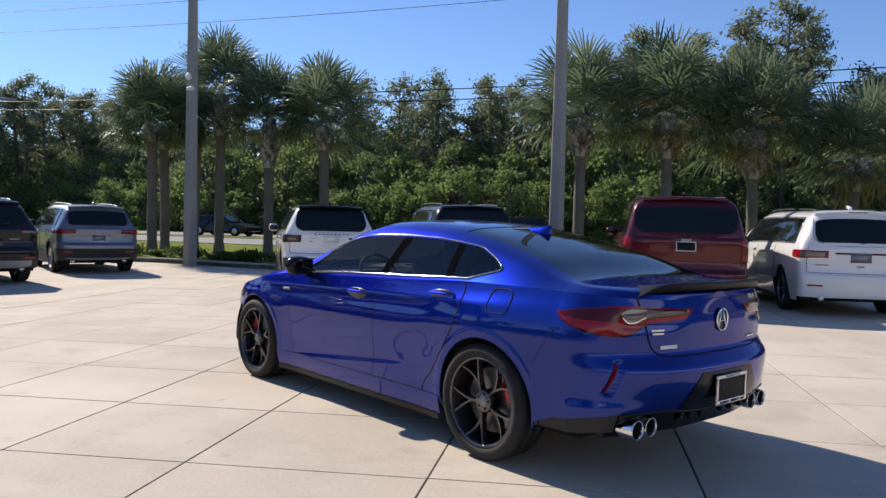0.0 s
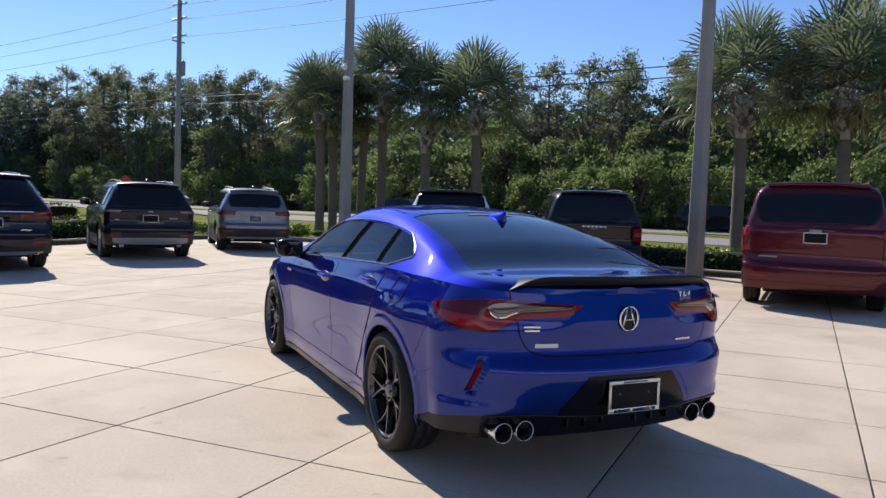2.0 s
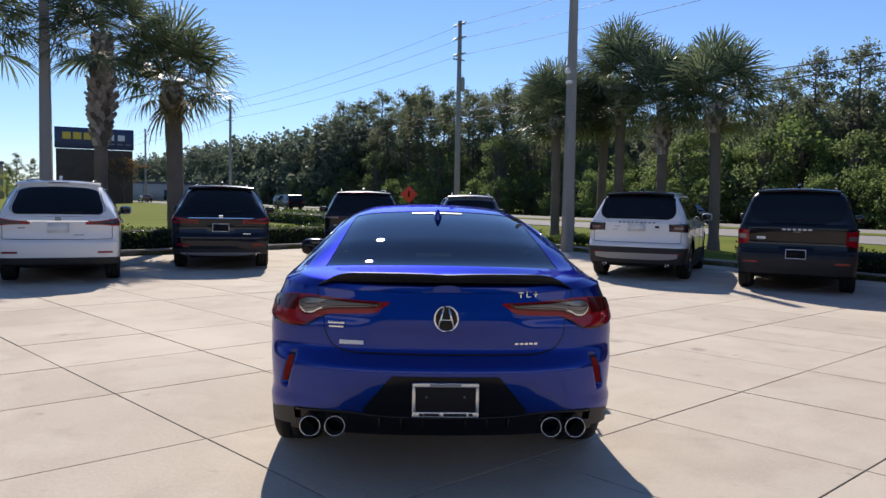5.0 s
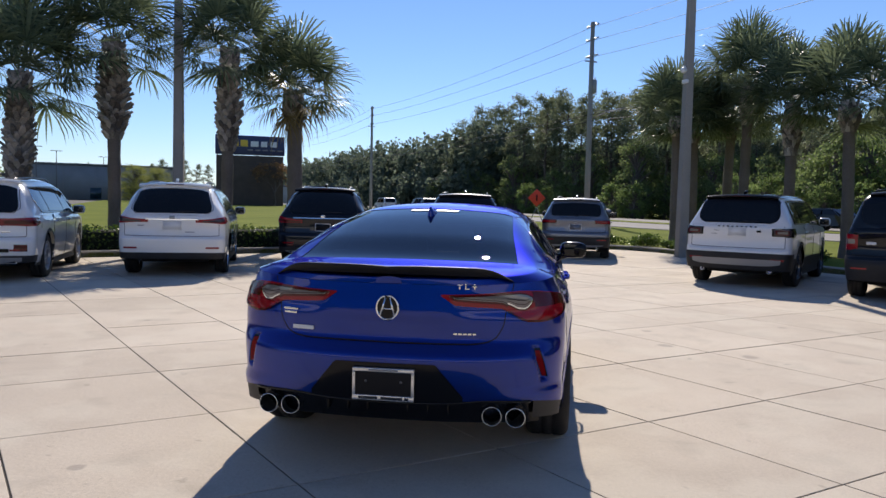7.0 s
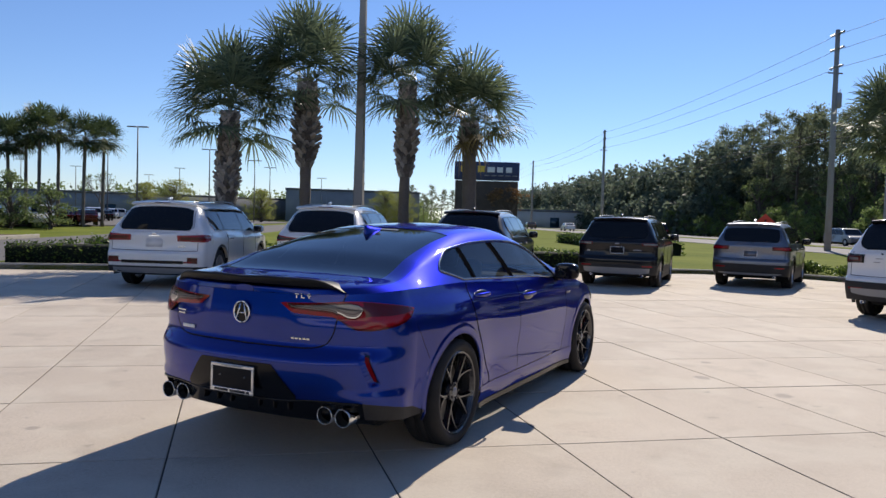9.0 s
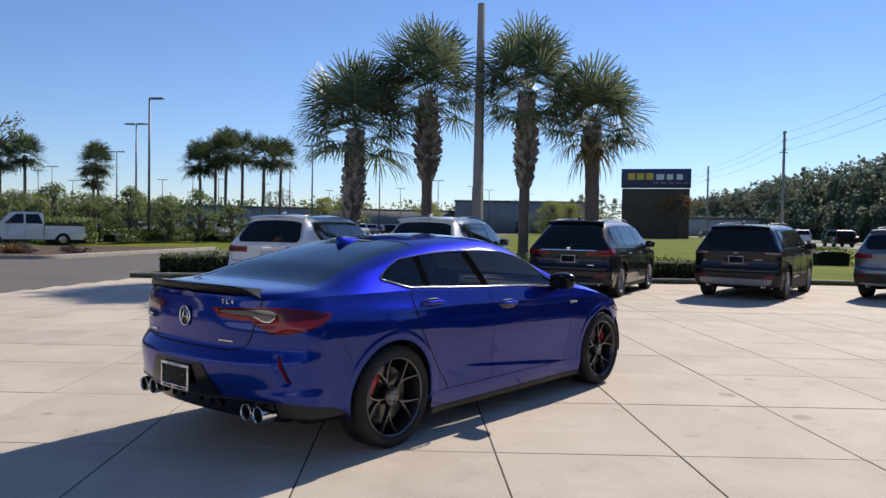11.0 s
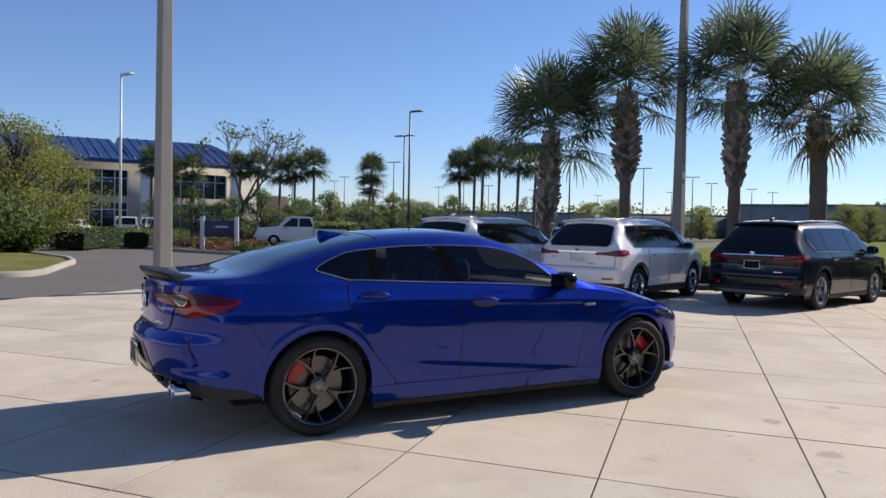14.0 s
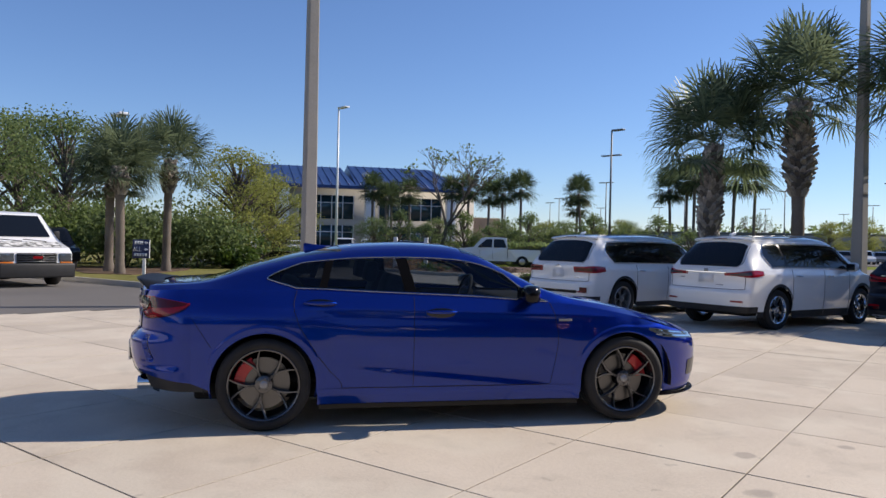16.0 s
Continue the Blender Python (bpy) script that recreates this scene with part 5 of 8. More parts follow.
    for c, sz in (((0, yp, zp + 0.074), (0.315, 0.012, 0.012)), ((0, yp, zp - 0.074), (0.315, 0.012, 0.012)), ((-0.152, yp, zp), (0.012, 0.012, 0.15)), ((0.152, yp, zp), (0.012, 0.012, 0.15))):
        add_box(fr, c, sz)
    pf = part("plate_frame", fr, M["plate_white"] if plate[1] != "plain" else M["satin"], car)
    part("plate_insert", box((0, yp + 0.003, zp), (0.30, 0.008, 0.14)), M["plate"] if plate[1] == "gate" else (M["plate_white"] if plate[1] == "white" else M["satin"] if plate[1] == "plain" else col), pf)
    part("plate_pocket", sheet_mesh(wrap(S, 0.0, S.u_rear(0.26, zp), zp - 0.12, zp + 0.12, 6, 2, 0.006), **both), M[plate[2]] if len(plate) > 2 else col, car)
    for x, z, w, h, mat in bars:
        ub = S.u_rear(abs(x), z)
        p = S.low(ub, z)
        part("badge_bar", box((x, p.y - 0.010, z), (w, 0.008, h), None, 0.002), M[mat], car)
    if chromebar:
        part("gate_strip", sheet_mesh(wrap(S, 0.0, S.u_rear(chromebar[1], 0.9), chromebar[0] - 0.007, chromebar[0] + 0.007, 12, 1, 0.014), **both), M["chrome"], car, "bright strip across the tailgate")
    part("underbody", box((0, (yr + yf) / 2, 0.30), (W - 0.66, L - 0.9, 0.14), None, 0.03), M["well"], car)
    part("roof_aerial", box((0, ysp + 0.30, H + 0.012), (0.05, 0.15, 0.05), Matrix.Rotation(0.25, 4, "X"), 0.012), rc, car)
    put_wheels(car, S, car_wheels(R, rim_r, style, rim), W / 2 - 0.135)
    return car


def stand(axle, h, wb):
    """The pose of a car from its rear axle's middle and its heading."""
    h = Vector((*h, 0)).normalized()
    return Matrix.Translation((axle[0] + h.x * wb / 2, axle[1] + h.y * wb / 2, 0.0)) @ Matrix.Rotation(math.atan2(-h.x, h.y), 4, "Z")


suv("white seven-seat crossover with red wrap-around tail lamps by the hedge", stand((-8.53, 5.25), (-0.41, 0.91), 2.78), 4.80, 1.89, 1.69, 2.78, 1.03, 1.06, "white", lean=0.40, blunt=0.18, curvy=True, taper=0.69, R=0.365, rim_r=0.25, clad=0.30, style=(5, 0.28, 0.02, 0.03),
    tail=[(0.44, 0.266, 0.885, 1.020, 0.01, "tail"), (0.50, 0.225, 0.915, 0.985, 0.01, "tail_dark")], plate=(0.86, "white"), chromebar=(0.995, 0.10), skid=(0.30, 0.40), bars=[(0, 1.03, 0.09, 0.03, "chrome"), (0.52, 0.80, 0.14, 0.02, "chrome"), (0, 0.51, 1.16, 0.055, "gloss_black"), (-0.74, 0.55, 0.20, 0.11, "tail_dark"), (0.74, 0.55, 0.20, 0.11, "tail_dark")], exhaust="flat")
suv("white crossover with slim red tail lamps and bright tailgate strip", stand((-6.10, 7.13), (-0.35, 0.937), 2.74), 4.67, 1.84, 1.70, 2.74, 0.93, 1.08, "white", lean=0.42, blunt=0.55, curvy=True, taper=0.68, rim="chrome", R=0.36, rim_r=0.245, clad=0.34, style=(5, 0.30, 0.018, 0.03),
    tail=[(0.40, 0.268, 0.92, 1.035, 0.03, "tail"), (0.52, 0.20, 0.945, 1.005, 0.03, "lens_dark")], plate=(0.90, "white"), chromebar=(1.01, 0.44), bars=[(0, 1.04, 0.09, 0.07, "satin"), (-0.52, 0.90, 0.10, 0.018, "satin"), (0.30, 0.79, 0.16, 0.014, "satin")], exhaust=None)
suv("glossy black luxury crossover with bright tailgate strip by the hedge", stand((-4.10, 9.95), (-0.215, 0.977), 2.79), 4.89, 1.895, 1.71, 2.79, 1.02, 1.08, "navy", R=0.37, rim_r=0.255, clad=0.28, lean=0.46, blunt=0.42, curvy=True, taper=0.67, style=(5, 0.26, 0.022, 0.03),
    tail=[(0.42, 0.262, 0.89, 1.01, 0.06, "tail"), (0.46, 0.19, 0.92, 0.965, 0.05, "tail_dark")], plate=(0.84, "gate"), chromebar=(1.025, 0.62), bars=[(0, 1.06, 0.08, 0.055, "chrome"), (0.50, 0.72, 0.16, 0.018, "chrome"), (-0.66, 0.47, 0.12, 0.035, "tail_dark"), (0.66, 0.47, 0.12, 0.035, "tail_dark")], exhaust="flat", skid=(0.30, 0.36))
suv("black compact off-road crossover with silver lower bumper plate", stand((-1.33, 12.50), (-0.085, 0.996), 2.70), 4.62, 1.86, 1.67, 2.70, 0.92, 1.10, "charcoal", R=0.365, rim_r=0.235, clad=0.46,
    tail=[(0.56, 0.262, 0.98, 1.055, 0.0, "tail_dark"), (0.60, 0.215, 0.995, 1.035, 0.0, "lens")], plate=(0.87, "gate"), skid=(0.33, 0.47), bars=[(0, 1.02, 0.10, 0.03, "satin"), (0.46, 0.88, 0.18, 0.024, "satin"), (-0.66, 0.84, 0.08, 0.03, "satin")], exhaust="round")
suv("silver compact crossover with black lower cladding", stand((1.47, 14.90), (0.065, 0.998), 2.64), 4.40, 1.82, 1.64, 2.64, 0.88, 1.08, "silver", R=0.35, rim_r=0.23, clad=0.50,
    tail=[(0.50, 0.262, 0.93, 1.035, 0.0, "tail_dark"), (0.54, 0.21, 0.955, 1.01, 0.0, "tail")], plate=(0.84, "body"), rails="satin", bars=[(0, 0.96, 0.08, 0.03, "satin"), (-0.5, 0.90, 0.14, 0.014, "satin")], exhaust="round", skid=(0.33, 0.38))
suv("white off-road crossover with black roof and round tail lamps", stand((4.52, 9.05), (0.44, 0.898), 2.74), 4.60, 1.90, 1.73, 2.74, 0.90, 1.13, "white", R=0.37, rim_r=0.235, clad=0.54, roofcol="gloss_black", rim="rim_dark", lean=0.24,
    tail=[(0.60, 0.262, 0.93, 1.085, 0.0, "gloss_black"), (0.63, 0.19, 0.945, 1.07, 0.0, "lens_dark"), (0.66, 0.165, 0.965, 1.05, 0.0, "tail_dark"), (0.69, 0.15, 0.985, 1.03, 0.0, "lens")], plate=(1.01, "white"), rails=None,
    bars=[(x, 1.10, 0.032, 0.022, "gloss_black") for x in (-0.32, -0.24, -0.16, -0.08, 0.0, 0.08, 0.16, 0.24, 0.32)] + [(0.38, 1.02, 0.08, 0.035, "gloss_black"), (-0.36, 1.02, 0.10, 0.012, "satin"), (-0.40, 0.96, 0.10, 0.012, "satin")], exhaust="round", skid=(0.40, 0.52))
suv("black boxy off-road crossover with upright red tail lamps", stand((6.66, 7.06), (0.48, 0.877), 2.67), 4.39, 1.89, 1.80, 2.67, 0.80, 1.16, "black", R=0.37, rim_r=0.225, clad=0.62, rim="rim_dark", lean=0.20, taper=0.78,
    tail=[(0.74, 0.235, 0.80, 1.06, 0.0, "tail"), (0.78, 0.20, 0.90, 0.98, 0.0, "lens")], plate=(0.66, "gate"), rails="plastic",
    bars=[(x, 1.07, 0.055, 0.028, "plate_white") for x in (-0.20, -0.12, -0.04, 0.04, 0.12, 0.20)] + [(0, 1.03, 0.12, 0.012, "satin"), (-0.55, 0.92, 0.14, 0.045, "plate_white")], exhaust=None)
suv("dark red full-size sport-utility car beside the palms", stand((7.97, 2.88), (0.78, 0.62), 2.95), 5.18, 2.04, 1.97, 2.95, 1.12, 1.25, "red", R=0.40, rim_r=0.26, clad=0.26, lean=0.22, taper=0.83, rim="rim_dark", nose=1.0, hood=1.16,
    tail=[(0.88, 0.25, 0.86, 1.24, 0.0, "tail"), (0.90, 0.21, 0.96, 1.08, 0.0, "tail_dark")], plate=(1.10, "gate"), rails="plastic", bars=[(0, 1.20, 0.16, 0.05, "satin"), (-0.62, 0.80, 0.26, 0.022, "satin")], exhaust=None, cladmat="red")
suv("white three-row sport-utility car with red racetrack tail lamps", stand((9.95, 0.95), (0.75, 0.66), 3.04), 5.10, 1.92, 1.80, 3.04, 1.06, 1.16, "white", R=0.38, rim_r=0.255, clad=0.28, cladmat="white", rim="rim_dark",
    tail=[(0.50, 0.262, 0.96, 1.09, 0.0, "tail"), (0.56, 0.19, 0.985, 1.065, 0.0, "lens")], plate=(0.98, "plain"), rails="plastic", bars=[(0, 1.045, 0.80, 0.03, "tail_dark"), (-0.60, 0.85, 0.22, 0.02, "satin"), (0, 0.83, 0.12, 0.03, "satin")], exhaust="round")


# ---- poles, wires, signs ----
def taper_pole(x, y, h, w0, w1, mat, name, label, square=True, z0=-0.02):
    ob = thing(name, label, "pole", Matrix.Translation((x, y, z0)) @ Matrix.Rotation(0.3, 4, "Z"))
    bm = bmesh.new()
    rings = []
    n = 4 if square else 12
    for z in steps(0.03, h, 6):
        w = w0 + (w1 - w0) * z / h
        ring = []
        for k in range(n):
            a = 2 * math.pi * (k + 0.5) / n
            if square:
                for da in (-0.10, 0.10):
                    ring.append(bm.verts.new((w * 0.7 * math.cos(a + da), w * 0.7 * math.sin(a + da), z)))
            else:
                ring.append(bm.verts.new((w / 2 * math.cos(a), w / 2 * math.sin(a), z)))
        rings.append(ring)
    for p, q in zip(rings, rings[1:]):
        for k in range(len(p)):
            bm.faces.new((p[k], p[(k + 1) % len(p)], q[(k + 1) % len(p)], q[k]))
    bm.faces.new(rings[-1])
    part("shaft", bm, mat, ob, smooth=False)
    part("base_plate", box((0, 0, 0.012), (w0 * 1.25, w0 * 1.25, 0.05), None, 0.01), M["galv"], ob)
    part("hand_hole_cover", box((0, -w0 * 0.5, 0.55), (0.09, 0.02, 0.16), None, 0.004), M["galv"], ob)
    return ob


lot_pole = taper_pole(4.49, 16.27, 8.6, 0.27, 0.17, M["conc_pole"], "light_pole", "square grey concrete light pole with a small camera", True)
b = bmesh.new()
bmesh.ops.create_uvsphere(b, u_segments=12, v_segments=8, radius=0.09, matrix=Matrix.Translation((-0.18, -0.06, 5.30)))
cm = part("camera_dome", b, M["plate_white"], lot_pole, "white camera dome on an arm")
part("dome_arm", box((-0.09, -0.03, 5.40), (0.20, 0.05, 0.05), None, 0.01), M["plate_white"], cm)
part("camera_box", box((-0.14, -0.10, 4.98), (0.10, 0.24, 0.10), None, 0.02), M["plate_white"], lot_pole)
taper_pole(9.55, 7.12, 8.6, 0.27, 0.17, M["conc_pole"], "light_pole", "square grey concrete light pole on the pad's edge", True)
taper_pole(-10.23, -0.64, 8.6, 0.27, 0.19, M["conc_pole"], "light_pole", "square weathered concrete light pole on the pad", True)
taper_pole(-8.70, 12.14, 7.72, 0.27, 0.15, M["conc_pole"], "light_pole", "tall square grey light pole between the palms", True, 0.08)

UP = [(31.8, 1.9), (3.3, 51.2), (-25.2, 100.5), (-53.7, 149.8), (-82.2, 199.1)]
WAYS = [(1.1, 14.2), (1.0, 13.2), (1.05, 12.0)]
for i, (x, y) in enumerate(UP):
    if i == 0:
        continue
    up = thing("utility_pole", "weathered utility pole with side insulators beside the highway", "pole", Matrix.Translation((x, y, 0.08)))
    part("shaft", tube([(0, 0, 0), (0, 0, 6), (0, 0, 14.75)], [0.23, 0.20, 0.15], 12), M["conc_pole"], up)
    for k, (d, z) in enumerate(WAYS):
        for s in (1, -1):
            way = ROAD_WAY * s
            pts = [tuple(way * (0.12 + 0.09 * j) + Vector((0, 0, z + 0.3))) for j in range(8)]
            part("insulator", tube(pts, [0.03] + [0.03 if j % 2 else 0.075 for j in range(7)], 8), M["satin"], up)
        part("bracket", box((0, 0, z + 0.3), (0.34, 0.34, 0.10), None, 0.02), M["galv"], up)
    part("crossbar", tube([tuple(-ROAD_OUT * 0.55 + Vector((0, 0, 11.9))), tuple(ROAD_OUT * 0.45 + Vector((0, 0, 11.9)))], 0.05, 6), M["wood_pole"], up)
    if i == 1:
        can = part("transformer", tube([(0.26, -0.12, 9.55), (0.26, -0.12, 9.65), (0.26, -0.12, 10.5), (0.26, -0.12, 10.6)], [0.10, 0.17, 0.17, 0.08], 14), M["galv"], up, "grey transformer can")
        part("can_lug", tube([(0.26, -0.12, 10.6), (0.30, -0.12, 10.8)], 0.03, 6), M["plate_white"], can)
        arm = part("lamp_arm", tube([(0, 0, 7.7), (1.35, 0.15, 8.3), (2.9, 0.3, 8.65)], 0.045, 6), M["galv"], up, "street lamp on a raked arm")
        part("lamp_head", box((3.25, 0.34, 8.67), (0.75, 0.26, 0.14), None, 0.05), M["galv"], arm)
        part("arm_brace", tube([(0, 0, 8.25), (1.45, 0.15, 8.38)], 0.025, 5), M["galv"], up)


def wire(a, b, sag, r):
    pts = []
    for t in steps(0, 1, 22):
        p = Vector(a).lerp(Vector(b), t)
        p.z -= sag * 4 * t * (1 - t)
        pts.append(p)
    return tube(pts, r, 5)


for (xa, ya), (xb, yb) in zip(UP, UP[1:]):
    for d, z in WAYS:
        o = ROAD_OUT * 0.02
        tagged(part("power_line", wire((xa + o.x, ya + o.y, z + 0.3), (xb + o.x, yb + o.y, z + 0.3), 0.55, 0.014), M["wire"]), "thin dark power line strung between poles", "cable", "overhead lines")
    for z in (8.1, 7.6):
        tagged(part("phone_cable", wire((xa, ya, z), (xb, yb, z), 0.35, 0.026), M["wire"]), "thick black phone cable between poles", "cable", "overhead lines")

# tall roadside sign: dark blue head on a brown body
sg = thing("roadside_sign", "tall brown sign tower with a dark blue head", "sign", Matrix.Translation((-50.5, 117.4, -0.3)) @ Matrix.Rotation(radians(24), 4, "Z") @ Matrix.Diagonal((1.70, 1.70, 1.52, 1)))
M["sign_brown"] = varied("brown_stucco", ((0.075, 0.055, 0.042), (0.11, 0.082, 0.064)), 0.85, 1.5, 30, 0.2)
M["sign_blue"] = shader("sign_blue", (0.012, 0.024, 0.09), 0.35)
M["sign_yellow"] = shader("sign_yellow", (0.75, 0.50, 0.05), 0.5)
part("tower", box((0, 0, 2.9), (6.5, 0.9, 5.8), None, 0.04), M["sign_brown"], sg)
head = part("sign_head", box((0, 0, 6.95), (6.7, 1.1, 2.1), None, 0.05), M["sign_blue"], sg)
for k in range(3):
    part("logo_shape", box((-2.35 + k * 0.88, -0.56, 7.15), (0.70, 0.03, 0.72), None, 0.01), M["sign_yellow"], head)
for k, w in enumerate((0.95, 0.75, 0.75)):
    part("logo_shape", box((0.42 + k * 0.92, -0.56, 7.09), (w * 0.8, 0.03, 0.60), None, 0.01), M["plate_white"], head)
for k in range(5):
    part("script_bar", box((0.0 + k * 0.72, -0.56, 6.42), (0.52, 0.03, 0.14)), M["satin"], head)

# orange diamond road sign
M["amber"] = shader("amber_lens", (0.55, 0.16, 0.02), 0.2)
M["orange"] = shader("orange_sign", (0.80, 0.055, 0.018), 0.5)
for x, y in ((-0.3, 46.2),):
    ds = thing("road_sign", "orange diamond road-works sign on a folding stand", "sign", Matrix.Translation((x, y, 0.1)) @ Matrix.Rotation(radians(-2), 4, "Z"), "road-works signs")
    part("panel", box((0, 0, 1.75), (0.86, 0.02, 0.86), Matrix.Rotation(radians(45), 4, "Y"), 0.004), M["orange"], ds)
    part("symbol", box((0.0, -0.02, 1.75), (0.10, 0.01, 0.42)), M["plate"], ds)
    for sx in (-1, 1):
        part("stand_leg", tube([(0, 0.03, 1.1), (sx * 0.5, 0.25, 0.0)], 0.02, 5), M["galv"], ds)
        part("stand_foot", tube([(0, 0.03, 1.1), (sx * 0.5, -0.25, 0.0)], 0.02, 5), M["galv"], ds)

# blue direction sign on the island
gs = thing("direction_sign", "small dark blue sign with white arrows on a white post", "sign", Matrix.Translation((-18.3, -5.37, 0.06)) @ Matrix.Rotation(radians(84), 4, "Z"))
part("post", box((0.08, 0.03, 0.55), (0.09, 0.07, 1.1), None, 0.01), M["plate_white"], gs)
pn = part("panel", box((0, -0.03, 0.98), (0.50, 0.05, 0.58), None, 0.01), M["sign_blue"], gs)
part("panel_edge", box((0.256, -0.03, 0.98), (0.012, 0.056, 0.58), None, 0.003), M["plate_white"], pn)
for x, z, w in ((-0.16, 1.17, 0.055), (-0.085, 1.17, 0.055), (-0.01, 1.17, 0.055), (0.05, 1.17, 0.03)):
    part("script_bar", box((x, -0.060, z), (w, 0.010, 0.10)), M["plate_white"], pn)
for x, w in ((-0.17, 0.06), (-0.09, 0.06), (-0.01, 0.06), (0.07, 0.06), (0.15, 0.06)):
    part("script_bar", box((x, -0.060, 0.80), (w, 0.010, 0.09)), M["plate_white"], pn)
for z in (1.17, 0.96):
    a = bmesh.new()
    add_box(a, (0.185, -0.060, z), (0.06, 0.010, 0.035))
    for q in (-1, 1):
        add_box(a, (0.135, -0.061, z + q * 0.018), (0.065, 0.010, 0.028), Matrix.Rotation(q * -0.7, 4, "Y"))
    part("arrow", a, M["plate_white"], pn)
for x in (-0.10, -0.02):
    a = bmesh.new()
    add_box(a, (x - 0.022, -0.060, 0.97), (0.016, 0.010, 0.13))
    add_box(a, (x, -0.0605, 0.913), (0.058, 0.010, 0.016))
    part("letter_l", a, M["plate_white"], pn)
a = bmesh.new()
for q in (-1, 1):
    add_box(a, (-0.182 + q * 0.018, -0.060, 0.97), (0.016, 0.010, 0.135), Matrix.Rotation(q * -0.27, 4, "Y"))
add_box(a, (-0.182, -0.0605, 0.945), (0.045, 0.010, 0.014))
part("letter_a", a, M["plate_white"], pn)
bs = thing("direction_sign", "low dark blue sign panel on two white posts", "sign", Matrix.Translation((-32.2, 5.6, 0.1)) @ Matrix.Rotation(radians(66), 4, "Z"))
part("panel", box((0, 0, 1.0), (1.5, 0.08, 0.8), None, 0.01), M["sign_blue"], bs)
for sx in (-0.82, 0.82):
    part("post", box((sx, 0, 0.8), (0.20, 0.14, 1.6), None, 0.01), M["plate_white"], bs)
part("script_bar", box((0.1, -0.05, 1.1), (0.6, 0.02, 0.10)), M["plate_white"], bs)

# tall lamps of the far car park
M["bronze"] = shader("dark_bronze", (0.13, 0.13, 0.135), 0.5, 0.3)


def lot_lamp(x, y, h, mat, arms=2, name="street_lamp", label="tall dark car-park lamp with flat heads"):
    ob = thing(name, label, "lamp", Matrix.Translation((x, y, 0)), "car-park lamps")
    part("pole", tube([(0, 0, 0), (0, 0, h)], [0.11, 0.07], 8), mat, ob)
    for s in ([-1, 1] if arms == 2 else [1]):
        part("lamp_head", box((s * 0.62 * ROAD_OUT.x, s * 0.62 * ROAD_OUT.y, h), (1.05, 0.42, 0.12), Matrix.Rotation(0.52, 4, "Z"), 0.03), mat, ob)
    return ob


lot_lamp(-49.9, 25.0, 10.8, M["bronze"], 1)
lot_lamp(-53.0, 3.4, 11.8, M["plate_white"], 1, label="tall white lamp post with one flat head")
lot_lamp(-28.5, -8.2, 6.6, M["plate_white"], 1, label="white lamp post above the palms")
EYE_AT = Vector((4.8, -4.6, 0))
for yaw, d in ((62.3, 79), (63.4, 112), (50, 92), (44.9, 118), (46.6, 172), (51.5, 130), (41.6, 137), (40.4, 155), (67.3, 150), (68.1, 165), (60.3, 180), (37.8, 175), (36.5, 190), (53.2, 185), (71, 120), (48.5, 210), (56.5, 170), (64.5, 185), (66, 200), (33.5, 210), (58.3, 150), (43.2, 190)):
    lot_lamp(EYE_AT.x - math.sin(radians(yaw)) * d, EYE_AT.y + math.cos(radians(yaw)) * d, 10.8, M["bronze"])

# ---- far buildings ----
M["stucco"] = varied("pale_stucco", ((0.42, 0.39, 0.345), (0.52, 0.485, 0.43)), 0.9, 0.5, 12, 0.2)
M["white_stucco"] = varied("white_stucco", ((0.60, 0.60, 0.59), (0.70, 0.70, 0.69)), 0.9, 0.5, 12, 0.2)
M["brick_tan"] = varied("tan_masonry", ((0.34, 0.24, 0.16), (0.46, 0.33, 0.23)), 0.9, 0.6, 14, 0.2)
M["roof_blue"] = varied("blue_metal_roof", ((0.020, 0.045, 0.14), (0.035, 0.07, 0.20)), 0.35, 0.6, 10, 0.1, metal=0.3)
M["teal_glass"] = shader("teal_window_glass", (0.012, 0.035, 0.042), 0.05, 0, 0.3)
M["pale_wall"] = varied("pale_grey_panels", ((0.20, 0.205, 0.215), (0.28, 0.285, 0.29)), 0.8, 0.3, 10, 0.1)
M["grey_wall"] = varied("grey_panel_wall", ((0.10, 0.105, 0.115), (0.15, 0.155, 0.165)), 0.8, 0.3, 10, 0.1)


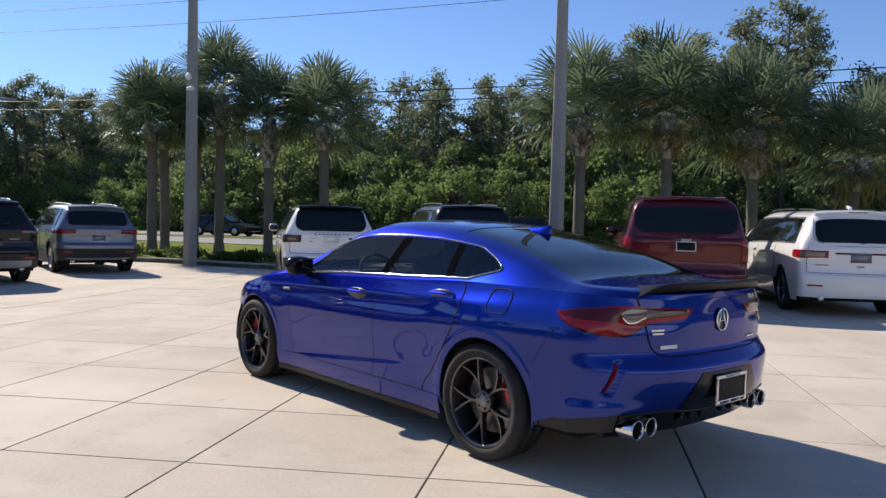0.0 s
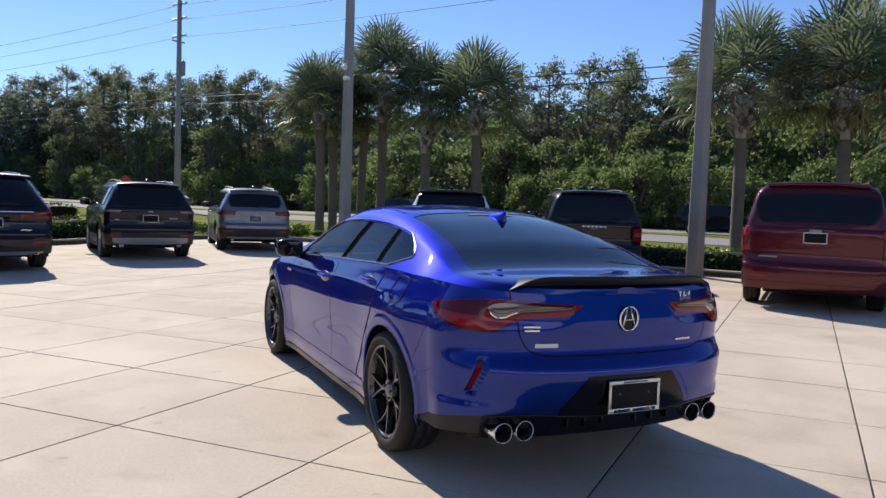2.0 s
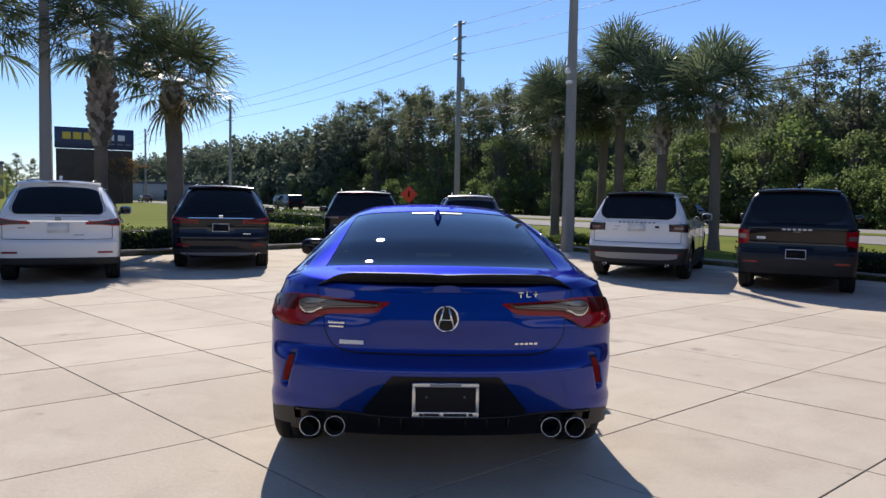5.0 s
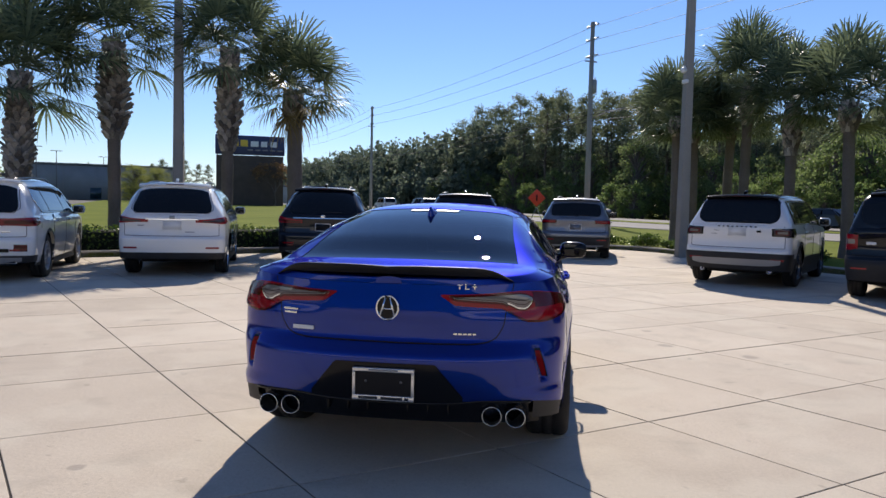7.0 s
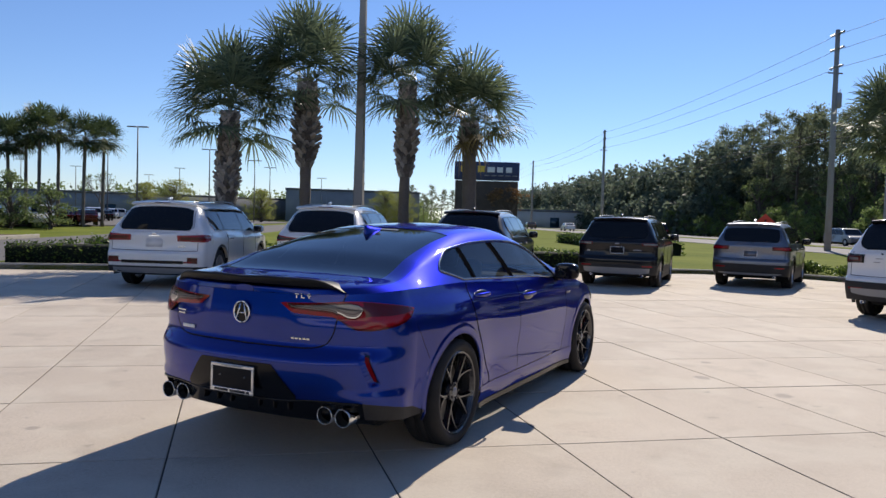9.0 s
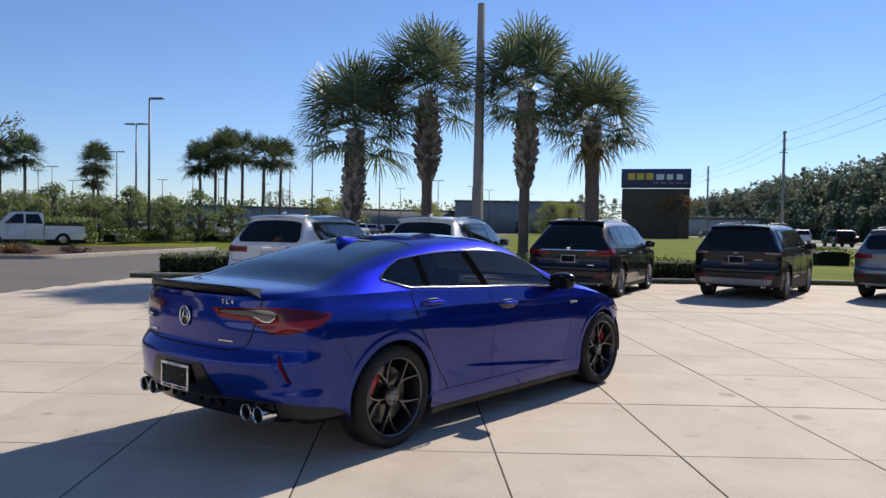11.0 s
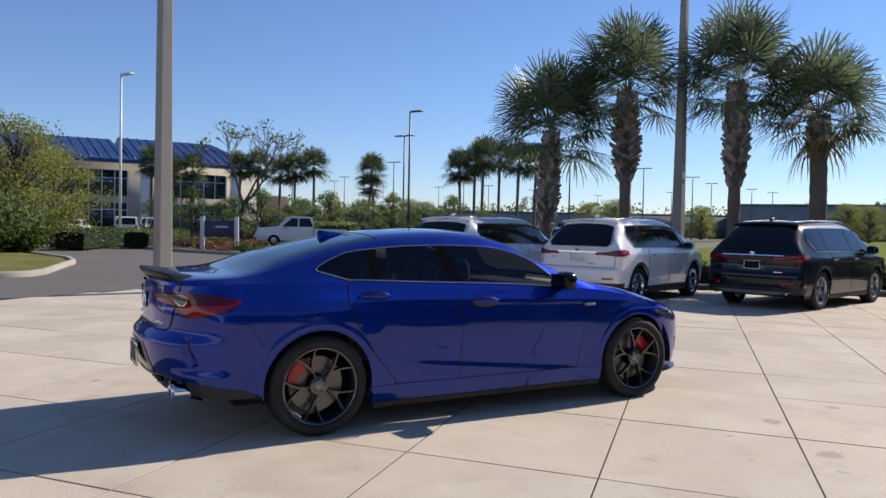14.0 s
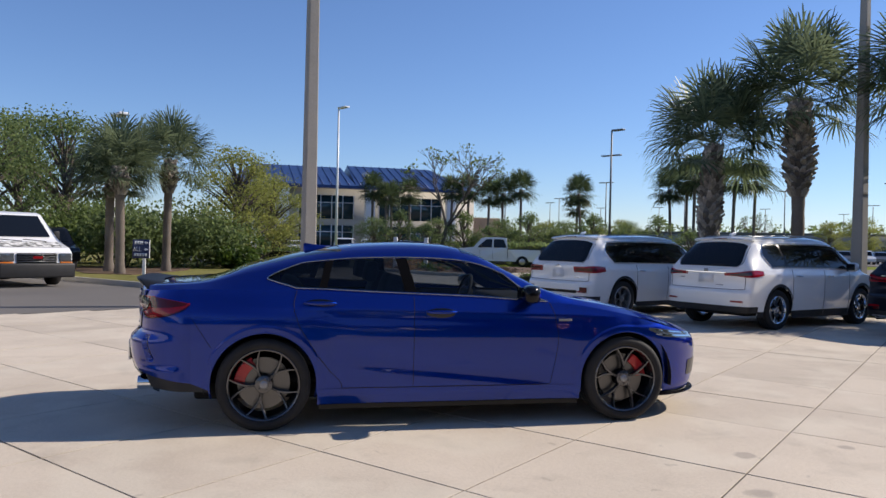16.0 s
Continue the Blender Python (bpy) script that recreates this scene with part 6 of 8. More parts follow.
def showroom():
    ob = thing("showroom_building", "pale stucco showroom with a blue hipped metal roof and tall windows", "building", Matrix.Translation((-103, 8.5, 0)) @ Matrix.Rotation(radians(93), 4, "Z"))
    w, d, h = 22.0, 22.0, 9.0
    part("wall", box((1.5, 6, h / 2), (w * 1.5, d, h)), M["stucco"], ob)
    part("annex", box((20.6, 5, 2.7), (5.2, 14, 5.4), None, 0.1), M["brick_tan"], ob)
    for x0, x1, top, ri, rj in ((-16.5, 0.62, 12.6, 4.0, 0.5), (0.64, 17.5, 12.9, 0.5, 3.5)):
        e = 1.6
        y0, y1 = -5 - e, 17 + e
        vs = [(x0, y0, h), (x1, y0, h), (x1, y1, h), (x0, y1, h), (x0 + ri, 6, top), (x1 - rj, 6, top), (x0, y0, h - 0.4), (x1, y0, h - 0.4), (x1, y1, h - 0.4), (x0, y1, h - 0.4)]
        roof = part("roof", raw(vs, [(0, 1, 5, 4), (1, 2, 5), (2, 3, 4, 5), (3, 0, 4), (6, 7, 1, 0), (7, 8, 2, 1), (9, 6, 0, 3), (6, 9, 8, 7)]), M["roof_blue"], ob, smooth=False)
        for k in range(int((x1 - x0) / 1.2)):
            xx = x0 + 0.6 + k * 1.2
            t = max(0.0, min(1.0, (xx - x0) / ri, (x1 - xx) / rj))
            part("roof_seam", tube([(xx, y0, h + 0.05), (xx, y0 + (6 - y0) * t, h + (top - h) * t + 0.05)], 0.07, 4), M["roof_blue"], roof)
    for k in range(1, 4):
        part("column", box((-20.5 + k * 11.6, -5.5, 4.4), (1.3, 1.3, 8.8), None, 0.05), M["plate_white"], ob)
    for k, (x, n) in enumerate(((-12.2, 3), (-3.2, 5), (8.6, 6))):
        for j in range(2):
            win = part("window", box((x, -5.06, 2.1 + 4.0 * j), (n * 1.5, 0.12, 3.2 if j else 3.0)), M["teal_glass"], ob)
            for q in range(n + 1):
                part("mullion", box((x - n * 0.75 + q * 1.5, -5.14, 2.1 + 4.0 * j), (0.12, 0.08, 3.2)), M["plate_white"], win)
            part("transom", box((x, -5.14, 2.1 + 4.0 * j + 0.6), (n * 1.5, 0.07, 0.10)), M["plate_white"], win)
    part("logo_shape", box((5.2, -5.3, 7.9), (3.2, 0.1, 0.8)), M["sign_blue"], ob)
    part("logo_shape", box((4.5, -5.38, 7.9), (1.2, 0.06, 0.5)), M["sign_yellow"], ob)


showroom()


def far_block(x, y, w, d, h, yaw, mat, label):
    ob = thing("low_building", label, "building", Matrix.Translation((x, y, 0)) @ Matrix.Rotation(radians(yaw), 4, "Z"))
    part("wall", box((0, 0, h / 2), (w, d, h)), mat, ob)
    part("parapet", box((0, 0, h + 0.15), (w + 0.3, d + 0.3, 0.5)), M["grey_wall"], ob)
    n = int(w / 6)
    for k in range(n):
        part("wall_joint", box((-w / 2 + (k + 0.5) * w / n, -d / 2 - 0.03, h / 2), (0.12, 0.06, h)), M["galv"], ob)
    for k in range(max(1, n // 3)):
        part("window", box((-w / 2 + (k + 0.5) * w / max(1, n // 3), -d / 2 - 0.05, 1.6), (2.4, 0.08, 2.6)), M["teal_glass"], ob)


far_block(-112, 168, 34, 26, 8.0, 34, M["pale_wall"], "low grey box-shaped store beyond the car park")
far_block(-165, 132, 90, 30, 5.5, 54, M["pale_wall"], "long low grey store beyond the car park")
far_block(-64, 196, 30, 20, 4.5, 20, M["stucco"], "long low pale store far beyond the lawn")


# ---- far and passing cars ----
def far_car(label, colour, L, W, H, kind="suv"):
    """A simple but whole car for the far car park: body, cabin glass, wheels, lamps."""
    ob = thing("far_car", label, "car", None, "cars of the far car park")
    hood = 0.95 if kind != "car" else 0.85
    prof = {"suv": [(-L / 2, 0.45), (-L / 2, 1.0), (-L / 2 + 0.35, H - 0.08), (-L / 2 + 0.7, H), (0.4, H), (0.75, H - 0.08), (1.25, hood + 0.08), (L / 2 - 0.2, hood - 0.1), (L / 2, 0.7), (L / 2, 0.4)],
            "car": [(-L / 2, 0.45), (-L / 2, 0.95), (-L / 2 + 0.5, 1.02), (-L / 2 + 1.2, H - 0.04), (-0.2, H), (0.35, H - 0.06), (1.05, hood + 0.06), (L / 2 - 0.2, hood - 0.12), (L / 2, 0.6), (L / 2, 0.35)],
            "van": [(-L / 2, 0.45), (-L / 2, 1.1), (-L / 2 + 0.12, H - 0.12), (-L / 2 + 0.4, H), (0.75, H), (0.95, H - 0.06), (1.72, 1.34), (1.9, 1.24), (L / 2 - 0.18, 1.08), (L / 2 - 0.02, 0.95), (L / 2, 0.45)],
            "truck": [(-L / 2, 0.6), (-L / 2, 1.12), (-0.75, 1.14), (-0.70, H - 0.05), (-0.4, H), (0.65, H), (0.95, H - 0.06), (1.45, 1.22), (L / 2 - 0.15, 1.12), (L / 2, 0.8), (L / 2, 0.5)]}[kind]
    Ra = 0.41
    line = list(prof) + [(L / 2 - 0.08, 0.33)]
    for yc in (L * 0.30, -L * 0.30):
        line += [(yc + Ra * math.cos(a), 0.34 + Ra * math.sin(a)) for a in steps(0, math.pi, 10)]
    line += [(-L / 2 + 0.08, 0.33)]
    bm = bmesh.new()
    rims = []
    for s in (-1, 1):
        rim = []
        for y, z in line:
            t = max(0, (z - 1.0) / (H - 1.0))
            w = W / 2 * (1 - 0.17 * t) * (0.97 if z < 0.40 else 1.0) * (1 - 0.04 * max(0, abs(y) / (L / 2) - 0.8) / 0.2)
            rim.append(bm.verts.new((s * w, y, z)))
        rims.append(rim)
    n = len(line)
    for k in range(n):
        bm.faces.new((rims[0][k], rims[0][(k + 1) % n], rims[1][(k + 1) % n], rims[1][k]))
    caps = [bm.faces.new(rims[0][::-1]), bm.faces.new(rims[1])]
    sharp = [e for f in caps for e in f.edges if max(v.co.z for v in e.verts) > 0.5]
    bmesh.ops.bevel(bm, geom=sharp, offset=0.035, segments=2, affect="EDGES", profile=0.6)
    bmesh.ops.triangulate(bm, faces=[f for f in bm.faces if len(f.verts) > 4])
    bmesh.ops.recalc_face_normals(bm, faces=bm.faces)
    part("body", bm, M[colour], ob, smooth=False)
    y0, y1 = {"suv": (-L / 2 + 0.45, 0.85), "car": (-L / 2 + 1.0, 0.75), "truck": (-0.62, 1.05), "van": (0.55, 1.45)}[kind]
    for s in (1, -1):
        zb = 1.24 if kind == "truck" else 1.05
        span = y1 - y0
        panes = [(y0 - 0.04, y0 + 0.04, y1 - 0.42, y1 + 0.18)] if kind == "van" else [(y0 - 0.10, y0 + 0.12, y0 + span * 0.46, y0 + span * 0.46), (y0 + span * 0.52, y0 + span * 0.52, y1 - 0.42, y1 + 0.16)]
        for ya_, yb_, yc_, yd_ in panes:
            part("side_window", raw([(s * (W / 2 * (1 - 0.17 * (z - 1) / (H - 1)) + 0.006), y, z) for y, z in ((ya_, zb), (yb_, H - 0.12), (yc_, H - 0.12), (yd_, zb))], [(0, 1, 2, 3)]), M["privacy"], ob)
        for yd in (y0 + span * 0.49, y1 - 0.02) + ((y0 - 0.15,) if kind == "truck" else ()):
            part("door_gap", box((s * (W / 2 - 0.001), yd, 0.78), (0.006, 0.012, 0.55)), M["well"], ob)
        for yw in (-L * 0.30, L * 0.30):
            part("wheel_well", box((s * (W / 2 - 0.26), yw, 0.52), (0.34, 0.78, 0.40)), M["well"], ob)
    yb = {"suv": (-L / 2 + 0.02, -L / 2 + 0.33), "car": (-L / 2 + 0.58, -L / 2 + 1.12), "truck": (-0.765, -0.725), "van": (-L / 2 + 0.03, -L / 2 + 0.12)}[kind]
    for nm, ya, za, yc, zc in (("rear_screen", yb[0] - 0.02, 1.08, yb[1] - 0.02, H - 0.1), ("front_screen", *{"suv": (1.20, hood + 0.16, 0.80), "car": (1.0, hood + 0.16, 0.42), "truck": (1.40, 1.28, 0.98), "van": (1.70, 1.38, 1.00)}[kind], H - 0.1)):
        o = 0.012 if nm == "front_screen" else -0.012
        part(nm, raw([(-W * 0.39, ya + o, za), (W * 0.39, ya + o, za), (W * 0.36, yc + o, zc), (-W * 0.36, yc + o, zc)], [(0, 1, 2, 3)]), M["privacy"], ob)
    b = bmesh.new()
    add_lathe(b, [(-0.11, 0.20), (-0.11, 0.34), (0.11, 0.34), (0.11, 0.21), (0.09, 0.20)], 18)
    ty = mesh_of("tyre", b, M["rubber"])
    b = bmesh.new()
    add_lathe(b, [(0.09, 0.205), (0.10, 0.19), (0.085, 0.06), (0.09, 0.001)], 14)
    rm = mesh_of("rim", b, M["rim"])
    for y in (-L * 0.30, L * 0.30):
        for s in (1, -1):
            w = new("wheel")
            w.parent = ob
            w.matrix_basis = Matrix.Translation((s * (W / 2 - 0.10), y, 0.34)) @ (Matrix() if s > 0 else Matrix.Rotation(math.pi, 4, "Z"))
            part("tyre", ty, None, w)
            part("rim", rm, None, w)
            part("tail_lamp" if y < 0 else "headlamp", box((s * W * 0.41, (-L / 2 - 0.004) if y < 0 else (L / 2 - 0.03), 0.88 if y < 0 else 0.68), (0.24, 0.05, 0.12), None, 0.01), M["tail" if y < 0 else "head"], ob)
    return ob


FAR = [far_car("white far sport-utility car in the distant lot", "white", 4.7, 1.88, 1.72), far_car("black far saloon in the distant lot", "black", 4.8, 1.84, 1.46, "car"), far_car("silver far crossover in the distant lot", "silver", 4.5, 1.84, 1.64),
       far_car("charcoal far crossover in the distant lot", "charcoal", 4.6, 1.86, 1.68), far_car("dark red far saloon in the distant lot", "red", 4.7, 1.82, 1.45, "car"), far_car("white far saloon in the distant lot", "white", 4.6, 1.80, 1.45, "car")]
rnd = random.Random(11)


def yawed(x, y, yaw, z=0.0):
    return Matrix.Translation((x, y, z)) @ Matrix.Rotation(radians(yaw), 4, "Z")


FAR[0].matrix_basis, FAR[1].matrix_basis, FAR[2].matrix_basis = yawed(-62, 5, 80), yawed(-50, 20, 75), yawed(-60, 10, 90)
FAR[3].matrix_basis, FAR[4].matrix_basis, FAR[5].matrix_basis = yawed(-54, 21.5, 70), yawed(-58, 42, 55), yawed(-58.5, 0.8, 75)
for row, (x, y, dx, dy, n, yaw) in enumerate(((-52, 33, -2.6, 2.6, 14, 55), (-70, 36, -2.4, 2.8, 12, 45), (-66, 22, -2.9, 0.6, 6, 100), (-58, -1, -3.0, -0.5, 7, 85), (-68, 58, -1.4, 2.6, 12, 60), (-62, 8, -3.1, 0.2, 6, 80), (-88, 62, -2.0, 2.6, 12, 50))):
    for k in range(n):
        if rnd.random() < 0.18:
            continue
        copy_thing(FAR[rnd.choice((0, 1, 1, 2, 3, 3, 5, 4, 0))], yawed(x + dx * k + rnd.uniform(-0.2, 0.2), y + dy * k + rnd.uniform(-0.3, 0.3), yaw + rnd.choice((0, 180)) + rnd.uniform(-3, 3)))
pick = far_car("white crew-cab pickup truck parked beyond the mulch bed", "white", 5.8, 1.95, 1.90, "truck")
pick.matrix_basis = yawed(-42.0, 13.2, 160)
part("bed_liner", box((0, -1.80, 1.135), (1.62, 2.0, 0.02)), M["well"], pick, "dark open load bed")
part("bed_gap", box((0, -0.78, 0.90), (1.96, 0.03, 0.62)), M["well"], pick)
part("rear_bumper", box((0, -2.93, 0.56), (1.90, 0.16, 0.20), None, 0.03), M["chrome"], pick)
part("front_bumper", box((0, 2.92, 0.55), (1.92, 0.16, 0.24), None, 0.03), M["chrome"], pick)
part("front_grille", box((0, 2.905, 0.90), (1.20, 0.05, 0.30), None, 0.02), M["gloss_black"], pick)
for s in (1, -1):
    part("door_mirror", box((s * 1.10, 0.98, 1.32), (0.18, 0.10, 0.24), None, 0.03), M["plastic"], pick)
    part("bed_rail", box((s * 0.90, -1.83, 1.15), (0.10, 2.12, 0.05), None, 0.01), M["plastic"], pick)
for i, (n, h, c, turn) in enumerate(((27.5, 75, 3, 0), (29.5, 96, 0, 0), (39, 30, 1, 180), (41.5, 62, 2, 180), (30, 128, 5, 0), (27, 150, 1, 0), (40, 110, 3, 180), (39, 8, 3, 180), (28, -4, 3, 0))):
    x, y = along(n, h)
    copy_thing(FAR[c], yawed(x, y, 30 + turn, 0.13))
M["flaked"] = varied("flaking_white_paint", ((0.10, 0.10, 0.09), (0.72, 0.71, 0.68)), 0.7, 5, 14, 0.1, 0.12)
van = far_car("white work van with flaking bonnet paint on the driveway", "white", 5.4, 2.0, 2.08, "van")
van.matrix_basis = yawed(-18.0, -9.35, -51, -0.03)
part("bonnet", raw([(-0.86, 1.95, 1.235), (0.86, 1.95, 1.235), (0.80, 2.5, 1.095), (-0.80, 2.5, 1.095)], [(0, 1, 2, 3)]), M["flaked"], van, "white bonnet with paint flaking off")
part("front_grille", box((0, 2.70, 0.80), (1.05, 0.05, 0.26), None, 0.02), M["gloss_black"], van)
for k in range(4):
    part("grille_bar", box((0, 2.73, 0.71 + 0.06 * k), (1.03, 0.02, 0.012)), M["satin"], van)
part("front_bumper", box((0, 2.72, 0.46), (2.00, 0.18, 0.40), None, 0.05), M["plastic"], van)
part("grille_badge", box((0, 2.745, 0.81), (0.26, 0.02, 0.07), None, 0.006), M["reflector"], van, "small red grille badge")
part("wiper", tube([(-0.55, 1.99, 1.25), (0.05, 1.93, 1.30)], 0.012, 5), M["plastic"], van)
part("wiper", tube([(0.10, 1.99, 1.25), (0.70, 1.93, 1.30)], 0.012, 5), M["plastic"], van)
for s in (1, -1):
    part("headlamp", box((s * 0.76, 2.69, 0.82), (0.34, 0.05, 0.22), None, 0.02), M["head"], van)
    part("turn_signal", box((s * 0.78, 2.71, 0.665), (0.34, 0.04, 0.06), None, 0.01), M["amber"], van)
    part("door_mirror", box((s * 1.12, 1.35, 1.42), (0.16, 0.10, 0.26), None, 0.03), M["plastic"], van)
dark = copy_thing(FAR[3], yawed(-27.0, -10.6, -62, 0.06))


# unseen wall and glass added behind the camera: closes the place, bounces light, reflects
wall = structure("wall_south", box((6, -27.0, 3.9), (84, 0.4, 8.0)), M["white_stucco"], "unseen white wall added behind the pad for bounced light")
tagged(part("reflection_band", box((6, -26.78, 1.75), (78, 0.06, 3.2)), M["teal_glass"]), "unseen long band of dark glass added for reflections", "window", kind="structure")


# ---- plants ----
def leafy(name, colors, scale=0.6, through=0.35, rough=0.55, gloss=0.3):
    """Leaf surface: uneven greens, light coming through from behind."""
    m = varied(name, colors, rough, scale, 5.0, 0, 0.55, island=0.55, coords="World", spec=gloss)
    nt = m.node_tree
    b = nt.nodes["Principled BSDF"]
    out = nt.nodes["Material Output"]
    tr = nt.nodes.new("ShaderNodeBsdfTranslucent")
    mx = nt.nodes.new("ShaderNodeMixShader")
    mx.inputs[0].default_value = through
    src = b.inputs["Base Color"].links[0].from_socket
    nt.links.new(src, tr.inputs[0])
    nt.links.new(b.outputs[0], mx.inputs[1])
    nt.links.new(tr.outputs[0], mx.inputs[2])
    nt.links.new(mx.outputs[0], out.inputs[0])
    return m


M["pine"] = leafy("pine_needles", ((0.10, 0.125, 0.075), (0.25, 0.28, 0.16)), 0.5, 0.6, 0.5)
M["pine_far"] = leafy("far_pine_needles", ((0.075, 0.105, 0.075), (0.19, 0.225, 0.155)), 0.25, 0.55, 0.6)
M["oak"] = leafy("broad_leaves", ((0.09, 0.13, 0.052), (0.24, 0.30, 0.11)), 0.4, 0.6)
M["vine"] = leafy("bright_vine_leaves", ((0.095, 0.150, 0.045), (0.25, 0.32, 0.105)), 0.5, 0.6)
M["hedge"] = leafy("hedge_leaves", ((0.03, 0.06, 0.012), (0.12, 0.18, 0.03)), 1.5, 0.45, 0.4, 0.4)
M["elm"] = leafy("young_elm_leaves", ((0.17, 0.195, 0.045), (0.37, 0.38, 0.11)), 0.5, 0.62)
M["frond"] = leafy("palm_frond", ((0.070, 0.100, 0.060), (0.21, 0.255, 0.14)), 0.8, 0.42, 0.45, 0.4)
M["frond_far"] = leafy("dark_palm_frond", ((0.035, 0.055, 0.022), (0.11, 0.145, 0.06)), 0.8, 0.35, 0.5)
M["frond_dry"] = leafy("dry_palm_frond", ((0.16, 0.12, 0.05), (0.34, 0.27, 0.13)), 0.8, 0.25, 0.7)
M["withered"] = leafy("withered_leaves", ((0.075, 0.052, 0.038), (0.19, 0.135, 0.095)), 0.8, 0.15, 0.85)
M["dry_leaf"] = leafy("rust_leaves", ((0.16, 0.08, 0.03), (0.34, 0.20, 0.09)), 0.8, 0.3, 0.7)
M["bark"] = varied("brown_bark", ((0.07, 0.056, 0.046), (0.17, 0.14, 0.115)), 0.95, 2, 25, 0.6, 0.5, dist=0.03)
M["palm_bark"] = varied("grey_palm_trunk", ((0.10, 0.082, 0.066), (0.22, 0.185, 0.155)), 0.95, 1.5, 30, 0.6, 0.5, dist=0.02)
M["boot"] = varied("palm_boots", ((0.11, 0.092, 0.076), (0.46, 0.405, 0.345)), 0.95, 2, 25, 0.4, 0.5, island=0.6, dist=0.02)
# hedge filler: near-black colour stands for the shade between the leaves
M["core"] = varied("dark_hedge_fill", ((0.006, 0.010, 0.004), (0.016, 0.022, 0.008)), 0.95, 3, 20, 0.4)


def quads(name, c, size, mat, rng, ratio=0.55, up=0.0, third=True):
    """Many small leaf blades as one mesh; c: centres, size: their lengths."""
    n = len(c)
    d = rng.normal(size=(n, 3))
    d[:, 2] += up
    d /= np.linalg.norm(d, axis=1)[:, None]
    e = np.cross(d, rng.normal(size=(n, 3)))
    e /= np.linalg.norm(e, axis=1)[:, None]
    s = size[:, None]
    nrm = np.cross(d, e)
    V = np.stack([c - d * s * 0.5, c + e * s * ratio * 0.5 + nrm * s * 0.06, c + d * s * 0.5, c - e * s * ratio * 0.5 + nrm * s * 0.06], 1).reshape(-1, 3)
    me = bpy.data.meshes.new(name)
    me.from_pydata(V.tolist(), [], np.arange(4 * n).reshape(-1, 4).tolist())
    me.materials.append(mat)
    return me


def blob(rng, n, c, r, hollow=0.55):
    """Points in a rough ball, thicker to its skin."""
    d = rng.normal(size=(n, 3))
    d /= np.linalg.norm(d, axis=1)[:, None]
    rad = (hollow + (1 - hollow) * rng.random(n)) * (1 + 0.18 * rng.normal(size=n))
    return np.array(c) + d * rad[:, None] * np.array(r)


def limb_mesh(name, paths, mat):
    bm = bmesh.new()
    for pts, rs in paths:
        add_tube(bm, pts, rs, 7, False)
    return mesh_of(name, bm, mat)


def make_pine(seed, H):
    rng = np.random.default_rng(seed)
    paths = [([(0, 0, -0.2), (rng.normal() * 0.2, rng.normal() * 0.2, H * 0.5), (rng.normal() * 0.3, rng.normal() * 0.3, H * 0.97)], [0.20, 0.15, 0.04])]
    C, S = [], []
    for k in range(30):
        z = H * (0.44 + 0.56 * (k / 30) ** 0.9)
        a, r = rng.random() * 6.28, (2.3 * (1 - ((z / H - 0.5) / 0.56) ** 2) + 0.35) * rng.uniform(0.45, 1.0)
        c = (r * math.cos(a), r * math.sin(a), z + rng.normal() * 0.25)
        paths.append(([(0, 0, z - 0.5), (c[0] * 0.6, c[1] * 0.6, z - 0.15), c], [0.06, 0.04, 0.015]))
        C.append(blob(rng, 104, c, (1.1, 1.1, 0.66), 0.15))
    for k in range(9):
        z, a = H * rng.uniform(0.2, 0.5), rng.random() * 6.28
        paths.append(([(0, 0, z), (math.cos(a) * rng.uniform(0.6, 1.8), math.sin(a) * rng.uniform(0.6, 1.8), z + 0.1)], [0.035, 0.01]))
    C = np.concatenate(C)
    return limb_mesh("trunk", paths, M["bark"]), quads("crown", C, rng.uniform(0.22, 0.42, len(C)), M["pine"], rng, 0.42, 0.4)


def make_oak(seed, H, spread, mat, low=0.12, n=48, per=62, leaf=(0.17, 0.34), flat=0.75):
    rng = np.random.default_rng(seed)
    paths = [([(0, 0, -0.2), (rng.normal() * 0.15, rng.normal() * 0.15, H * 0.35), (rng.normal() * 0.3, rng.normal() * 0.3, H * 0.8)], [0.035 * H, 0.025 * H, 0.006 * H])]
    C = []
    for k in range(n):
        t = rng.random()
        z = H * (low + (0.97 - low) * t)
        prof = math.sin(math.pi * min(0.98, 0.18 + 0.80 * t)) ** 0.6
        a, r = rng.random() * 6.28, spread * prof * rng.uniform(0.35, 1.0)
        c = (r * math.cos(a), r * math.sin(a), z)
        paths.append(([(0, 0, max(0.1, z - 0.25 * H)), (c[0] * 0.5, c[1] * 0.5, z - 0.1 * H), c], [0.010 * H, 0.007 * H, 0.002 * H]))
        q = spread * rng.uniform(0.20, 0.34)
        C.append(blob(rng, per, c, (q, q, q * flat), 0.35))
    C = np.concatenate(C)
    C[:, 2] = np.maximum(C[:, 2], 0.05)
    return limb_mesh("trunk", paths, M["bark"]), quads("crown", C, rng.uniform(*leaf, len(C)), mat, rng, 0.6)


def tree_thing(name, label, meshes, m, group, sizes=None):
    ob = thing(name, label, "tree", m, group)
    part("trunk", meshes[0], None, ob)
    part("crown", meshes[1], None, ob)
    return ob


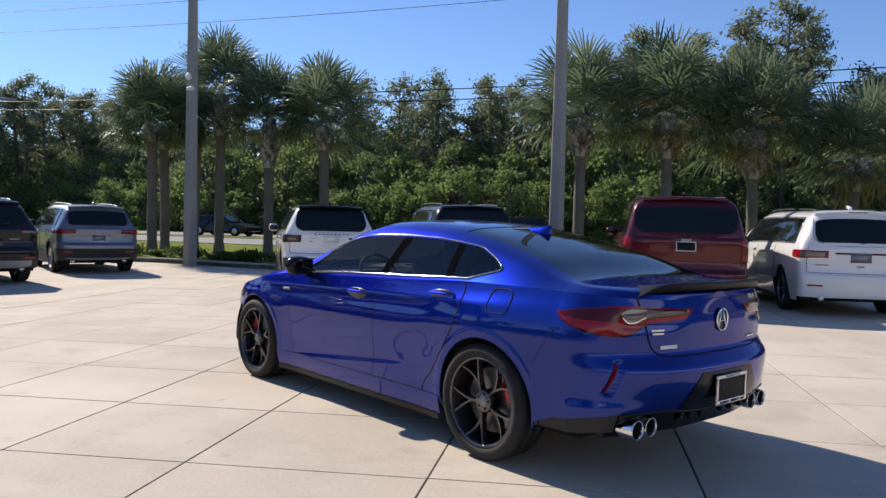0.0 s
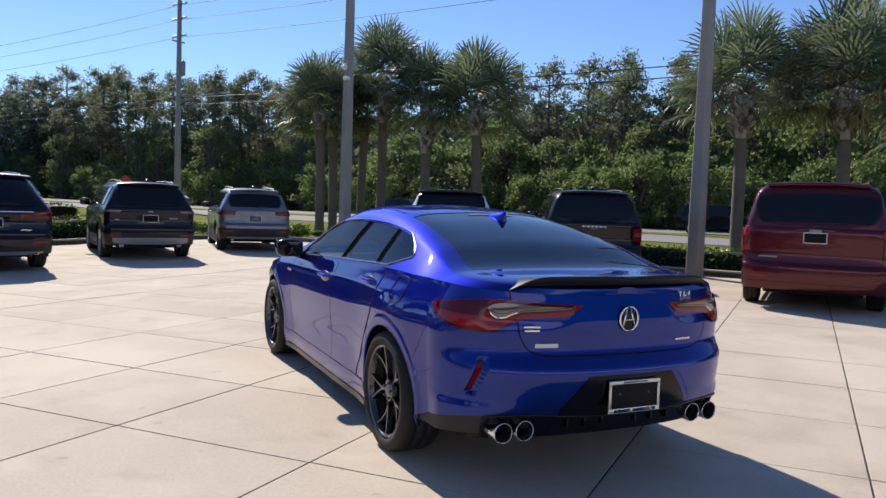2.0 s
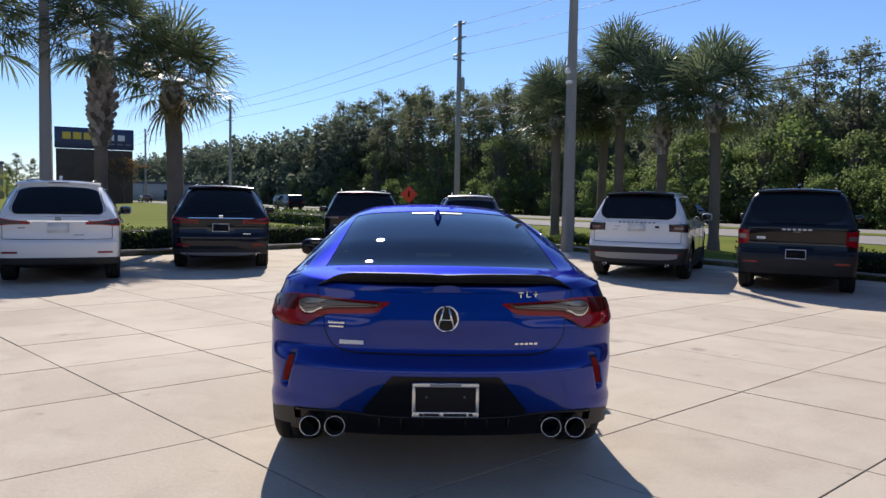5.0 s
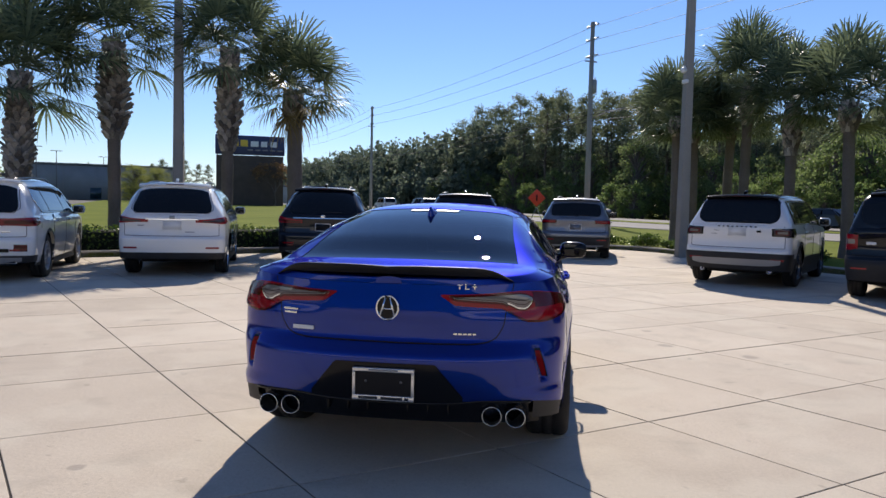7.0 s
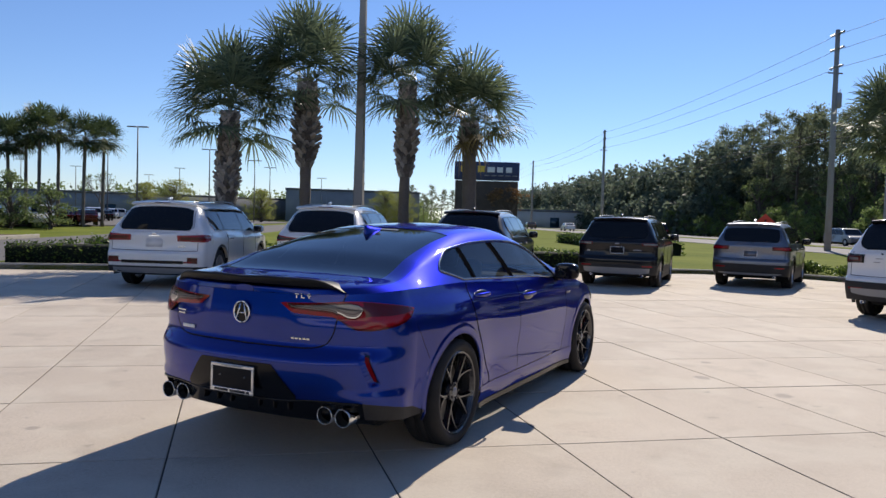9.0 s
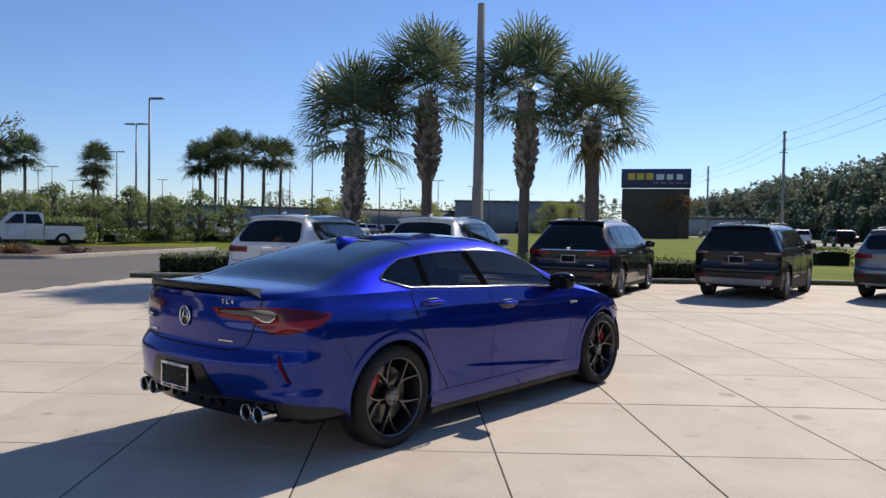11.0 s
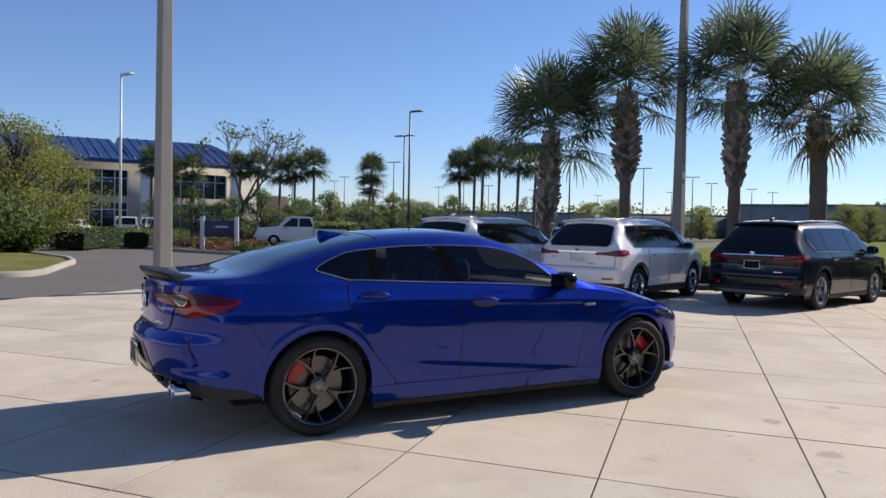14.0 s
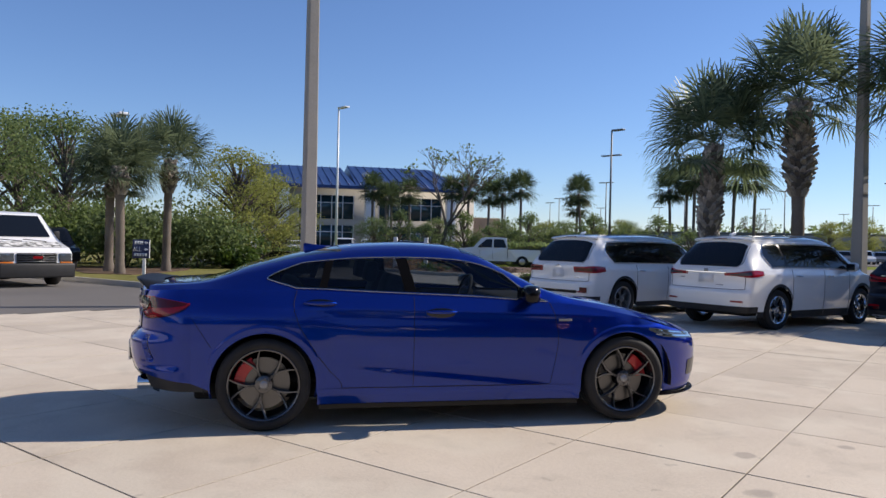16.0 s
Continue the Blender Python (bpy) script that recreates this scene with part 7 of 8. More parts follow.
# palms
def fan(rng, base, yaw, elev, petiole, R, n, droop, V, F):
    f = Vector((math.cos(elev) * math.cos(yaw), math.cos(elev) * math.sin(yaw), math.sin(elev)))
    s = Vector((-math.sin(yaw), math.cos(yaw), 0))
    u = s.cross(f) * -1
    hub = Vector(base) + f * petiole + Vector((0, 0, -0.10 * petiole))
    i0 = len(V)
    w = s * 0.016
    V.extend([Vector(base) - w, Vector(base) + w, hub + w, hub - w])
    F.append((i0, i0 + 1, i0 + 2, i0 + 3))
    for k in range(n):
        a = radians(-118 + 236 * k / (n - 1)) + rng.normal() * 0.03
        d = (f * math.cos(a) + s * math.sin(a) + u * (0.22 - 0.30 * abs(math.sin(a)))).normalized()
        L = R * (0.72 + 0.28 * math.cos(a * 0.6)) * rng.uniform(0.80, 1.08)
        e = (d.cross(u)).normalized() * (0.546 / n * R / 0.9 * 0.92)
        q = u * 0.010
        p0 = hub + d * 0.05
        p1 = hub + d * L * 0.55 + Vector((0, 0, -droop * 0.10 * L))
        p2 = hub + d * L * 0.85 + Vector((0, 0, -droop * 0.34 * L))
        p3 = hub + d * L * 0.97 + Vector((0, 0, -droop * rng.uniform(0.5, 0.85) * L))
        i = len(V)
        V.extend([p0 - e * 0.5, p0 + e * 0.5, p1 - e * 1.15 + q, p1 + e * 1.15 + q, p2 - e * 0.7, p2 + e * 0.7, p3])
        F.extend([(i, i + 1, i + 3, i + 2), (i + 2, i + 3, i + 5, i + 4), (i + 4, i + 5, i + 6)])


def palm_crown(seed, fronds, R=0.92, pet=(0.75, 1.05), low=-24, mat="frond", n=30, droop=0.40):
    rng = np.random.default_rng(seed)
    V, F = [], []
    for k in range(fronds):
        t = (k + 0.5) / fronds
        elev = radians(86 - (86 - low) * t ** 0.85 + rng.normal() * 6)
        yaw = k * 2.39996 + rng.normal() * 0.2
        fan(rng, (0.06 * math.cos(yaw), 0.06 * math.sin(yaw), 0.25 * (1 - t)), yaw, elev, rng.uniform(*pet) * (1.08 - 0.42 * t), R * rng.uniform(0.9, 1.08), n, droop * (0.5 + 0.8 * t), V, F)
    me = bpy.data.meshes.new("crown")
    me.from_pydata([tuple(v) for v in V], [], F)
    me.materials.append(M[mat])
    return me


def palm_trunk(seed, h, boots, r0=0.16, r1=0.15, rb=0.36, lean=0.2):
    """Smooth trunk and the crossed old leaf bases under the crown, as two meshes."""
    rng = np.random.default_rng(seed)
    bend = rng.normal(size=2) * lean * 0.5
    def mid(z):
        t = z / h
        return Vector((bend[0] * (t * t - 1), bend[1] * (t * t - 1), z))
    b = bmesh.new()
    zs = steps(-0.15, h + 0.1, 26)
    add_tube(b, [mid(z) for z in zs], [(r0 * (1.25 if z < 0.3 else 1.0) + (r1 - r0) * z / h) * (1 + 0.05 * math.sin(z * 21)) for z in zs], 12)
    trunk = mesh_of("trunk", b, M["palm_bark"])
    V, F = [], []
    rows = max(3, int(boots / 0.105))
    for i in range(rows):
        z = h - boots + boots * i / rows
        t = i / max(1, rows - 1)
        rr = r1 * 0.9 + (rb - r1 * 0.9) * min(1, 0.40 + 2.0 * t) * (1 - 0.55 * ease(0.40, 1.0, t))
        for k in range(9):
            a = 2 * math.pi * (k + 0.5 * (i % 2)) / 9 + rng.normal() * 0.06
            er, et = Vector((math.cos(a), math.sin(a), 0)), Vector((-math.sin(a), math.cos(a), 0))
            c = mid(z)
            out = rr * rng.uniform(0.88, 1.12)
            hh = rng.uniform(0.17, 0.26)
            w0, w1 = 0.085 * rr / 0.3 + 0.02, 0.035
            sk = et * rng.uniform(-0.05, 0.05)
            j = len(V)
            p, q = c + er * r1 * 0.8, c + er * out + Vector((0, 0, hh)) + sk
            V.extend([p - et * w0, p + et * w0, p + et * w0 * 0.8 + er * 0.05 + Vector((0, 0, -0.03)), p - et * w0 * 0.8 + er * 0.05 + Vector((0, 0, -0.03)), q - et * w1, q + et * w1, q + et * w1 + er * 0.03 + Vector((0, 0, -0.05)), q - et * w1 + er * 0.03 + Vector((0, 0, -0.05))])
            F.extend([(j, j + 1, j + 5, j + 4), (j + 3, j + 2, j + 6, j + 7), (j, j + 3, j + 7, j + 4), (j + 1, j + 2, j + 6, j + 5), (j + 4, j + 5, j + 6, j + 7)])
    b = bmesh.new()
    add_tube(b, [mid(h - boots + boots * t) for t in steps(0, 1.02, 8)], [r1 + (rb - 0.10 - r1) * min(1, 1.8 * t) * (1 - 0.7 * ease(0.4, 1.0, t)) for t in steps(0, 1, 8)], 10)
    b.verts.index_update()
    j = len(V)
    V.extend([v.co.copy() for v in b.verts])
    F.extend([tuple(j + v.index for v in f.verts) for f in b.faces])
    b.free()
    me = bpy.data.meshes.new("boots")
    me.from_pydata([tuple(v) for v in V], [], F)
    me.materials.append(M["boot"])
    return trunk, me


CROWNS = [palm_crown(31 + k, 36, 1.15, (0.95, 1.25), -16) for k in range(4)]
KCROWN = [palm_crown(36 + k, 36, 1.15, (0.95, 1.25), -20) for k in range(2)]
SPARSE = palm_crown(40, 30, 1.25, (1.0, 1.3), -10)
FARCROWN = palm_crown(45, 30, 1.0, (0.6, 0.9), -45, "frond_far", n=18)
DRY = palm_crown(41, 9, 0.75, (0.5, 0.75), -75, "frond_dry", 18, 1.0)


def palm(x, y, h, boots, rb, seed, label, scale=1.0, crown=None, dry=False, z=0.08, r0=0.16, group="cabbage palms round the pad"):
    ob = thing("palm_tree", label, "palm", Matrix.Translation((x, y, z)), group)
    t, bt = palm_trunk(seed, h, boots, r0, r0 * 0.95, rb)
    tr = part("trunk", t, None, ob)
    part("boot_sheath", bt, None, ob, "crossed stubs of old leaf stalks")
    c = part("crown", crown or CROWNS[seed % 4], None, ob)
    c.matrix_basis = Matrix.Translation((0, 0, h - 0.10)) @ Matrix.Rotation(seed * 1.7, 4, "Z") @ Matrix.Diagonal((scale, scale, scale, 1))
    if dry:
        c = part("dry_fronds", DRY, None, ob, "straw-coloured hanging fronds")
        c.matrix_basis = Matrix.Translation((0, 0, h - 0.2)) @ Matrix.Rotation(seed, 4, "Z")
    return ob


palm(-11.48, 9.99, 4.05, 2.7, 0.34, 1, "cabbage palm with a wholly booted shaggy trunk behind the hedge", 1.09, KCROWN[0], r0=0.17)
palm(-10.1, 11.51, 5.1, 2.35, 0.42, 2, "tall cabbage palm with a thick booted upper trunk", 1.08, KCROWN[1])
palm(-7.77, 13.16, 5.2, 2.6, 0.36, 3, "tall cabbage palm with a booted trunk above the parked cars", 1.05, KCROWN[0])
palm(-6.65, 14.95, 4.35, 1.0, 0.33, 4, "cabbage palm with a sparse crown and short boots", 1.0, SPARSE, True, r0=0.22)
palm(4.85, 20.4, 4.3, 0.55, 0.26, 5, "cabbage palm with a smooth grey trunk by the corner bed", 1.05)
palm(5.55, 21.3, 4.1, 0.5, 0.26, 9, "second cabbage palm close behind another trunk", 1.0)
palm(7.08, 20.1, 5.4, 1.3, 0.28, 6, "tallest cabbage palm of the corner bed", 1.15)
palm(7.9, 18.2, 4.5, 1.5, 0.26, 7, "cabbage palm with a rough booted neck in the corner bed", 1.05)
palm(8.8, 16.3, 4.3, 0.75, 0.30, 8, "cabbage palm with a smooth trunk behind a parked car", 1.12)
palm(6.9, 21.6, 4.3, 0.5, 0.26, 14, "cabbage palm half hidden behind others", 1.0)
palm(12.88, 9.21, 4.3, 1.0, 0.38, 10, "cabbage palm with a bulging booted neck on the verge", 1.15)
palm(14.81, 7.74, 4.5, 1.2, 0.38, 11, "cabbage palm with dead stalks under a full crown", 1.2, None, True)
palm(16.87, 6.23, 4.15, 1.35, 0.48, 12, "low cabbage palm with hanging dry fronds", 1.2, None, True)
palm(18.9, 4.0, 3.3, 0.8, 0.42, 13, "cabbage palm with a dense crown at the verge", 1.2, None, True)
palm(-22.5, -6.83, 3.75, 0.9, 0.34, 15, "cabbage palm with pruned stubs on the driveway island", 1.0)
palm(-23.9, -7.4, 3.2, 0.4, 0.26, 17, "slender palm trunk beside another on the island", 0.9)
palm(-25.0, -5.44, 4.3, 1.2, 0.36, 16, "cabbage palm with a pale booted neck on the island", 1.05)
for k, (x, y, h, s) in enumerate(((-58.5, 37.7, 8.3, 1.5), (-56, 40.3, 7.8, 1.45), (-61.7, 36.8, 7.2, 1.5), (-60.5, 41, 8.6, 1.5), (-57.5, 43.5, 8.0, 1.45), (-63, 39.5, 8.0, 1.5), (-72, 31.5, 7.2, 1.5), (-74.5, 32.5, 5.8, 1.2), (-74, 25.5, 7.6, 1.5), (-76, 24, 7.2, 1.4), (-78, 23, 6.9, 1.4), (-80, 21, 7.8, 1.4), (-82, 19.5, 7.6, 1.4), (-86, 15, 7.4, 1.4), (-88, 13, 7.2, 1.4), (-86.5, 10.5, 7.8, 1.5), (-84, 11.8, 6.8, 1.3))):
    palm(x, y, h, 0.5, 0.26, 20 + k, "far slender palm with a round dark crown", s, FARCROWN, False, 0.0, 0.15, "far palms")

# woods across the highway
PINES = [make_pine(51 + k, H) for k, H in enumerate((14.5, 15.5, 13.0, 16.0))]
OAKS = [make_oak(61, 8.5, 3.0, M["oak"]), make_oak(62, 10.0, 3.2, M["oak"]), make_oak(63, 6.0, 2.6, M["vine"], 0.03), make_oak(64, 4.0, 2.3, M["vine"], 0.02, 34), make_oak(65, 7.0, 2.8, M["oak"], 0.02)]
rnd = random.Random(5)


def planted(meshes, n, h, s, name, label, group, z=0.0):
    x, y = along(n, h)
    m = Matrix.Translation((x, y, z)) @ Matrix.Rotation(rnd.uniform(0, 6.28), 4, "Z") @ Matrix.Diagonal((s, s, s * rnd.uniform(0.92, 1.08), 1))
    ob = thing(name, label, "tree", None, group)
    ob.matrix_basis = m
    part("trunk", meshes[0], None, ob)
    part("crown", meshes[1], None, ob)


tall = curve1([(-62, 0.95), (-14, 0.85), (-9, 1.06), (2, 1.05), (8, 0.92), (13, 0.92), (22, 0.90), (31, 0.80), (44, 0.66), (55, 0.66), (61, 0.90), (72, 0.92), (84, 1.0), (92, 1.15), (110, 1.2), (135, 1.2)])
h = -62.0
while h < 135:
    gap = 2.5 if h < 70 else 3.6
    for row, n in enumerate((57.5, 62.5)):
        if rnd.random() < 0.86:
            planted(rnd.choice(PINES), n + rnd.uniform(-2, 2), h + rnd.uniform(-1.2, 1.2), rnd.uniform(0.95, 1.13) * tall(h), "pine_tree", "tall dark pine with a bare trunk in the woods", "trees of the woods")
    h += gap
h = -62.0
while h < 135:
    k = rnd.random()
    planted(OAKS[rnd.choice((0, 1, 4, 4))], 54 + rnd.uniform(-1.5, 3), h, rnd.uniform(0.75, 1.05), "broadleaf_tree", "dense dark broadleaf tree at the wood's edge", "trees of the woods")
    if k < 0.62:
        planted(OAKS[rnd.choice((2, 3, 3))], 48.2 + rnd.uniform(-0.8, 0.8), h + 1.5, rnd.uniform(0.55, 0.95), "leafy_shrub", "bright green vine-covered shrub before the woods", "shrubs of the woods")
    h += 3.3 if h < 70 else 5.0


for k in range(16):
    planted(OAKS[rnd.choice((2, 3, 2))], 46.8 + rnd.uniform(-0.8, 1.2), 2 + k * 1.6 + rnd.uniform(-0.6, 0.6), rnd.uniform(0.55, 1.0), "leafy_shrub", "bright green vine-covered shrub before the woods", "shrubs of the woods")


for k in range(26):
    planted(OAKS[2] if k % 3 else OAKS[4], 50.8 + rnd.uniform(-0.9, 1.6), -22 + k * 2.6 + rnd.uniform(-0.8, 0.8), rnd.uniform(1.0, 1.45), "broadleaf_tree", "vine-grown bright broadleaf tree before the pines", "trees of the woods")


def woods(seed, n0, n1, h0, h1, count, H, mats, leaf):
    """Far woods as one mesh: trunks left out, crowns as clumps of blades."""
    rng = np.random.default_rng(seed)
    C = []
    for k in range(count):
        x, y = along(rng.uniform(n0, n1), rng.uniform(h0, h1))
        top = H * rng.uniform(0.72, 1.05)
        for j in range(9):
            z = top * (0.12 + 0.85 * j / 8)
            r = 2.4 * rng.uniform(0.5, 1.0)
            C.append(blob(rng, 24, (x + rng.normal() * 1.0, y + rng.normal() * 1.0, z), (r, r, 1.3), 0.3))
    C = np.concatenate(C)
    return quads("far_woods", C, rng.uniform(leaf[0], leaf[1], len(C)), mats, rng, 0.7)


for seed, n0, n1, h0, h1, cnt, H, mat, leaf in ((71, 52, 72, 118, 420, 900, 15.0, "pine_far", (0.5, 1.15)), (72, 64, 76, -75, 135, 520, 11.5, "pine_far", (0.5, 1.1)), (74, 58, 66, -75, 135, 260, 6.0, "oak", (0.35, 0.8)), (73, 48, 52, 118, 420, 260, 6.5, "pine_far", (0.5, 1.1))):
    tagged(part("far_woods", woods(seed, n0, n1, h0, h1, cnt, H, M[mat], leaf), None), "dark mass of far pine woods along the highway", "woods", kind="stuff")
# low far treeline beyond the car parks
rng = np.random.default_rng(80)
C = []
for k in range(950):
    yaw = radians(rng.uniform(28, 108))
    d = rng.uniform(210, 330)
    x, y = 5 - math.sin(yaw) * d, -5 + math.cos(yaw) * d
    H = rng.uniform(4, 10)
    for j in range(4):
        C.append(blob(rng, 16, (x + rng.normal() * 2, y + rng.normal() * 2, H * (0.12 + 0.24 * j)), (3.0, 3.0, 1.6), 0.2))
C = np.concatenate(C)
tagged(part("far_treeline", quads("far_treeline", C, rng.uniform(0.6, 1.2, len(C)), M["oak"], rng, 0.7), None), "low hazy treeline beyond the car parks", "woods", kind="stuff")


# hedges and shrubs
def hedge_run(line, w, h, seed, label, name="hedge", mat="hedge", leaf=(0.05, 0.10), per=420, core=1.0):
    """A clipped hedge along a line of points: near-black core as its inner shade and a skin of small leaves."""
    rng = np.random.default_rng(seed)
    P = [Vector((*p, 0)) for p in line]
    ob = thing(name, label, "hedge", None)
    bm = bmesh.new()
    rings = []
    for i, p in enumerate(P):
        d = (P[min(i + 1, len(P) - 1)] - P[max(i - 1, 0)]).normalized()
        s = Vector((-d.y, d.x, 0))
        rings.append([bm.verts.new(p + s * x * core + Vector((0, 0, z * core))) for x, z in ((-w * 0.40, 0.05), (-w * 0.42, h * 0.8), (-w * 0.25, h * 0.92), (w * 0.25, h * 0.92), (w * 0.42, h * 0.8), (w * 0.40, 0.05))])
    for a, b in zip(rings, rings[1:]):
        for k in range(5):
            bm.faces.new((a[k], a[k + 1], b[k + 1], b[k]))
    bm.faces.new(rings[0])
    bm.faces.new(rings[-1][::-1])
    # solid filler, dark as shade would be, stops views through the leaves
    part("dark_core", bm, M["core"], ob)
    C = []
    for a, b in zip(P, P[1:]):
        L = (b - a).length
        d = (b - a).normalized()
        s = np.array((-d.y, d.x, 0))
        n = int(per * L)
        t = rng.random(n)
        side = rng.random(n)
        q = np.where(side < 0.36, -0.5, np.where(side < 0.72, 0.5, 0)) * w
        q = np.where(q == 0, rng.uniform(-0.5, 0.5, n) * w, q) + rng.normal(size=n) * 0.035
        z = np.where(side < 0.72, rng.uniform(0.08, 1.0, n) * h, h) + rng.normal(size=n) * 0.04
        z += 0.05 * np.sin((t * L + a.x) * 2.3)
        C.append(np.array(a) + np.outer(t * L, np.array(d)) + np.outer(q, s) + np.outer(z, (0, 0, 1)))
    C = np.concatenate(C)
    part("foliage", quads("foliage", C, rng.uniform(*leaf, len(C)), M[mat], rng, 0.6), None, ob)
    return ob


def kerb_offset(i0, i1, d):
    out = []
    for i in range(i0, i1 + 1, 3):
        a, b = Vector(KERB_LINE[max(i - 1, 0)]), Vector(KERB_LINE[min(i + 1, len(KERB_LINE) - 1)])
        t = (b - a).normalized()
        out.append((KERB_LINE[i][0] - t.y * d, KERB_LINE[i][1] + t.x * d))
    return out


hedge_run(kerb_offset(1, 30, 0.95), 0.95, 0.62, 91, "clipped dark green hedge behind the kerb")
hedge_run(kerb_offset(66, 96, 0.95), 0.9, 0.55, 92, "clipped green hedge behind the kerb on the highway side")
hedge_run([(-14.75, 8.2), (-13.9, 9.2)], 0.9, 0.72, 93, "short end of a clipped hedge by the driveway")
hedge_run([along(12.2, 28), along(12.0, 36), along(11.5, 46)], 1.6, 0.75, 94, "long low hedge across the lawn", per=160, leaf=(0.09, 0.18))
hedge_run([(-46, 20), (-53, 29), (-60, 42)], 1.4, 0.8, 95, "dark hedge before the far parked cars", per=200, leaf=(0.12, 0.22), core=0.7)
hedge_run([(-33, -1.0), (-40, 1.5), (-47, 3.0)], 1.5, 0.9, 96, "low hedge along the driveway", per=160, leaf=(0.09, 0.16))
hedge_run([(-35.5, 2.2), (-39, 4.0), (-42.5, 5.5)], 1.5, 0.9, 97, "yellow-green clipped hedge by the mulch bed", mat="vine", per=200, leaf=(0.08, 0.14))
hedge_run([(-44, 16.5), (-52, 18.5), (-60, 17), (-64, 15.5)], 3.0, 1.5, 98, "high shrub belt in front of the far lot", mat="oak", per=220, leaf=(0.2, 0.4), core=0.5)


def shrub(x, y, r, h, seed, mat, label, leaf=(0.05, 0.11), n=9, per=150, z=0.1):
    rng = np.random.default_rng(seed)
    ob = thing("shrub", label, "shrub", Matrix.Translation((x, y, z)), "shrubs")
    C = np.concatenate([blob(rng, per, (rng.normal() * r * 0.38, rng.normal() * r * 0.38, h * rng.uniform(0.3, 0.62)), (r * 0.5, r * 0.5, h * 0.36), 0.5) for k in range(n)])
    C[:, 2] = np.maximum(C[:, 2], 0.02)
    part("foliage", quads("foliage", C, rng.uniform(*leaf, len(C)), M[mat], rng, 0.6), None, ob)
    part("stems", limb_mesh("stems", [([(0, 0, -0.1), (rng.normal() * r * 0.3, rng.normal() * r * 0.3, h * 0.5)], [0.03, 0.01]) for k in range(5)], M["bark"]), None, ob)


for k, (x, y, r, h, mt) in enumerate(((2.6, 20.6, 0.7, 0.8, "hedge"), (3.9, 19.5, 0.8, 0.85, "hedge"), (5.3, 18.2, 0.75, 0.75, "hedge"), (5.9, 16.9, 0.6, 0.6, "hedge"), (6.5, 15.8, 0.7, 0.7, "hedge"), (7.2, 14.4, 0.7, 0.7, "hedge"), (4.7, 18.9, 0.45, 0.45, "vine"), (5.9, 17.6, 0.35, 0.3, "dry_leaf"), (6.4, 16.6, 0.35, 0.3, "dry_leaf"), (0.6, 20.9, 0.7, 0.75, "hedge"), (1.7, 21.2, 0.6, 0.7, "hedge"))):
    shrub(x, y, r * 0.9, h * 0.56, 110 + k, mt, "rounded evergreen shrub in the corner bed" if mt != "dry_leaf" else "low reddish plant in the corner bed")
for k, (x, y, r, h, mt) in enumerate(((-28.5, -7.6, 2.0, 3.2, "oak"), (-29.5, -6.0, 2.4, 3.4, "oak"), (-29.5, -4.8, 2.2, 3.0, "oak"), (-31, -3.9, 1.6, 2.4, "hedge"), (-33, -9.5, 2.6, 3.6, "vine"), (-29, -3.0, 0.9, 1.1, "hedge"), (-36, -12, 2.8, 3.6, "vine"), (-31.5, -11.5, 1.8, 3.0, "vine"))):
    shrub(x, y, r, h, 130 + k, mt, "tall dense shrub thicket behind the island palms", (0.12, 0.26), 14, 220, 0.05)
ISLE = make_oak(66, 7.0, 3.4, M["oak"], 0.10, 70, 130, (0.10, 0.20))
ELM = make_oak(67, 6.4, 3.2, M["elm"], 0.14, 80, 150, (0.08, 0.17))
for x, y, s, me, lb in ((-34, -11.5, 1.05, ISLE, "spreading dark oak behind the island"), (-39, -15, 1.15, ISLE, "spreading oak beyond the driveway"), (-33.5, -3.2, 0.95, ELM, "light green young elm behind the shrubs"), (-37.5, -1.5, 0.8, ELM, "light green young elm by the far lot"), (-30, -14, 1.0, ISLE, "dense oak at the driveway's edge")):
    tree_thing("broadleaf_tree", lb, me, Matrix.Translation((x, y, 0)) @ Matrix.Rotation(x, 4, "Z") @ Matrix.Diagonal((s, s, s, 1)), "trees of the far lot")


def bare_tree(seed, H, leafmat=None, leaves=0):
    """A tree of fine bare branches, with a few leaf clumps."""
    rng = np.random.default_rng(seed)
    paths, tips = [], []

    def grow(p, d, L, r, depth):
        q = p + d * L
        paths.append(([p, (p + q) / 2 + Vector(rng.normal(size=3)) * L * 0.05, q], [r, r * 0.8, r * 0.6]))
        if depth == 0:
            tips.append(q)
            return
        for k in range(3):
            nd = (d + Vector(rng.normal(size=3)) * 0.42 + Vector((0, 0, 0.12))).normalized()
            grow(q, nd, L * rng.uniform(0.62, 0.85), r * 0.6, depth - 1)
    grow(Vector((0, 0, -0.1)), Vector((0, 0, 1)), H * 0.26, 0.016 * H, 5)
    tr = limb_mesh("trunk", paths, M["bark"])
    C = np.concatenate([blob(rng, 3, tuple(tips[rng.integers(len(tips))]), (0.3, 0.3, 0.25), 0.1) for k in range(max(1, leaves))])
    return tr, quads("crown", C, rng.uniform(0.10, 0.22, len(C)), M[leafmat or "oak"], rng, 0.6)


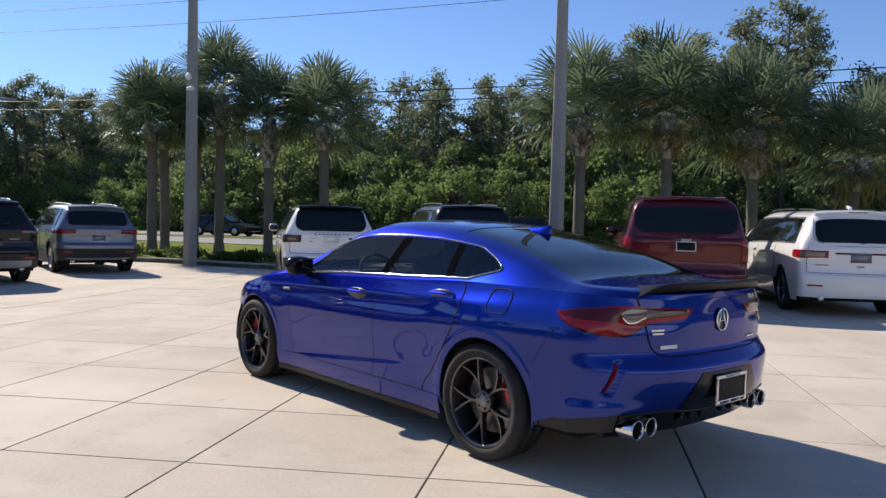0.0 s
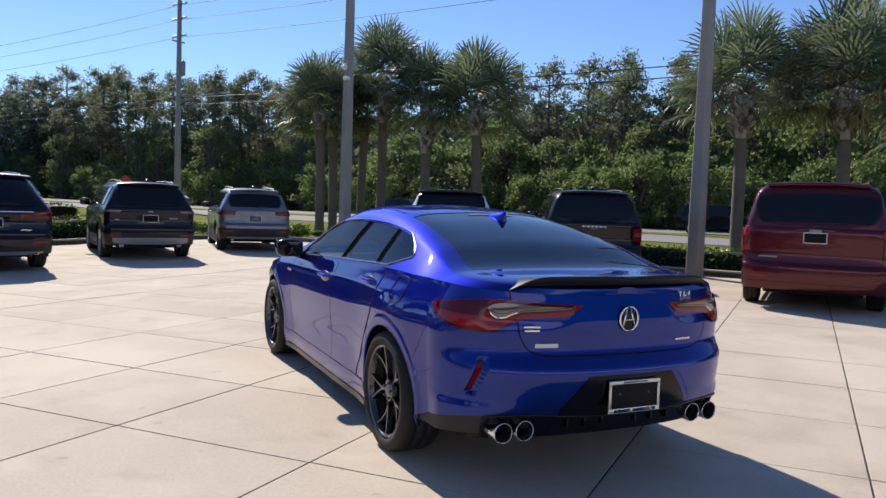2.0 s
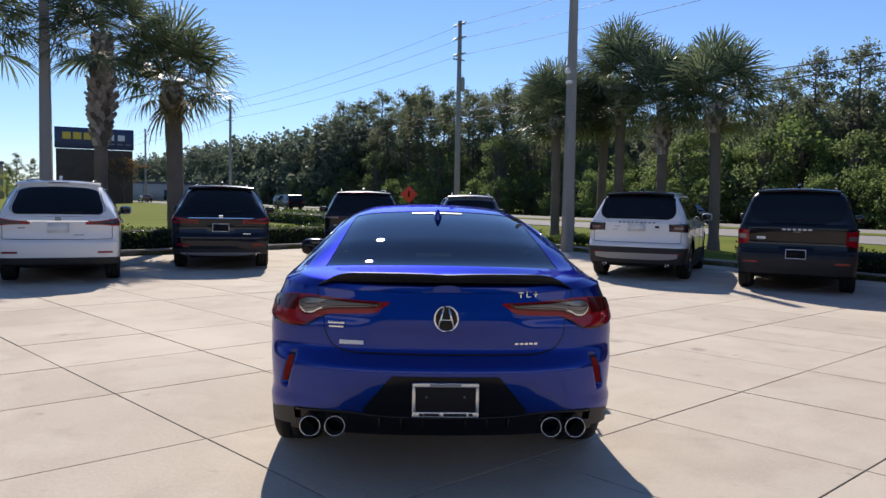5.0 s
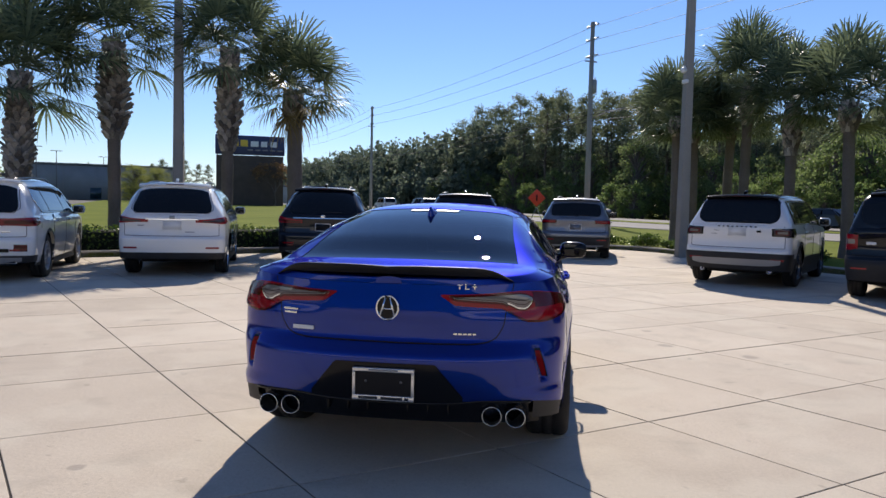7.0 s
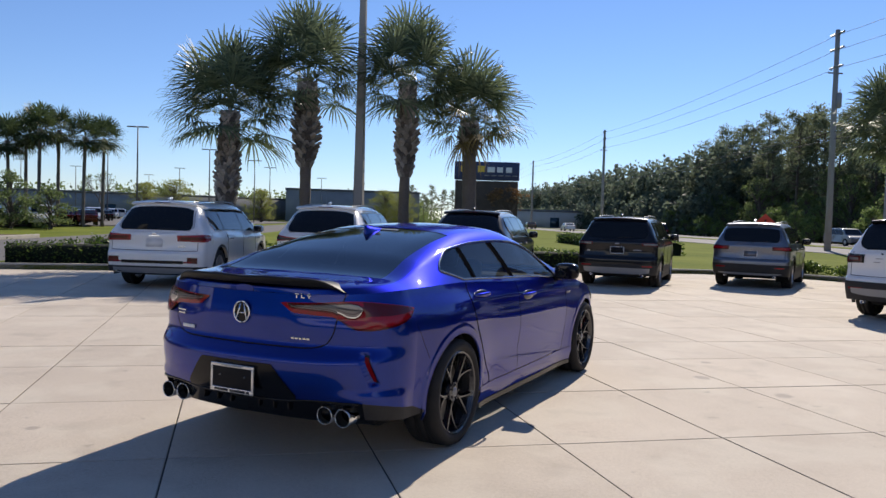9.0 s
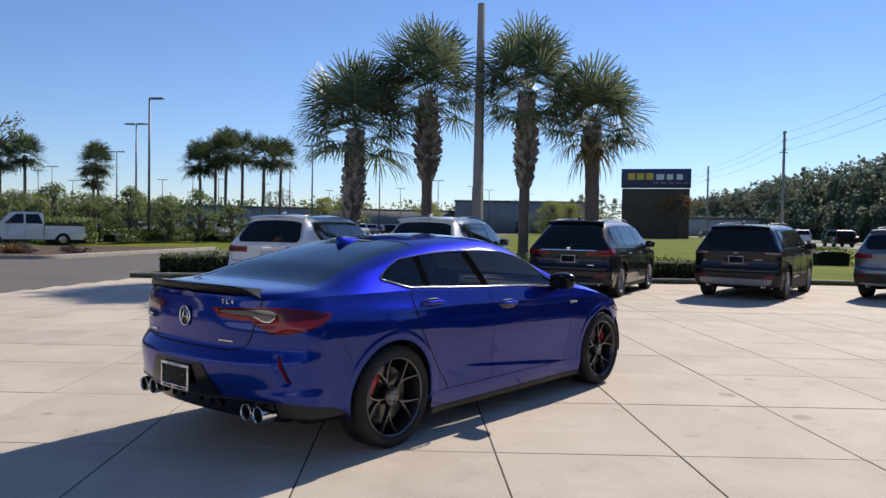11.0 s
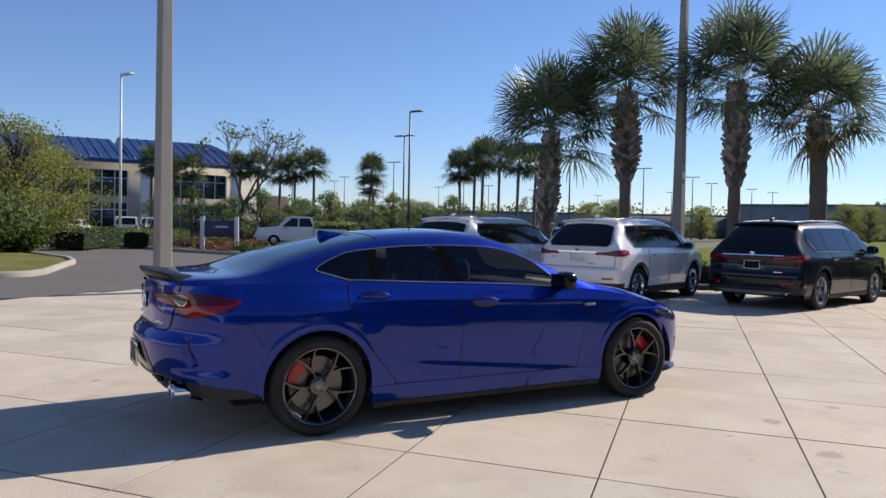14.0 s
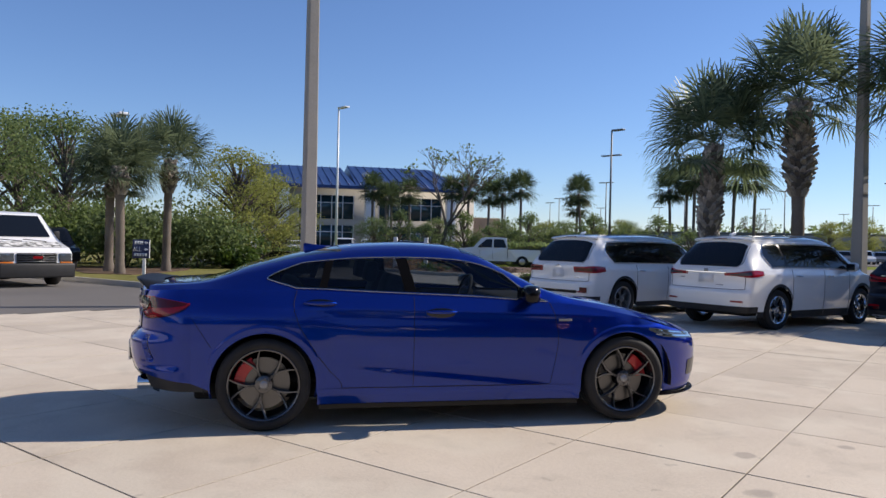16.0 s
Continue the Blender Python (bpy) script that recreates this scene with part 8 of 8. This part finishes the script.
BARE = bare_tree(3, 8.0, "oak", 170)
rnd = random.Random(77)
for k in range(22):
    x = -27.6 - 0.82 * k
    y = 6.2 - 0.20 * k + rnd.uniform(0.0, 4.2)
    shrub(x, y, rnd.uniform(0.35, 0.75), rnd.uniform(0.22, 0.48), 170 + k, "withered", "low withered brown clump in the mulch bed", (0.05, 0.12), 6, 70, 0.06)
RUST = bare_tree(6, 5.0, "dry_leaf", 420)
tree_thing("bare_tree", "half-bare spreading tree with fine grey branches", BARE, Matrix.Translation((-54, 12.5, 0)) @ Matrix.Diagonal((1.65, 1.65, 1.42, 1)), "trees of the far lot")
tree_thing("bare_tree", "half-bare tree among the far parked cars", BARE, Matrix.Translation((-62, 47, 0)) @ Matrix.Rotation(2, 4, "Z") @ Matrix.Diagonal((0.8, 0.8, 0.8, 1)), "trees of the far lot")
tree_thing("bare_tree", "small rust-leaved tree beside the sign tower", RUST, Matrix.Translation((-45.2, 115.0, 0.1)) @ Matrix.Diagonal((1.9, 1.9, 1.75, 1)), "trees of the far lot")
for k, (yaw, d, s) in enumerate(((47, 150, 1.3), (49, 155, 1.2), (30.5, 160, 1.2), (31.8, 165, 1.3), (41, 150, 1.1), (62, 105, 0.9), (64, 112, 0.8), (68, 118, 0.9))):
    tree_thing("broadleaf_tree", "light green young tree beyond the lawn", ELM, Matrix.Translation((EYE_AT.x - math.sin(radians(yaw)) * d, EYE_AT.y + math.cos(radians(yaw)) * d, 0)) @ Matrix.Rotation(k, 4, "Z") @ Matrix.Diagonal((s, s, s * 0.9, 1)), "trees of the far lot")
for k, (yaw, d, s) in enumerate(((30.4, 236, 0.72), (29.6, 240, 0.78), (28.7, 232, 0.70), (28.1, 238, 0.76), (27.3, 235, 0.74), (26.5, 240, 0.70), (31.2, 245, 0.66))):
    planted_at = (EYE_AT.x - math.sin(radians(yaw)) * d, EYE_AT.y + math.cos(radians(yaw)) * d, 0)
    tree_thing("pine_tree", "lone tall pine far beyond the lawn", PINES[k % 4], Matrix.Translation(planted_at) @ Matrix.Diagonal((s, s, s, 1)), "far lone pines")

for k in range(15):
    t = k / 14
    x, y = -57 + 6 * t + (k % 3) * 1.6, 7 + 24 * t
    tree_thing("broadleaf_tree", "rounded mid-green tree in the belt before the far lot", OAKS[4] if k % 3 else ISLE, Matrix.Translation((x, y, 0)) @ Matrix.Rotation(k * 1.3, 4, "Z") @ Matrix.Diagonal((0.62, 0.62, 0.50 + 0.10 * math.sin(k * 2.1), 1)), "trees of the far lot")

# beds
structure("island", ngon([(-15.6, -3.35), (-16.4, -4.95), (-22, -10.1), (-34, -22.2), (-60, -22), (-60, -11.2), (-24, -1.8), (-21.8, -1.7), (-16.6, -2.7)], 0.07, 0.2), M["grass_dry"], "raised grass island beside the driveway")
structure("kerb", kerb_mesh([(-34, -22), (-22, -10.0), (-16.35, -4.95), (-15.75, -4.2), (-15.5, -3.5), (-15.9, -2.95), (-16.6, -2.65), (-21.8, -1.62), (-24, -1.65), (-60, -10)][::-1], 0.16, 0.12), M["kerb"], "pale kerb round the driveway island", True)
structure("mulch_bed", ngon([(-26.2, 7.4), (-26.8, 6.0), (-32.5, 3.5), (-46, 0.2), (-48, 6), (-40, 11), (-33.2, 19.5)], 0.06, 0.2), M["mulch"], "brown mulch bed beyond the driveway")
structure("kerb", kerb_mesh([(-32.6, 19.4), (-26.2, 8.3), (-25.7, 7.2), (-26.6, 5.9), (-32.5, 3.3), (-46, 0.0)][::-1], 0.16, 0.12), M["kerb"], "pale kerb of the mulch bed", True)
structure("mulch_bed", ngon([(-22.2, -7.8), (-21.6, -6.2), (-23, -5.6), (-26.4, -4.8), (-29, -5), (-29, -9.5), (-25, -9)], 0.085, 0.1), M["mulch"], "red-brown mulch under the island palms")
structure("lot", ngon([(-49, 9), (-70, -8), (-110, 0), (-140, 60), (-120, 130), (-97, 125), (-74, 82), (-60, 50), (-56, 34)], -0.02, 0.1), M["asphalt"], "wide asphalt car park beyond the lawn")
rngm = random.Random(9)
for k in range(150):
    x, y = rngm.uniform(-44, -27.5), rngm.uniform(2, 12)
    if inside_poly(x, y, [(-26.6, 7.2), (-27.2, 6.2), (-32.5, 3.9), (-44, 1.0), (-46, 6), (-40, 10)]):
        shrub(x, y, rngm.uniform(0.3, 0.6), rngm.uniform(0.3, 0.55), 300 + k, rngm.choice(("dry_leaf", "dry_leaf", "hedge")), "low brown clump of grass in the mulch bed", (0.08, 0.2), 4, 30, 0.06)


# ---- concrete slabs ----
PAD = KERB_LINE + [(21.5, -19)] + PAD_EDGE[::-1]
QS = [0.39 + 1.213 * k for k in range(-22, 24)]
RS = [-3.06 - 1.28 * k for k in range(16, 0, -1)] + [-3.06, -1.76, -0.30, 1.09, 2.22, 3.41] + [3.41 + 1.22 * k for k in range(1, 18)]
SKEW = 0.032   # the rows of joints run a little off square


def slab_bm(pts, z=0.0, g=0.0062):
    c = sum((Vector(p) for p in pts), Vector((0, 0))) / len(pts)
    bm = bmesh.new()
    def ring(inset, zz):
        return [bm.verts.new((p[0] + (c.x - p[0]) * inset, p[1] + (c.y - p[1]) * inset, zz)) for p in pts]
    a, b, d = ring(g / 0.65, z - 0.03), ring(g / 0.65, z - 0.0012), ring(1.5 * g / 0.65, z)
    for p, q in ((a, b), (b, d)):
        for k in range(len(pts)):
            bm.faces.new((p[k], p[(k + 1) % len(pts)], q[(k + 1) % len(pts)], q[k]))
    bm.faces.new(d)
    return bm


_cells = []
for q0, q1 in zip(QS, QS[1:]):
    for r0, r1 in zip(RS, RS[1:]):
        cell = [tuple((GQ * (q - 0.02 * r) + GR * (r - SKEW * q)).xy) for q, r in ((q0, r0), (q1, r0), (q1, r1), (q0, r1))]
        k = sum(inside_poly(x, y, PAD) for x, y in cell)
        mid = Vector(((cell[0][0] + cell[2][0]) / 2, (cell[0][1] + cell[2][1]) / 2))
        _cells.append((mid.length, k, cell, mid))
_cells.sort(key=lambda c: c[0])
rest, made, master = bmesh.new(), 0, {}
rnd = random.Random(4)
for dist, k, cell, mid in _cells:
    if k == 4 and made < 300:
        local = [(p[0] - mid.x, p[1] - mid.y) for p in cell]
        key = round((Vector(cell[3]) - Vector(cell[0])).length, 3)
        if key not in master:
            master[key] = mesh_of("slab", slab_bm(local), M["concrete"], False)
        ob = new("slab", master[key])
        ob.parent = pad
        ob.location = (mid.x, mid.y, rnd.uniform(-0.0015, 0.0015))
        made += 1
    elif k:
        pts = cell
        if k < 4:
            ins = [p for p in cell]
            fine = []
            n = 6
            for i in range(n):
                for j in range(n):
                    f = lambda a, b: tuple((Vector(cell[0]).lerp(Vector(cell[1]), a)).lerp(Vector(cell[3]).lerp(Vector(cell[2]), a), b))
                    sub = [f(i / n, j / n), f((i + 1) / n, j / n), f((i + 1) / n, (j + 1) / n), f(i / n, (j + 1) / n)]
                    if all(inside_poly(x, y, PAD) for x, y in sub):
                        rest.faces.new([rest.verts.new((x, y, -0.001)) for x, y in sub])
        else:
            b = slab_bm(pts, rnd.uniform(-0.0015, 0.0015))
            b.verts.index_update()
            vs = [rest.verts.new(v.co) for v in b.verts]
            for f in b.faces:
                rest.faces.new([vs[v.index] for v in f.verts])
            b.free()
tagged(part("slab_field", rest, M["concrete"], pad, smooth=False), kind="stuff")
